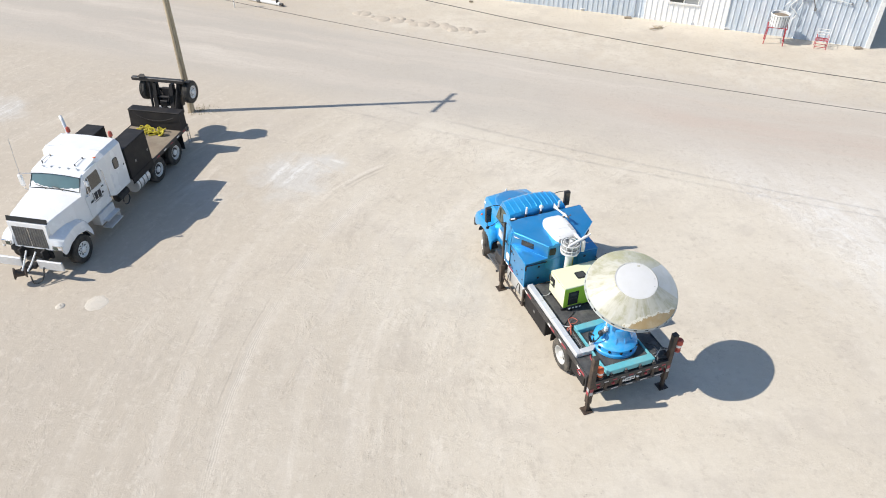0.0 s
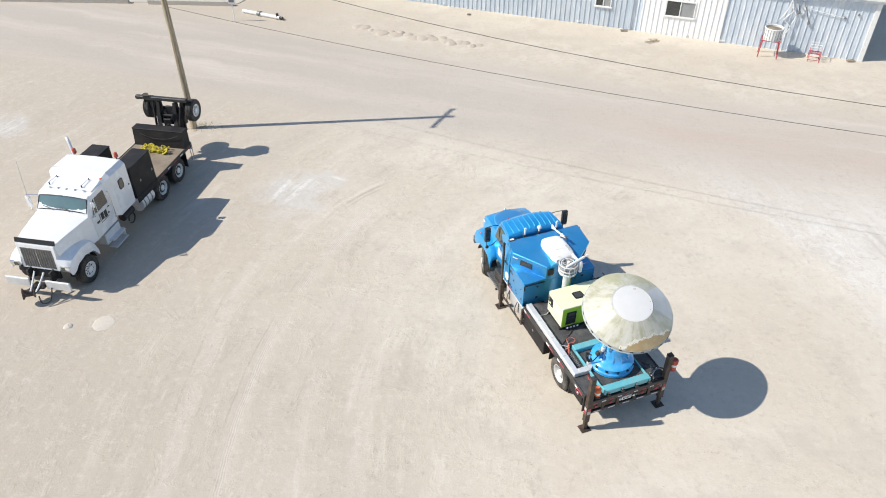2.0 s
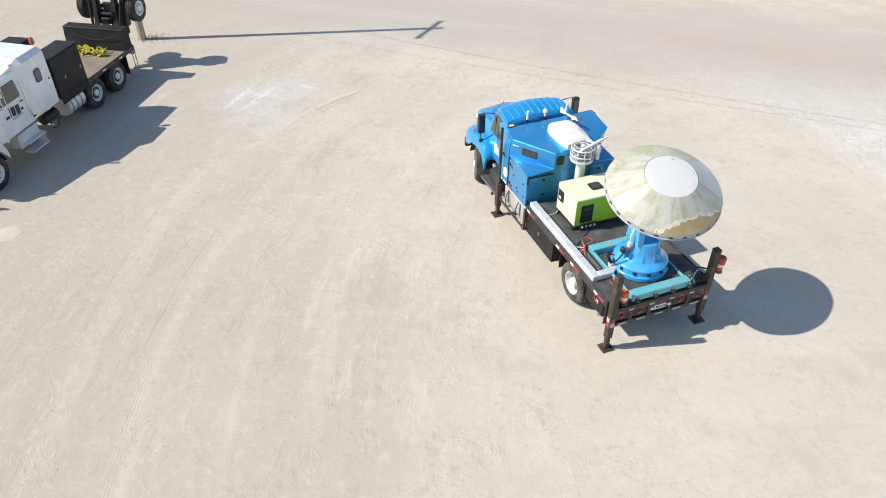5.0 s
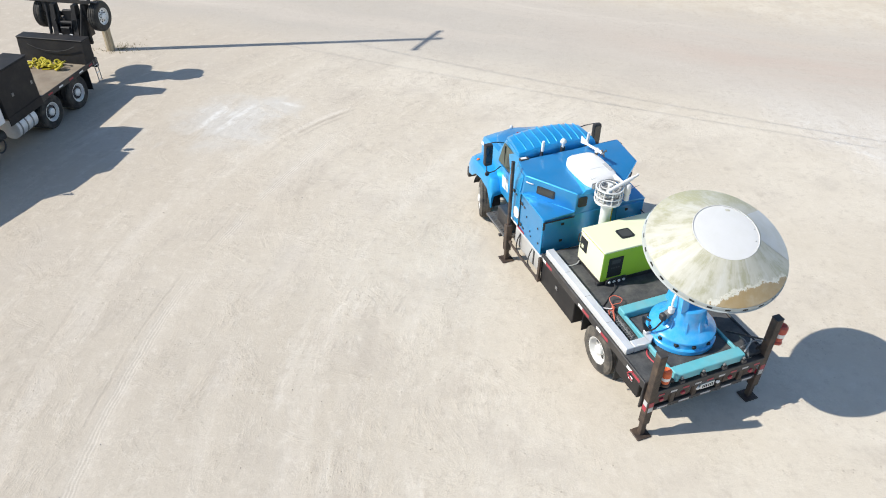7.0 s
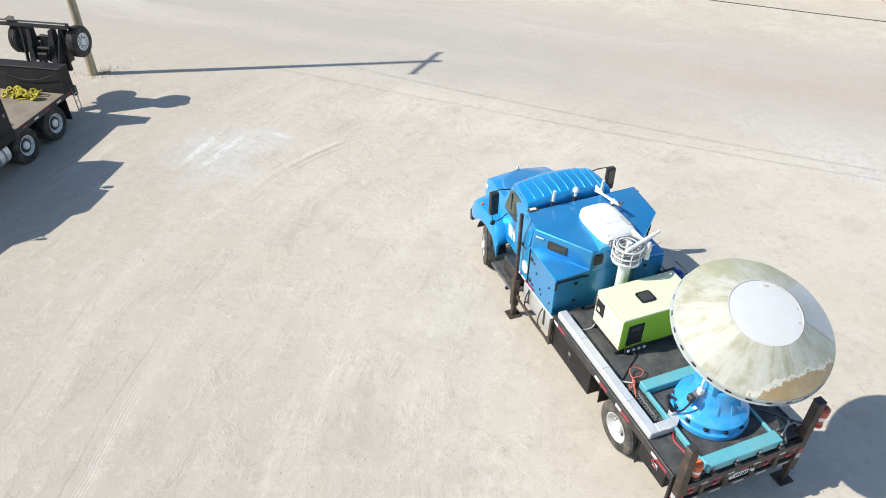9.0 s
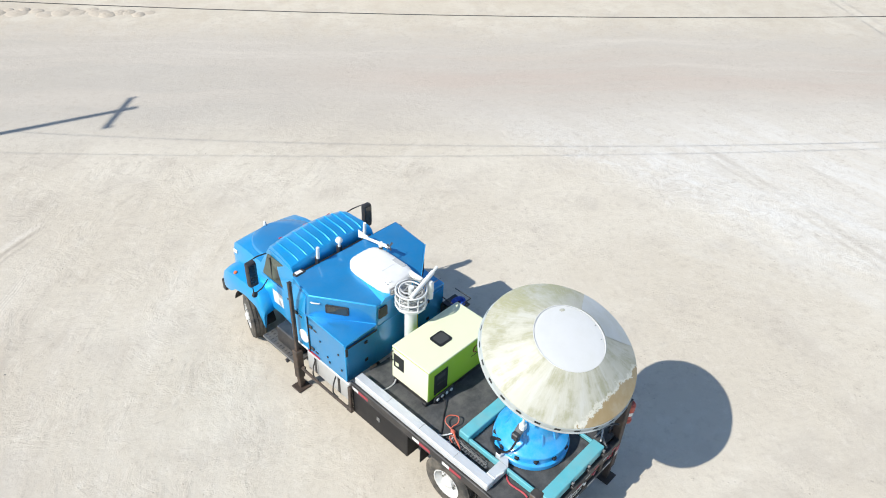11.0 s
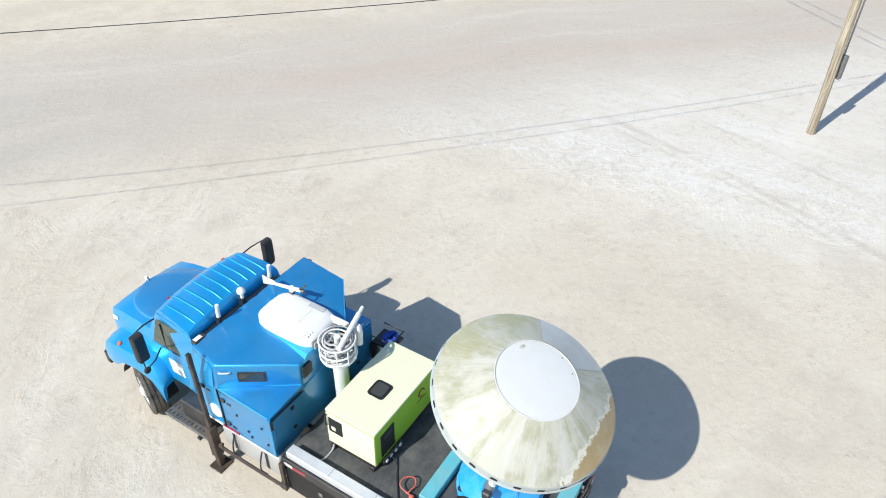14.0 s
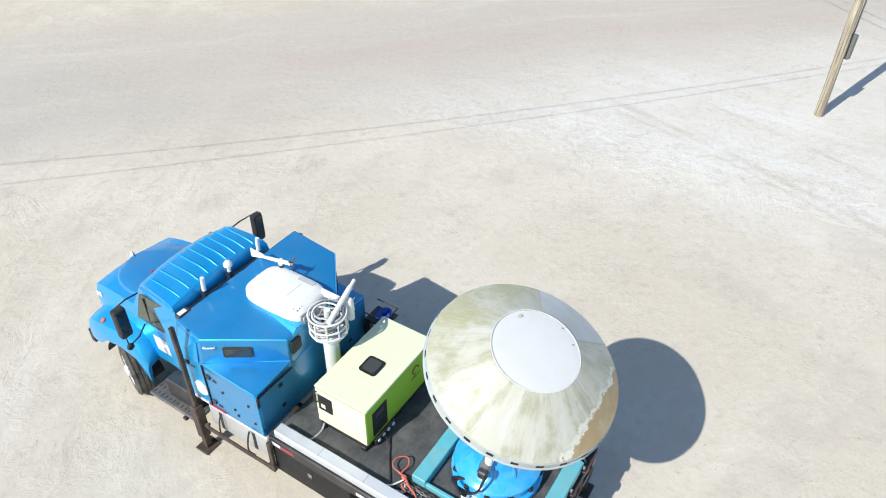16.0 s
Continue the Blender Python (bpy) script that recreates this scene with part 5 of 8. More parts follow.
def generator():
    t = thing("generator", (0.25, 3.1, DECK), "lime green enclosed diesel generator on black skid", "generator", TRUCK)
    x0, x1, y0, y1, z0, z1 = -0.69, 0.98, 2.70, 3.61, DECK + 0.12, 2.13
    part("skid", box(x0 + 0.02, x1 - 0.02, y0 + 0.02, y1 - 0.02, DECK, z0 - 0.002, 0.01), M_BLACK, t)
    for y in (y0 + 0.08, y1 - 0.08):
        part("skid_rail", box(x0 - 0.03, x1 + 0.03, y - 0.05, y + 0.05, DECK, DECK + 0.08, 0.008), M_BLACK, t)
    b = part("enclosure", box(x0, x1, y0, y1, z0, z1 - 0.03, 0.02, seg=2), M_LIME, t)
    # top and end are the same lime, paled here to look sunlit
    part("canopy_top", box(x0 - 0.006, x1 + 0.006, y0 - 0.006, y1 + 0.006, z1 - 0.04, z1, 0.02, seg=2), M_CREAM, t, "lime top panel coloured pale for sun glare")
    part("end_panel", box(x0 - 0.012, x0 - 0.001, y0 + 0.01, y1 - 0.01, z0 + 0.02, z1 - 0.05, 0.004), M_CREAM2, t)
    lid = part("top_hatch", plate(rounded([(-0.12, 2.98, z1 + 0.012), (0.20, 2.98, z1 + 0.012), (0.20, 3.28, z1 + 0.012), (-0.12, 3.28, z1 + 0.012)], 0.06), 0.014), M_DARK, t, "dark exhaust hatch")
    part("hatch_cover", plate(rounded([(-0.08, 3.02, z1 + 0.02), (0.16, 3.02, z1 + 0.02), (0.16, 3.24, z1 + 0.02), (-0.08, 3.24, z1 + 0.02)], 0.05), 0.012), M_RUBBER, lid)
    cp = part("control_recess", box(x0 + 0.13, x0 + 0.47, y0 - 0.008, y0 - 0.001, z0 + 0.08, z0 + 0.58, 0.003), M_DARK, t, "dark control panel recess")
    part("control_screen", box(x0 + 0.2, x0 + 0.40, y0 - 0.012, y0 - 0.008, z0 + 0.42, z0 + 0.52, 0.002), M_RUBBER, cp)
    for i in range(4):
        part("switch", box(x0 + 0.2 + i * 0.055, x0 + 0.235 + i * 0.055, y0 - 0.014, y0 - 0.008, z0 + 0.3, z0 + 0.34, 0.002), M_RUBBER, cp)
    av = part("end_recess", box(x0 - 0.018, x0 - 0.012, y1 - 0.31, y1 - 0.05, z0 + 0.30, z0 + 0.62, 0.002), M_DARK, t)
    part("gauge", box(x0 - 0.022, x0 - 0.018, y1 - 0.18, y1 - 0.1, z0 + 0.36, z0 + 0.44, 0.001), M_CREAM, av)
    # plain ring mark on the long side
    part("ring_mark", tube([(0.52 + 0.075 * math.cos(a * 0.6), y0 - 0.003, z0 + 0.5 + 0.075 * math.sin(a * 0.6)) for a in range(9)], 0.012, 6), M_RUST_MARK, b)
    part("ring_mark_bar", box(0.40, 0.64, y0 - 0.004, y0 - 0.001, z0 + 0.36, z0 + 0.375, 0.0), M_DARK, b)
    so = part("socket_row", box(x0 + 0.12, x0 + 0.60, y0 - 0.05, y0 - 0.001, DECK + 0.04, z0 + 0.03, 0.008), M_BLACK, t)
    for i in range(4):
        cxx = x0 + 0.19 + 0.115 * i
        part("socket", lathe([(0, 0.02), (0.03, 0.015), (0.035, 0)], (cxx, y0 - 0.05, DECK + 0.10), (0, -1, 0), 12), M_WPLAST, so)
    part("lifting_handle", tube([(x0 + 0.15, y0 - 0.03, z0 + 0.04), (x0 + 0.2, y0 - 0.07, z0 + 0.10), (x0 + 0.52, y0 - 0.07, z0 + 0.10), (x0 + 0.57, y0 - 0.03, z0 + 0.04)], 0.01, 6), M_BLACK, t)
    part("end_handle", tube([(x0 - 0.012, y1 - 0.04, z1 - 0.1), (x0 - 0.05, y1 - 0.02, z1 - 0.12), (x0 - 0.05, y1 - 0.02, z1 - 0.3), (x0 - 0.012, y1 - 0.04, z1 - 0.32)], 0.01, 6), M_BLACK, t)
    part("power_cable", tube([(x0 + 0.3, y0 - 0.07, DECK + 0.1), (x0 + 0.25, y0 - 0.2, DECK + 0.015), (x0 + 0.1, y0 - 0.3, DECK + 0.012), (-0.85, 2.2, DECK + 0.012), (-1.0, 2.1, DECK + 0.012)], 0.014, 6), M_BLKCABLE, t)
    part("signal_cable", tube([(x0 - 0.01, y1 - 0.1, z0 - 0.02), (x0 - 0.08, y1 - 0.1, DECK + 0.012), (-0.95, 3.52, DECK + 0.012), (-1.07, 3.6, DECK + 0.012)], 0.014, 6), M_GREYCABLE, t)


generator()


def duct():
    t = thing("aluminium_cable_duct", (-1.14, 2.4, DECK), "pale aluminium cable duct along the deck edge", "cable duct", TRUCK)
    zt = DECK + 0.15
    part("long_duct", box(-1.235, -1.055, 0.86, 4.02, DECK, zt, 0.012), M_ALUBEAM, t)
    part("cross_duct", box(-1.054, -0.72, 0.86, 1.04, DECK, zt - 0.004, 0.012), M_ALUBEAM, t)
    part("angled_duct", plate([(-0.719, 0.862, zt - 0.004), (-0.56, 0.99, zt - 0.004), (-0.66, 1.13, zt - 0.004), (-0.719, 1.038, zt - 0.004)], 0.14), M_ALUBEAM, t)
    part("riser", box(-0.69, -0.57, 1.06, 1.16, DECK, DECK + 0.2, 0.01), M_ALUBEAM, t)
    for y in (1.6, 2.4, 3.2):
        part("lid_seam", box(-1.236, -1.054, y - 0.003, y + 0.003, zt - 0.002, zt + 0.0015, 0.0), M_GREY, t)
    part("black_gasket", box(-1.055, -1.03, 1.04, 4.0, DECK, DECK + 0.03, 0.003), M_BLACK, t)


duct()


def radar():
    t = thing("radar_antenna", (0.03, 0.93, DECK), "blue pedestal carrying large stained fibreglass saucer dish", "radar antenna", TRUCK)
    cx, cy = 0.05, 1.0
    zb = DECK + 0.17
    # teal support frame: four beams, bolted
    fr = part("support_beam", box(-0.76, 0.72, -0.02, 0.20, DECK, zb, 0.012), M_TEAL, t, "teal painted steel beam")
    part("support_beam", box(-0.76, 0.78, 1.68, 1.90, DECK, zb, 0.012), M_TEAL, t)
    part("support_beam", box(-0.76, -0.71, 0.205, 1.675, DECK, zb - 0.05, 0.008), M_TEAL, t)
    part("support_beam", box(0.72, 0.77, 0.205, 1.675, DECK, zb - 0.10, 0.008), M_TEAL, t)
    for x in (-0.66, -0.2, 0.25, 0.68):
        part("clamp_bolt", cyl((x, -0.06, DECK + 0.1), (x, -0.02, DECK + 0.1), 0.03, seg=8), M_GREY, fr)
        part("clamp_bracket", box(x - 0.05, x + 0.05, -0.09, -0.022, DECK + 0.01, DECK + 0.07, 0.006), M_BLACK, fr)
    part("base_plate", box(-0.67, 0.69, 0.21, 1.67, DECK + 0.002, DECK + 0.03, 0.004), M_DECK, t)
    # pedestal bell
    prof = [(0.62, DECK + 0.03), (0.645, DECK + 0.05), (0.645, DECK + 0.13), (0.63, DECK + 0.15), (0.605, DECK + 0.16), (0.60, DECK + 0.18), (0.60, DECK + 0.27), (0.615, DECK + 0.275), (0.61, DECK + 0.30), (0.575, DECK + 0.33), (0.52, DECK + 0.365), (0.46, DECK + 0.40), (0.415, DECK + 0.45), (0.39, DECK + 0.52), (0.375, DECK + 0.62), (0.36, DECK + 0.74), (0.355, DECK + 0.82), (0.33, DECK + 0.85), (0, DECK + 0.86)]
    ped = part("pedestal", lathe(prof, (cx, cy, 0), seg=48), M_BLUE2, t, "glossy blue cast pedestal", smooth=35)
    for i in range(12):
        a = radians(15 + 30 * i)
        p = Vector((cx + 0.60 * math.cos(a), cy + 0.60 * math.sin(a), DECK + 0.222))
        part("flange_bolt", box(p.x - 0.035, p.x + 0.035, p.y - 0.035, p.y + 0.035, p.z - 0.03, p.z + 0.03, 0.008), M_DARK, ped)
    for i in range(10):
        a = radians(22 + 36 * i)
        u = Vector((math.cos(a), math.sin(a), 0))
        v = Vector((-u.y, u.x, 0)) * 0.02
        o = Vector((cx, cy, 0))
        lo, hi = Vector((0, 0, DECK + 0.37)), Vector((0, 0, DECK + 0.60))
        part("stiffening_rib", loft([[o + u * 0.47 + v + lo, o + u * 0.47 - v + lo, o + u * 0.36 - v + lo, o + u * 0.36 + v + lo],
                                     [o + u * 0.385 + v * 0.6 + hi, o + u * 0.385 - v * 0.6 + hi, o + u * 0.33 - v * 0.6 + hi, o + u * 0.33 + v * 0.6 + hi]]), M_BLUE2, ped)
    # drive motor on a bracket
    mo = part("drive_motor", cyl((cx - 0.56, cy - 0.06, DECK + 0.66), (cx - 0.36, cy - 0.02, DECK + 0.70), 0.07, seg=16), M_GREY, t, "grey drive motor")
    part("motor_cap", box(cx - 0.62, cx - 0.52, cy - 0.13, cy - 0.0, DECK + 0.60, DECK + 0.74, 0.02), M_BLACK, mo)
    part("motor_box", box(cx - 0.47, cx - 0.36, cy - 0.12, cy - 0.02, DECK + 0.72, DECK + 0.86, 0.02), M_WSTEEL, mo)
    part("motor_bracket", box(cx - 0.50, cx - 0.40, cy - 0.05, cy + 0.03, DECK + 0.40, DECK + 0.66, 0.01), M_BLUE2, mo)
    part("cable_loop", tube([(cx - 0.42, cy - 0.08, DECK + 0.84), (cx - 0.44, cy - 0.08, DECK + 1.02), (cx - 0.36, cy - 0.04, DECK + 1.2), (cx - 0.3, cy, DECK + 1.3)], 0.02, 6), M_WSTEEL, t)
    part("cable_loop", tube([(cx - 0.58, cy - 0.1, DECK + 0.6), (cx - 0.68, cy - 0.06, DECK + 0.4), (cx - 0.66, cy + 0.1, DECK + 0.2), (cx - 0.6, cy + 0.3, DECK + 0.06)], 0.018, 6), M_BLKCABLE, t)
    # yoke and elevation box
    for s in (-1, 1):
        part("yoke_arm", loft([[(cx + s * 0.18, cy - 0.24, DECK + 0.82), (cx + s * 0.34, cy - 0.24, DECK + 0.82), (cx + s * 0.34, cy + 0.24, DECK + 0.82), (cx + s * 0.18, cy + 0.24, DECK + 0.82)], [(cx + s * 0.22, cy - 0.16, 2.95), (cx + s * 0.34, cy - 0.16, 2.95), (cx + s * 0.34, cy + 0.10, 2.95), (cx + s * 0.22, cy + 0.10, 2.95)]]), M_BLUE2, t)
    part("elevation_shaft", cyl((cx - 0.42, cy - 0.04, 2.85), (cx + 0.42, cy - 0.04, 2.85), 0.10), M_GREY, t)
    part("receiver_box", box(cx - 0.2, cx + 0.2, cy - 0.32, cy + 0.2, 2.5, 3.1, 0.02), M_BLUE2, t)
    # dish: rim circle, conical cover with flat disc on its outer face, bowl behind
    inv = TRUCK.inverted()
    C = inv @ Vector((5.008, 14.182, 3.462))
    nrm = (inv.to_3x3() @ Vector((0.051, -0.328, 1.0))).normalized()
    north = (inv.to_3x3() @ Vector((0, 1, 0)))
    ya = (north - nrm * north.dot(nrm)).normalized()
    xa = ya.cross(nrm)
    D = Matrix.Translation(C) @ Matrix((xa, ya, nrm)).transposed().to_4x4()
    R = 1.22

    def dpart(name, bmx, m, parent, label="", smooth=False):
        # drawn in the dish's own axes, so that its stains follow them
        bmesh.ops.recalc_face_normals(bmx, faces=bmx.faces)
        me = bpy.data.meshes.new(name)
        bmx.to_mesh(me)
        bmx.free()
        me.materials.append(m)
        if smooth:
            for p in me.polygons:
                p.use_smooth = True
            me.set_sharp_from_angle(angle=radians(smooth))
        ob = new(name, me)
        ob.parent = parent
        if parent is t:
            ob.matrix_basis = Matrix.Translation(-BASE[t]) @ D
        return tagged(ob, label)
    H = 0.46
    cover = dpart("dish_cover", lathe([(R - 0.008, 0.0), (R - 0.012, 0.03), (1.12, 0.085), (0.95, 0.185), (0.75, 0.31), (0.60, 0.405), (0.56, 0.43), (0.545, 0.432)], seg=72), M_DISH, t, "yellowed fibreglass cone cover with brown stain", 25)
    dpart("hub_disc", lathe([(0.545, 0.425), (0.53, 0.428), (0.45, 0.436), (0.2, 0.45), (0.0, 0.455)], seg=48), M_DISHHUB, cover, "glossy white centre disc", 30)
    dpart("hub_edge", lathe([(0.556, 0.426), (0.556, 0.437), (0.546, 0.438), (0.545, 0.428)], seg=56), M_DISHHUB, cover, "", 30)
    bmx = bmesh.new()
    o = bmx.verts.new((0.13, 0.455, 0.4425))
    ring = []
    for i in range(22):
        a = 2 * math.pi * i / 22
        k = 1 + 0.55 * noise.noise((2.2 * math.cos(a), 2.2 * math.sin(a), 4.0))
        p = Vector((0.13 + 0.10 * k * math.cos(a), 0.455 + 0.055 * k * math.sin(a), 0.0))
        ring.append(bmx.verts.new((p.x, p.y, 0.4575 - 0.042 * (p.length / 0.53) ** 2)))
    for i in range(22):
        bmx.faces.new((o, ring[i], ring[(i + 1) % 22]))
    dpart("hub_stain", bmx, M_DISH, cover)
    for a, r in ((-20, 0.49), (8, 0.50)):
        q = Vector((r * math.cos(radians(a)), r * math.sin(radians(a)), 0.436))
        dpart("hub_screw", cyl(q, q + Vector((0, 0, 0.006)), 0.009, seg=8), M_GREY, cover)
    dpart("repair_panel", lathe([(1.185, 0.058), (1.12, 0.092), (0.95, 0.192), (0.75, 0.317), (0.60, 0.412), (0.58, 0.424)], seg=16, a0=167, a1=221), M_DISHPATCH, cover, "grey repaired fibreglass segment", 30)
    flange = dpart("rim_flange", lathe([(R - 0.04, -0.085), (R + 0.018, -0.095), (R + 0.022, -0.085), (R + 0.02, -0.078), (R + 0.002, -0.07), (R, 0.0), (R - 0.002, 0.012), (R - 0.02, 0.02)], seg=72), M_DISHRIM, cover, "pale rim flange with slots", 30)
    for i in range(26):
        a = 2 * math.pi * (i + 0.3) / 26
        m = Matrix.Rotation(a, 4, "Z") @ Matrix.Translation((R - 0.001, 0, -0.034))
        bmx = bmesh.new()
        bmesh.ops.create_cube(bmx, size=1, matrix=m @ Matrix.Diagonal((0.012, 0.085, 0.042, 1)))
        dpart("rim_slot", bmx, M_DARK, flange)
    dpart("dish_bowl", lathe([(R - 0.04, -0.086), (1.0, -0.21), (0.75, -0.29), (0.5, -0.38), (0.25, -0.43), (0, -0.44)], seg=56), M_WSTEEL, t, "pale parabolic dish back", 30)
    for i in range(8):
        a = 2 * math.pi * i / 8
        bmx = loft([[(r * math.cos(a) - 0.012 * math.sin(a), r * math.sin(a) + 0.012 * math.cos(a), z) for r, z in ((0.25, -0.43), (1.1, -0.12), (1.1, -0.15), (0.25, -0.56))], [(r * math.cos(a) + 0.012 * math.sin(a), r * math.sin(a) - 0.012 * math.cos(a), z) for r, z in ((0.25, -0.43), (1.1, -0.12), (1.1, -0.15), (0.25, -0.56))]])
        dpart("back_rib", bmx, M_BLUE2, t)


radar()


def chain(parent, pts, material, gauge=0.014):
    """Links one after another along a polyline."""
    ps = [Vector(p) for p in pts]
    k = 0
    for a, b in zip(ps, ps[1:]):
        n_ = max(1, int((b - a).length / 0.055))
        for i in range(n_):
            c = a.lerp(b, (i + 0.5) / n_)
            d = (b - a).normalized()
            q = d.to_track_quat("X", "Z").to_matrix().to_4x4() @ Matrix.Rotation(radians(90 * (k % 2)), 4, "X")
            m = Matrix.Translation(c) @ q
            part("chain_link", tube([m @ Vector((0.036 * math.cos(t_), 0.02 * math.sin(t_), 0)) for t_ in [2 * math.pi * j / 8 for j in range(8)]], gauge * 0.5, 5, closed=True, smooth=False), material, parent)
            k += 1


def deck_clutter():
    z = DECK
    c = thing("lever_chain_binder", (-0.80, 2.0, z), "orange red lever chain binder lying on deck", "chain binder", TRUCK)
    part("handle", tube([(-0.92, 1.74, z + 0.03), (-0.88, 1.86, z + 0.06), (-0.80, 1.98, z + 0.07), (-0.76, 2.12, z + 0.05)], 0.014, 8), M_CHAINRED, c)
    part("handle_loop", tube([(-0.76, 2.10, z + 0.05), (-0.74, 2.24, z + 0.09), (-0.62, 2.26, z + 0.11), (-0.52, 2.14, z + 0.10), (-0.60, 2.06, z + 0.08), (-0.70, 2.08, z + 0.06)], 0.010, 8, closed=True), M_CHAINRED, c)
    part("ratchet_body", box(-0.82, -0.75, 1.97, 2.05, z + 0.02, z + 0.08, 0.02), M_CHAINRED, c)
    part("hook", tube([(-0.82, 2.0, z + 0.04), (-0.96, 2.08, z + 0.04), (-1.03, 2.14, z + 0.07), (-1.04, 2.06, z + 0.05)], 0.013, 8), M_WSTEEL, c)
    chain(c, [(-0.80, 1.96, z + 0.02), (-0.98, 1.90, z + 0.02), (-1.02, 2.02, z + 0.02)], M_WSTEEL, 0.02)
    c2 = thing("lever_chain_binder", (-0.86, 1.8, z), "orange red lever chain binder beside cable duct", "chain binder", TRUCK)
    part("handle", tube([(-0.98, 1.66, z + 0.03), (-0.90, 1.78, z + 0.05), (-0.84, 1.92, z + 0.04), (-0.90, 1.98, z + 0.05), (-0.96, 1.86, z + 0.04)], 0.011, 8), M_CHAINRED, c2)
    part("hook", tube([(-0.98, 1.66, z + 0.03), (-1.02, 1.58, z + 0.05), (-0.96, 1.54, z + 0.05)], 0.013, 8), M_GREY, c2)
    h = thing("tie_down_chain", (-0.8, 1.5, z), "dark steel chains laid straight beside radar frame", "chain", TRUCK)
    chain(h, [(-0.78, 1.95, z + 0.02), (-0.79, 1.22, z + 0.02)], M_BLACK, 0.022)
    chain(h, [(-0.84, 1.92, z + 0.02), (-0.86, 1.2, z + 0.02)], M_GREY, 0.02)
    rail = thing("slotted_rail", (-0.89, 1.5, z), "dark slotted steel rail bolted on deck", "rail", TRUCK)
    part("rail_bar", box(-0.945, -0.885, 1.12, 2.02, z, z + 0.03, 0.004), M_BLACK, rail)
    for i in range(14):
        for k in range(2):
            x = -0.938 + 0.028 * k
            part("slot", box(x, x + 0.02, 1.15 + 0.061 * i, 1.182 + 0.061 * i, z + 0.0295, z + 0.031, 0.0), M_GREY, rail)
    s = thing("red_white_strap", (-0.95, 0.5, z), "red and white strap hanging over deck corner", "strap", TRUCK)
    part("webbing", tube([(-0.78, 0.84, z + 0.02), (-0.86, 0.7, z + 0.012), (-0.84, 0.45, z + 0.012), (-0.86, 0.34, z + 0.015)], 0.016, 6), M_REDPAINT, s)
    part("tail", tube([(-0.86, 0.84, z + 0.165), (-1.0, 0.87, z + 0.165)], 0.014, 6), M_WPLAST, s)
    hose = thing("grey_hose", (1.0, 0.6, z), "grey hoses and fittings beside jack post", "hose", TRUCK)
    for i, (a, b) in enumerate((((0.84, 0.12, z + 0.05), (1.12, 0.3, z + 0.12)), ((0.86, 0.25, z + 0.03), (1.18, 0.12, z + 0.2)), ((0.82, -0.02, z + 0.03), (1.05, 0.5, z + 0.02)))):
        m_ = [(a[k] + b[k]) / 2 for k in range(3)]
        part("hose", tube([a, (m_[0] + 0.04, m_[1], m_[2] + 0.08), b], 0.015, 6), M_GREY if i else M_GREYCABLE, hose)
    hk = thing("black_cable_bundle", (-0.75, 1.05, z), "black cables running from duct to pedestal", "cable", TRUCK)
    for i in range(3):
        part("cable", tube([(-0.66 + 0.03 * i, 1.1, z + 0.2), (-0.7 + 0.02 * i, 1.2 + 0.03 * i, z + 0.32), (-0.56, 1.3 + 0.03 * i, z + 0.3), (-0.48, 1.16, z + 0.3)], 0.02, 6), M_BLKCABLE, hk)
    tr = thing("black_corner_tray", (1.36, 4.0, 1.5), "black steel tray bracketed to shelter corner", "tray", TRUCK)
    part("tray_floor", box(1.18, 1.56, 3.76, 4.18, 1.58, 1.62, 0.008), M_BLACK, tr)
    part("tray_bracket", box(1.16, 1.26, 4.06, 4.2, 1.2, 1.58, 0.01), M_BLACK, tr)
    for a, b in (((1.18, 3.76), (1.56, 3.76)), ((1.56, 3.76), (1.56, 4.18)), ((1.18, 3.76), (1.18, 4.18))):
        part("tray_rail", cyl((*a, 1.76), (*b, 1.76), 0.012, seg=6), M_BLACK, tr)
    r = thing("blue_rope_coil", (1.40, 3.93, 1.62), "coiled blue rope lying in black corner tray", "rope", TRUCK)
    for k in range(5):
        pts = [(1.40 + (0.15 - 0.018 * k) * math.cos(2 * math.pi * i / 14), 3.94 + (0.12 - 0.014 * k) * math.sin(2 * math.pi * i / 14), 1.640 + 0.012 * (k % 2) + 0.02 * math.cos(2 * math.pi * i / 14 + k)) for i in range(14)]
        part("coil", tube(pts, 0.020, 6, closed=True), M_ROPE, r)
    part("binding", tube([(1.40 + 0.17 * math.cos(a), 3.94, 1.65 + 0.05 * math.sin(a)) for a in [0.7 * q for q in range(9)]], 0.012, 5), M_ROPE, r)


deck_clutter()


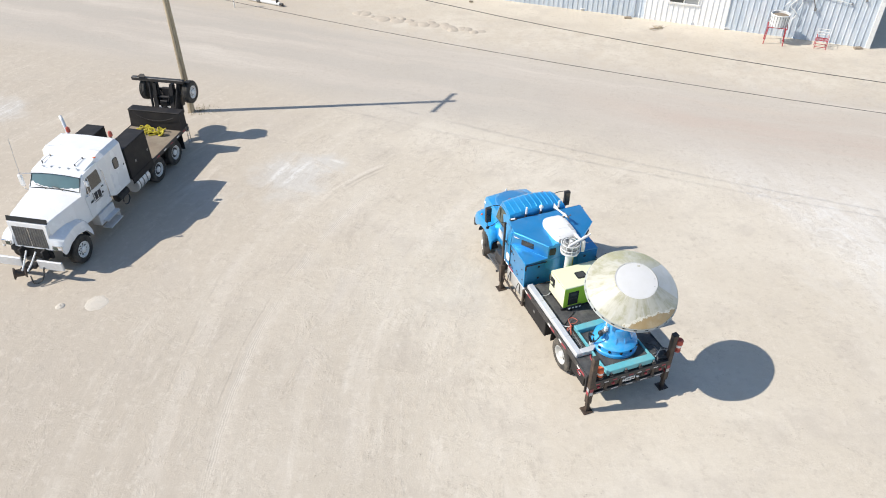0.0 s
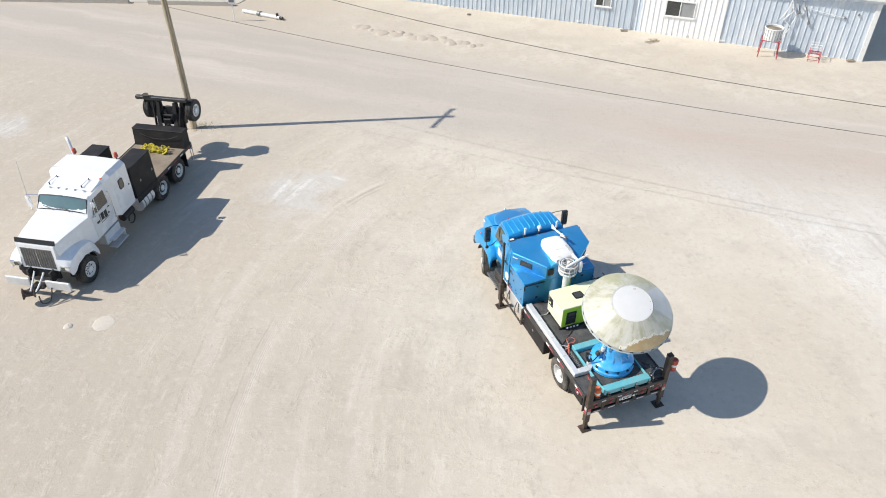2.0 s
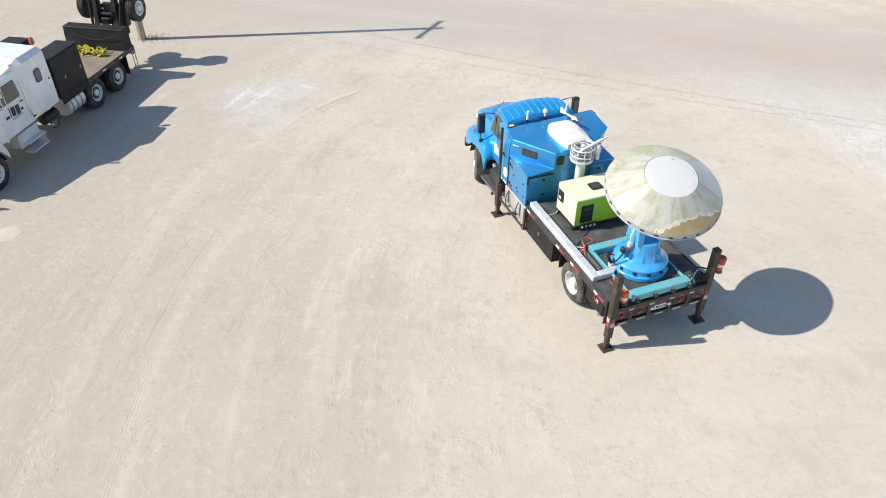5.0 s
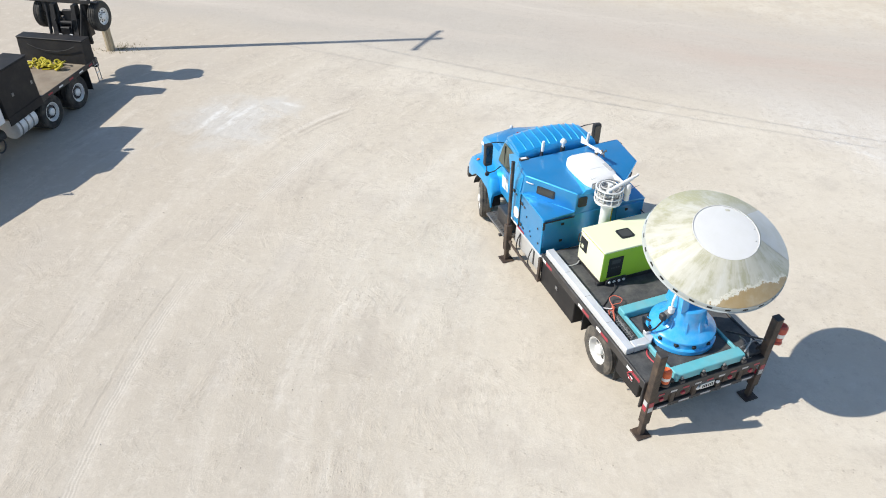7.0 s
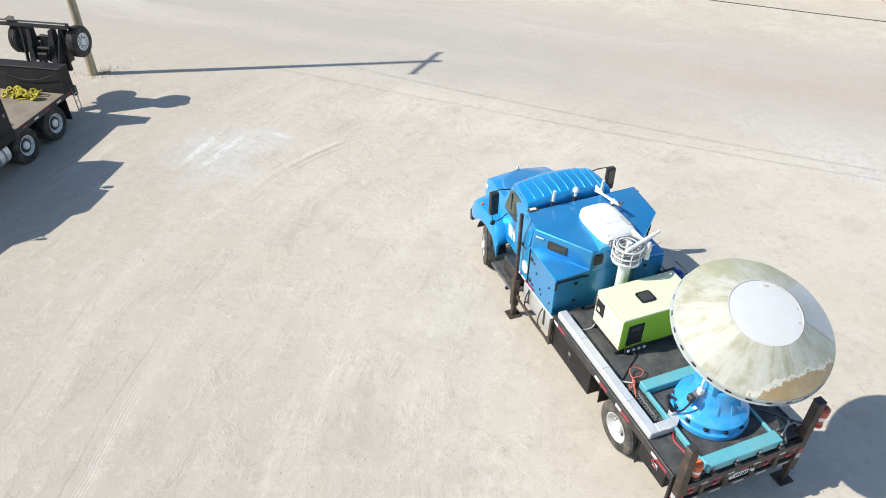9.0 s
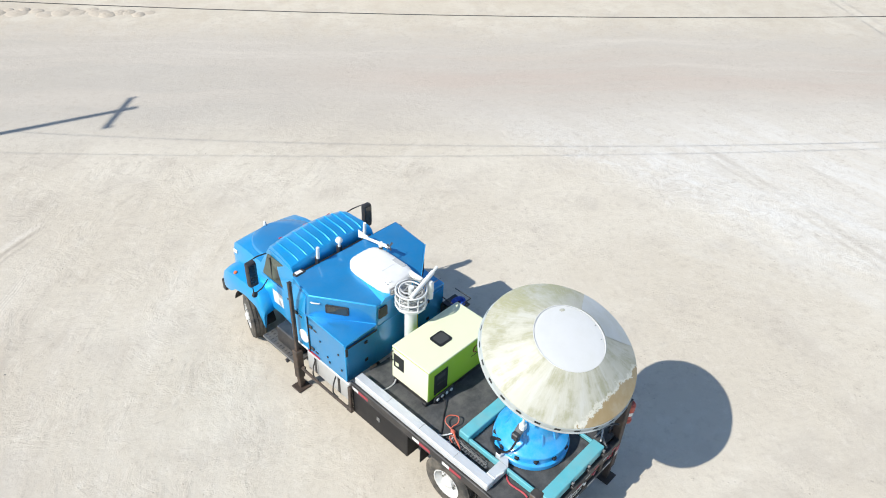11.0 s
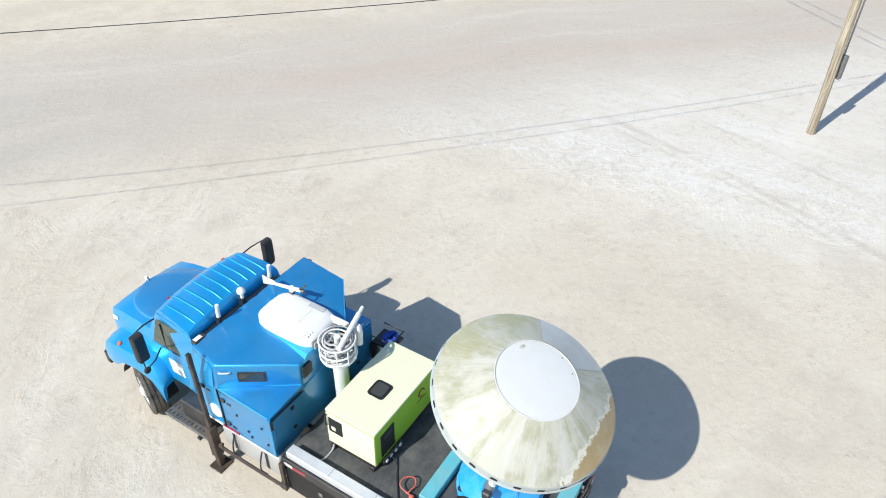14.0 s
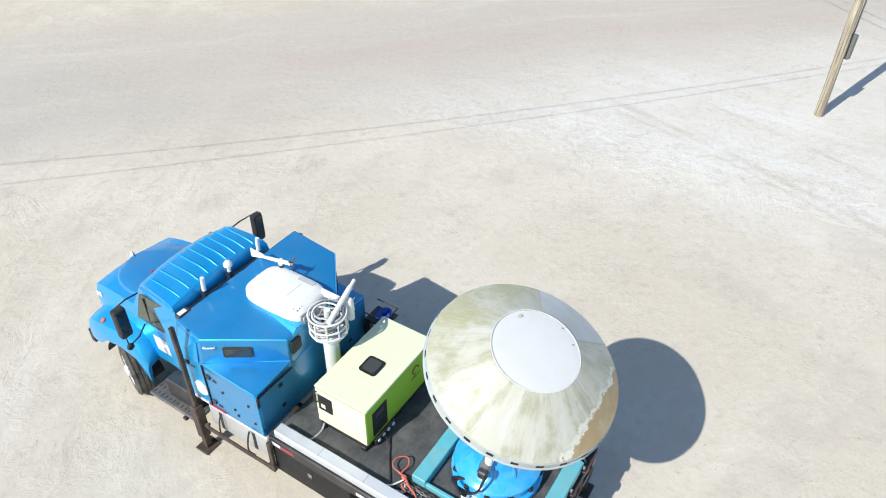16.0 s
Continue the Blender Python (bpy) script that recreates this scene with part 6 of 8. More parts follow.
def safety_cone(x, y, z, turn, k=1.0):
    """A striped beacon: foot, body, white band and lens, k times the full size."""
    m = M_ORANGE if turn < 0 else M_BEACON
    t = thing("warning_light", (x, y, z), "orange and white striped warning beacon beside jack post", "beacon", TRUCK, "beacons at the rear jacks")
    tilt = 0.06 * turn

    def turned(name, prof, material, label=""):
        part(name, lathe([(r * k, h * k) for r, h in prof], (x, y, z), (tilt, 0, 1), 20), material, t, label, smooth=30)
    turned("base", [(0, 0), (0.1063, 0), (0.1063, 0.0345), (0.075, 0.0575)], M_JACK if turn < 0 else m)
    turned("body", [(0.075, 0.0575), (0.0875, 0.069), (0.09375, 0.1495), (0.09375, 0.1552)], m)
    turned("white_band", [(0.09375, 0.1552), (0.0975, 0.161), (0.0975, 0.2415), (0.09375, 0.2472)], M_WPLAST)
    turned("lens", [(0.09375, 0.2472), (0.1063, 0.253), (0.1063, 0.3795), (0.075, 0.414), (0, 0.365)], m, "translucent orange top")
    part("bracket", box(min(x, x - turn * 0.18), max(x, x - turn * 0.18), y - 0.03, y + 0.03, z + 0.02, z + 0.06, 0.006), M_JACK, t)


safety_cone(-0.97, 0.02, 1.26, -1, 0.88)
safety_cone(1.47, 0.06, 1.40, 1)

# ---------- the white flatbed truck ----------
# x to its right, y ahead, z up; the ground under its front axle is the origin.
M_STEP = mat("bright_step_aluminium", (0.72, 0.73, 0.74), 0.4, 0.3, 0.1, 6.0, 0.05, 60, 0.0, DUST, 0.25, 4)
M_RIMW = mat("white_silver_rim", (0.80, 0.80, 0.79), 0.4, 0.1, 0.06, 8.0, 0.03, 40, 0.0, DUST, 0.15, 6)
WT = pose(-13.76, 19.86, 0, 0, 0, 169.2)


def white_truck():
    t = thing("flatbed_truck", (0, -3.5, 0), "white sleeper-cab flatbed truck with black boxes and raised tail axle", "truck", WT)
    for s in (-1, 1):
        part("frame_rail", box(s * 0.43 - 0.04, s * 0.43 + 0.04, -8.2, 1.0, 0.75, 1.02, 0.01), M_BLACK, t)
        wheel(t, s * 1.06, 0.0, 0.52, 0.52, 0.30, s, rim_mat=M_RIMW, tyre_mat=M_TYRE_DARK)
        for y in (-5.40, -6.80):
            wheel(t, s * 1.01, y, 0.53, 0.53, 0.27, s, rim_mat=M_RIMW, tyre_mat=M_TYRE_DARK, dish=0.04)
            part("rim_shade", lathe([(0.205, 0.0), (0.205, 0.012), (0.12, 0.012), (0.12, 0.0)], (s * 1.09, y, 0.53), (s, 0, 0), 24), M_BLACK, t)
            wheel(t, s * 0.70, y, 0.53, 0.53, 0.27, s, rim_mat=M_RIMW, tyre_mat=M_TYRE_DARK, dish=0.06)
        part("mud_flap", box(s * 0.9 - 0.28, s * 0.9 + 0.28, -7.52, -7.5, 0.3, 1.0, 0.004), M_DARK, t)
    for y in (0.0, -5.40, -6.80):
        part("axle", cyl((-0.85, y, 0.52), (0.85, y, 0.52), 0.085), M_BLACK, t)
    for y in (-1.5, -3.0, -4.4, -6.1, -7.8):
        part("cross_member", box(-0.39, 0.39, y - 0.05, y + 0.05, 0.8, 0.98, 0.01), M_BLACK, t)

    def sec(y, zb, zt, wb, wt, crown, n=7):
        top = [(-wt + 2 * wt * i / (n - 1), y, zt + crown * (1 - (-1 + 2 * i / (n - 1)) ** 2)) for i in range(n)]
        return [(-wb, y, zb), (-wb, y, (zb + zt) / 2), (-wb + (wb - wt) * 0.5, y, zt - 0.1)] + top + [(wb - (wb - wt) * 0.5, y, zt - 0.1), (wb, y, (zb + zt) / 2), (wb, y, zb)]
    # cab, then sleeper
    c = part("cab", loft([sec(-2.32, 1.05, 2.74, 1.06, 1.01, 0.06), sec(-1.9, 1.05, 2.73, 1.06, 1.01, 0.06), sec(-1.42, 1.05, 2.67, 1.06, 0.99, 0.07), sec(-1.33, 1.05, 2.62, 1.06, 0.97, 0.07), sec(-1.02, 1.05, 2.18, 1.06, 1.0, 0.05), sec(-0.98, 1.05, 2.07, 1.06, 1.01, 0.04)]), M_WHITE, t, "white truck cab", smooth=35)
    us = [-1 + 0.2 * k for k in range(11)]
    lo = [Vector((0.97 * u, -1.045, 2.165 + 0.06 * (1 - u * u))) for u in us]
    hi = [Vector((0.93 * u, -1.315, 2.585 + 0.08 * (1 - u * u))) for u in us]
    off = Vector((0, 0.84, 0.54)) * 0.022
    w = part("windscreen", loft([[a + off, b + off, b, a] for a, b in zip(lo, hi)]), M_WSHIELD, c, "teal tinted curved windscreen", smooth=40)
    part("screen_trim", tube([p + off for p in lo] + [p + off for p in reversed(hi)], 0.02, 6, closed=True, smooth=False), M_BLACK, w)
    for x in (-0.35, 0.3):
        part("wiper", tube([(x, -0.98, 2.22), (x + 0.15, -1.02, 2.28), (x + 0.42, -1.05, 2.32)], 0.011, 5), M_BLACK, w)
    part("sun_visor", loft([[(0.95 * u, -1.25 - 0.03 * u * u, 2.645 + 0.08 * (1 - u * u)), (0.95 * u, -1.42, 2.70 + 0.08 * (1 - u * u)), (0.95 * u, -1.42, 2.67 + 0.08 * (1 - u * u)), (0.95 * u, -1.25 - 0.03 * u * u, 2.625 + 0.08 * (1 - u * u))] for u in (-1, -0.5, 0, 0.5, 1)]), M_WHITE, c)
    for i in range(5):
        part("roof_lamp", box(-0.66 + 0.33 * i - 0.035, -0.66 + 0.33 * i + 0.035, -1.62, -1.54, 2.76, 2.80, 0.015), M_WSTEEL, c)
    for x in (-0.52, 0.76):
        hn = part("air_horn", cyl((x, -1.74, 2.86), (x - 0.06, -2.16, 2.90), 0.018, 0.010, seg=10), M_WSTEEL, c, "pale roof air horn")
        part("horn_stand", cyl((x - 0.01, -1.74, 2.74), (x - 0.01, -1.74, 2.87), 0.022, seg=6), M_BLACK, hn)
        part("horn_stand", cyl((x - 0.06, -2.15, 2.80), (x - 0.06, -2.15, 2.93), 0.022, seg=6), M_BLACK, hn)
    for s in (-1, 1):
        q = [(s * 1.07, -2.15, 1.12), (s * 1.07, -1.08, 1.12), (s * 1.07, -1.06, 1.98), (s * 1.07, -2.15, 1.98)]
        g = [(s * 1.056, -2.1, 2.0), (s * 1.056, -1.2, 2.0), (s * 1.015, -1.42, 2.52), (s * 1.025, -2.08, 2.54)]
        if s < 0:
            q, g = [q[1], q[0], q[3], q[2]], [g[1], g[0], g[3], g[2]]
        d = part("door", plate(inset_quad(q, 0, 1, 0, 1, 0.006), 0.014), M_WHITE, c)
        part("door_glass", plate(rounded(inset_quad(g, 0, 1, 0, 1, 0.016), 0.06), 0.012), M_GLASS, d)
        part("vent_post", cyl((s * 1.075, -1.46, 2.0), (s * 1.035, -1.5, 2.52), 0.012, seg=6), M_WHITE, d)
        part("handle", box(min(s * 1.08, s * 1.10), max(s * 1.08, s * 1.10), -2.1, -1.98, 1.84, 1.88, 0.004), M_BLACK, d)
        # plain dark mark for the lettering on the door
        y0 = -2.02
        for i, (wd, h0, h1) in enumerate(((0.10, 1.60, 1.68), (0.17, 1.55, 1.84), (0.16, 1.58, 1.86), (0.05, 1.58, 1.90), (0.17, 1.60, 1.68))):
            part("dark_mark_bar", box(min(s * 1.084, s * 1.087), max(s * 1.084, s * 1.087), y0, y0 + wd, h0, h1, 0.0), M_GREY if i == 3 else M_BLACK, d)
            y0 += wd + 0.035
        part("thin_mark_bar", box(min(s * 1.084, s * 1.087), max(s * 1.084, s * 1.087), -1.95, -1.45, 1.50, 1.53, 0.0), M_GREY, d)
        part("grab_rail", tube([(s * 1.08, -2.22, 1.3), (s * 1.13, -2.22, 1.34), (s * 1.13, -2.22, 2.3), (s * 1.05, -2.22, 2.36)], 0.016, 6), M_CHROME, c)
        # mirror
        a = part("mirror_arm", tube([(s * 1.0, -1.34, 2.56), (s * (1.4 if s > 0 else 1.16), -1.2, 2.6), (s * (1.4 if s > 0 else 1.16), -1.2, 1.98), (s * 1.06, -1.12, 1.96)], 0.013, 6, smooth=False), M_CHROME, c)
        part("mirror", box(1.31, 1.49, -1.26, -1.18, 2.08, 2.52, 0.02) if s > 0 else box(-1.24, -1.10, -1.26, -1.2, 2.34, 2.56, 0.02), M_WHITE, a, "white mirror housing")
        # steps and side box
        b = part("battery_box", box(min(s * 0.74, s * 1.1), max(s * 0.74, s * 1.1), -2.3, -1.35, 0.55, 1.0, 0.02), M_STEP, t, "aluminium step box")
        part("step", box(min(s * 0.98, s * 1.3), max(s * 0.98, s * 1.3), -2.3, -1.5, 0.66, 0.70, 0.008), M_STEP, b)
        part("step", box(min(s * 0.98, s * 1.34), max(s * 0.98, s * 1.34), -2.3, -1.5, 0.36, 0.40, 0.008), M_STEP, b)
        part("step_side", box(min(s * 0.98, s * 1.24), max(s * 0.98, s * 1.24), -2.31, -2.28, 0.36, 0.72, 0.006), M_STEP, b)
        tk = part("fuel_tank", cyl((s * 0.93, -4.62, 0.76), (s * 0.93, -3.78, 0.76), 0.325, seg=28), M_STEP, t, "polished aluminium tank", smooth=True)
        for y in (-4.4, -4.15, -3.9):
            part("tank_strap", lathe([(0.33, -0.025), (0.338, -0.025), (0.338, 0.025), (0.33, 0.025)], (s * 0.93, y, 0.76), (0, 1, 0), 28), M_GREY, tk)
        part("air_tank", cyl((s * 0.8, -3.55, 0.7), (s * 0.8, -2.9, 0.7), 0.16, seg=18), M_BLACK, t, smooth=True)
        part("hose_hoop", tube([(s * 1.1, -3.05 + 0.2 * math.cos(k * 0.7), 0.62 + 0.2 * math.sin(k * 0.7)) for k in range(9)], 0.022, 6), M_BLACK, t)
    def shell(y, w_, zb, zt, ch):
        return [(-w_ + 0.02, y, zb), (-w_, y, 1.9), (-w_, y, zt - ch), (-w_ + ch, y, zt), (0, y, zt + 0.03), (w_ - ch, y, zt), (w_, y, zt - ch), (w_, y, 1.9), (w_ - 0.02, y, zb)]
    sl = part("sleeper", loft([shell(-3.47, 1.20, 1.20, 3.0, 0.15), shell(-3.44, 1.22, 1.18, 3.02, 0.15), shell(-2.46, 1.22, 1.18, 3.02, 0.15), shell(-2.42, 1.20, 1.20, 3.0, 0.15), shell(-2.16, 1.0, 1.32, 2.80, 0.13)]), M_WHITE, t, "white boxy sleeper compartment", smooth=18)
    for y in (-3.40, -2.52):
        part("shell_seam", box(-1.08, 1.08, y - 0.008, y + 0.008, 3.034, 3.046, 0.003), M_WSTEEL, sl)
    part("roof_fairing", loft([sec(-2.3, 2.6, 2.84, 1.01, 0.95, 0.05), sec(-1.9, 2.6, 2.78, 1.0, 0.95, 0.05), sec(-1.62, 2.6, 2.73, 0.98, 0.94, 0.05)]), M_WHITE, sl, smooth=30)
    part("marker_lamp", box(-1.0, -0.9, -2.30, -2.24, 2.86, 2.90, 0.01), M_ORANGE, sl)
    for s in (-1, 1):
        q = [(s * 1.222, -3.05, 2.10), (s * 1.222, -2.76, 2.10), (s * 1.216, -2.76, 2.52), (s * 1.216, -3.05, 2.52)]
        if s < 0:
            q = [q[1], q[0], q[3], q[2]]
        fr = part("side_window_frame", plate(rounded(inset_quad(q, 0, 1, 0, 1, 0.02), 0.09), 0.02), M_BLACK, sl)
        part("pane", plate(rounded(inset_quad(q, 0.08, 0.92, 0.06, 0.94, 0.026), 0.08), 0.008), M_GLASS, fr)
        part("locker_latch", box(min(s * 1.22, s * 1.235), max(s * 1.22, s * 1.235), -3.35, -3.29, 2.0, 2.06, 0.004), M_BLACK, sl)
        st = part("exhaust_stack", cyl((s * 0.86, -3.52 if s > 0 else -3.515, 1.1), (s * 0.86, -3.52 if s > 0 else -3.515, 2.9), 0.03, seg=16), M_CHROME if s > 0 else M_BLACK, t, smooth=True)
        part("stack_tip", tube([(s * 0.86, -3.52, 2.88), (s * 0.95, -3.6, 3.15), (s * 1.08, -3.72, 3.42), (s * 1.2, -3.82, 3.5)], 0.06, 10), M_STEP, st) if s > 0 else None
        bc = part("beacon", lathe([(0.07, 0), (0.075, 0.03), (0.07, 0.16), (0.04, 0.2), (0, 0.205)], (s * 0.86, -3.58, 3.02), (0, 0, 1), 16), M_BEACON, t, "faded red roof beacon", smooth=True)
        part("beacon_stand", cyl((s * 0.86, -3.58, 2.2), (s * 0.86, -3.58, 3.02), 0.025, seg=8), M_BLACKBOX, bc)
    part("whip_antenna", tube([(1.28, -1.12, 2.4), (1.3, -1.2, 3.1), (1.36, -1.35, 3.9)], 0.008, 5), M_GREYCABLE, t)
    # hood and front
    def hs(y, zb, w_, zt, crown, n=7):
        top = [(-w_ + 2 * w_ * i / (n - 1), y, zt + crown * (1 - (-1 + 2 * i / (n - 1)) ** 2)) for i in range(n)]
        return [(-w_ - 0.05, y, zb), (-w_ - 0.04, y, zt - 0.12)] + top + [(w_ + 0.04, y, zt - 0.12), (w_ + 0.05, y, zb)]
    h = part("hood", loft([hs(-1.0, 1.05, 1.02, 2.08, 0.09), hs(-0.5, 1.05, 0.94, 2.07, 0.08), hs(0.1, 1.05, 0.83, 2.04, 0.07), hs(0.52, 1.05, 0.75, 2.00, 0.06), hs(0.62, 1.0, 0.73, 1.92, 0.05)]), M_WHITE, t, "long white hood", smooth=30)
    part("bug_deflector", plate([(-0.76, 0.63, 1.96), (0.76, 0.63, 1.96), (0.76, 0.58, 2.12), (-0.76, 0.58, 2.12)], 0.02), M_DARK, h)
    part("hood_ornament", box(-0.03, 0.03, 0.56, 0.62, 1.98, 2.04, 0.01), M_CHROME, h)
    gr = part("grille_frame", loft([[(-0.70, 0.60, 0.98), (0.70, 0.60, 0.98), (0.70, 0.78, 0.98), (-0.70, 0.78, 0.98)], [(-0.72, 0.60, 1.94), (0.72, 0.60, 1.94), (0.72, 0.70, 1.94), (-0.72, 0.70, 1.94)]]), M_WHITE, t)
    part("grille_mesh", plate([(0.60, 0.783, 1.05), (-0.60, 0.783, 1.05), (-0.60, 0.712, 1.80), (0.60, 0.712, 1.80)], 0.01), M_STEPDK, gr, "dark grey radiator mesh")
    for i in range(13):
        x = -0.57 + 0.095 * i
        part("grille_bar", plate([(x + 0.008, 0.795, 1.05), (x - 0.008, 0.795, 1.05), (x - 0.008, 0.724, 1.80), (x + 0.008, 0.724, 1.80)], 0.01), M_CHROME if i == 6 else M_GREY, gr)
    for s in (-1, 1):
        secs = []
        for y, zt, zo in ((-0.72, 1.05, 0.62), (-0.62, 1.32, 0.78), (-0.45, 1.45, 1.02), (0.0, 1.52, 1.14), (0.4, 1.46, 1.06), (0.6, 1.40, 0.92), (0.74, 1.30, 0.88), (0.80, 1.15, 0.9)):
            secs.append([(s * 0.68, y, zt + 0.16), (s * 0.95, y, zt + 0.04), (s * 1.15, y, zt - 0.05), (s * 1.20, y, max(zt - 0.2, zo + 0.02)), (s * 1.20, y, zo), (s * 1.17, y, zo), (s * 1.1, y, max(zt - 0.16, zo + 0.01)), (s * 0.70, y, zt - 0.06)])
        f = part("fender", loft(secs), M_WHITE, t, smooth=45)
        part("fender_lining", lathe([(0.62, -0.13), (0.62, 0.13)], (s * 1.0, 0, 0.54), (1, 0, 0), 16, a0=8, a1=172), M_DARK, f)
        hl = part("headlamp", box(min(s * 0.78, s * 1.14), max(s * 0.78, s * 1.14), 0.76, 0.83, 1.02, 1.22, 0.02, seg=2), M_CHROME, f, "chrome headlamp bezel")
        part("lens", box(min(s * 0.82, s * 0.98), max(s * 0.82, s * 0.98), 0.828, 0.842, 1.05, 1.19, 0.01), M_GLASS2, hl)
        bp = part("front_bumper", box(min(s * 0.3, s * 1.24), max(s * 0.3, s * 1.24), 1.12, 1.2, 0.46, 0.82, 0.02), M_STEP, t, "bright metal bumper half")
        part("bumper_arm", box(s * 0.42 - 0.05, s * 0.42 + 0.05, 0.7, 1.13, 0.6, 0.74, 0.01), M_BLACK, t)
        part("tow_bar", tube([(s * 0.18, 0.95, 0.98), (s * 0.14, 1.25, 0.72), (s * 0.1, 1.5, 0.55)], 0.03, 8), M_WSTEEL, t)
    part("radiator_guard", box(-0.6, 0.6, 0.66, 0.76, 0.58, 0.98, 0.02), M_DARK, t)
    cp = part("front_coupler", lathe([(0, -0.2), (0.19, -0.2), (0.20, -0.16), (0.13, -0.12), (0.13, 0.12), (0.20, 0.15), (0.20, 0.2), (0.1, 0.21), (0.09, 0.17), (0, 0.17)], (0.22, 1.50, 0.45), (1, 0.9, 0.2), 24), M_JACK, t, "dark steel hose drum at front hitch", smooth=30)
    part("coupler_arm", box(0.0, 0.24, 1.0, 1.45, 0.38, 0.58, 0.02), M_BLACK, t)
    part("hitch_plate", box(-0.26, 0.0, 1.05, 1.3, 0.5, 0.64, 0.02), M_BLACK, t)
    part("hitch_hose", tube([(-0.14, 1.5, 0.36), (-0.3, 1.62, 0.16), (-0.5, 1.45, 0.2), (-0.5, 1.2, 0.55)], 0.024, 6), M_BLKCABLE, t)
    # deck, boxes and tail
    d = part("deck", box(-1.17, 1.17, -7.98, -3.72, 1.06, 1.17, 0.012), M_RUST, t, "worn brown steel deck")
    for s in (-1, 1):
        e = part("deck_edge", box(min(s * 1.172, s * 1.21), max(s * 1.172, s * 1.21), -8.0, -3.72, 1.02, 1.185, 0.01), M_BLACK, d)
        for i in range(7):
            y = -7.8 + i * 0.55
            part("reflective_strip", box(min(s * 1.211, s * 1.214), max(s * 1.211, s * 1.214), y, y + 0.2, 1.07, 1.12, 0.0), M_WPLAST if i % 2 else M_RED, e)
        part("fender_bracket", box(s * 0.9 - 0.3, s * 0.9 + 0.3, -7.4, -4.9, 1.03, 1.055, 0.004), M_BLACK, d)
    for y in (-6.75, -5.35):
        part("weld_seam", box(-1.16, 1.16, y - 0.004, y + 0.004, 1.169, 1.172, 0.0), M_RUST, d)
    for s in (-1, 1):
        x0, x1 = (-1.225, -0.50) if s < 0 else (0.48, 1.225)
        bx = part("side_cabinet", box(x0, x1, -5.06, -3.56, 1.19, 2.50, 0.02), M_BLACKBOX, t, "tall black deck cabinet")
        part("skirt", box(min(s * 1.216, s * 1.245), max(s * 1.216, s * 1.245), -5.06, -3.56, 0.98, 1.24, 0.008), M_BLACKBOX, bx)
        for y in (-4.9, -4.05):
            part("latch", box(x0 - 0.012 if s < 0 else x1, x0 if s < 0 else x1 + 0.012, y - 0.04, y + 0.04, 1.7, 1.8, 0.004), M_GREY, bx)
        part("lid", box(x0 - 0.012, x1 + 0.012, -5.075, -3.55, 2.50, 2.53, 0.01), M_BLACKBOX, bx)
    part("headache_panel", box(-0.48, 0.46, -3.86, -3.80, 1.172, 2.2, 0.01), M_BLACK, t)
    tb = part("tail_toolbox", loft([[(-1.2, -8.02, 1.172), (1.14, -8.02, 1.172), (1.14, -7.52, 1.172), (-1.2, -7.52, 1.172)], [(-1.2, -8.02, 1.90), (1.14, -8.02, 1.90), (1.14, -7.62, 1.90), (-1.2, -7.62, 1.90)]]), M_BLACKBOX, t, "long black toolbox across the tail")
    part("lid", box(-1.22, 1.16, -8.04, -7.60, 1.902, 1.94, 0.012), M_BLACKBOX, tb)
    part("draped_chain", tube([(0.75, -7.54, 1.75), (0.4, -7.52, 1.62), (0.0, -7.52, 1.56), (-0.5, -7.52, 1.6), (-0.95, -7.52, 1.76)], 0.013, 6), M_BLACK, tb)
    # tail ladder and lamps
    for y in (-8.02, -7.85):
        part("ladder_side", cyl((-1.24, y, 0.45), (-1.22, y, 1.2), 0.015, seg=6), M_GREY, t)
    for z in (0.5, 0.75, 1.0):
        part("ladder_rung", cyl((-1.23, -8.02, z), (-1.23, -7.85, z), 0.013, seg=6), M_WSTEEL, t)
    part("tail_beam", box(-1.15, 1.15, -8.2, -8.06, 0.85, 1.17, 0.012), M_BLACK, t)
    for x in (-0.95, -0.7, 0.7, 0.95):
        part("tail_lamp", lathe([(0, 0.03), (0.045, 0.025), (0.055, 0)], (x, -8.2, 1.0), (0, -1, 0), 12), M_RED, t)
    # booster axle folded up behind the tail
    b = part("booster_frame", box(-0.98, 1.42, -8.98, -8.80, 2.70, 2.86, 0.02), M_BLACK, t, "black folded booster axle frame")
    for x in (-0.38, 0.38):
        part("booster_arm", loft([[(x - 0.09, -8.25, 1.0), (x + 0.09, -8.25, 1.0), (x + 0.09, -8.55, 1.0), (x - 0.09, -8.55, 1.0)], [(x - 0.09, -8.6, 1.8), (x + 0.09, -8.6, 1.8), (x + 0.09, -9.0, 1.8), (x - 0.09, -9.0, 1.8)], [(x - 0.07, -8.78, 2.64), (x + 0.07, -8.78, 2.64), (x + 0.07, -9.0, 2.64), (x - 0.07, -9.0, 2.64)]]), M_BLACKBOX, b)
    for z in (1.25, 1.55, 2.05):
        part("cross_tube", cyl((-0.45, -8.45 - 0.3 * (z - 1), z), (0.45, -8.45 - 0.3 * (z - 1), z), 0.07), M_BLACKBOX, b)
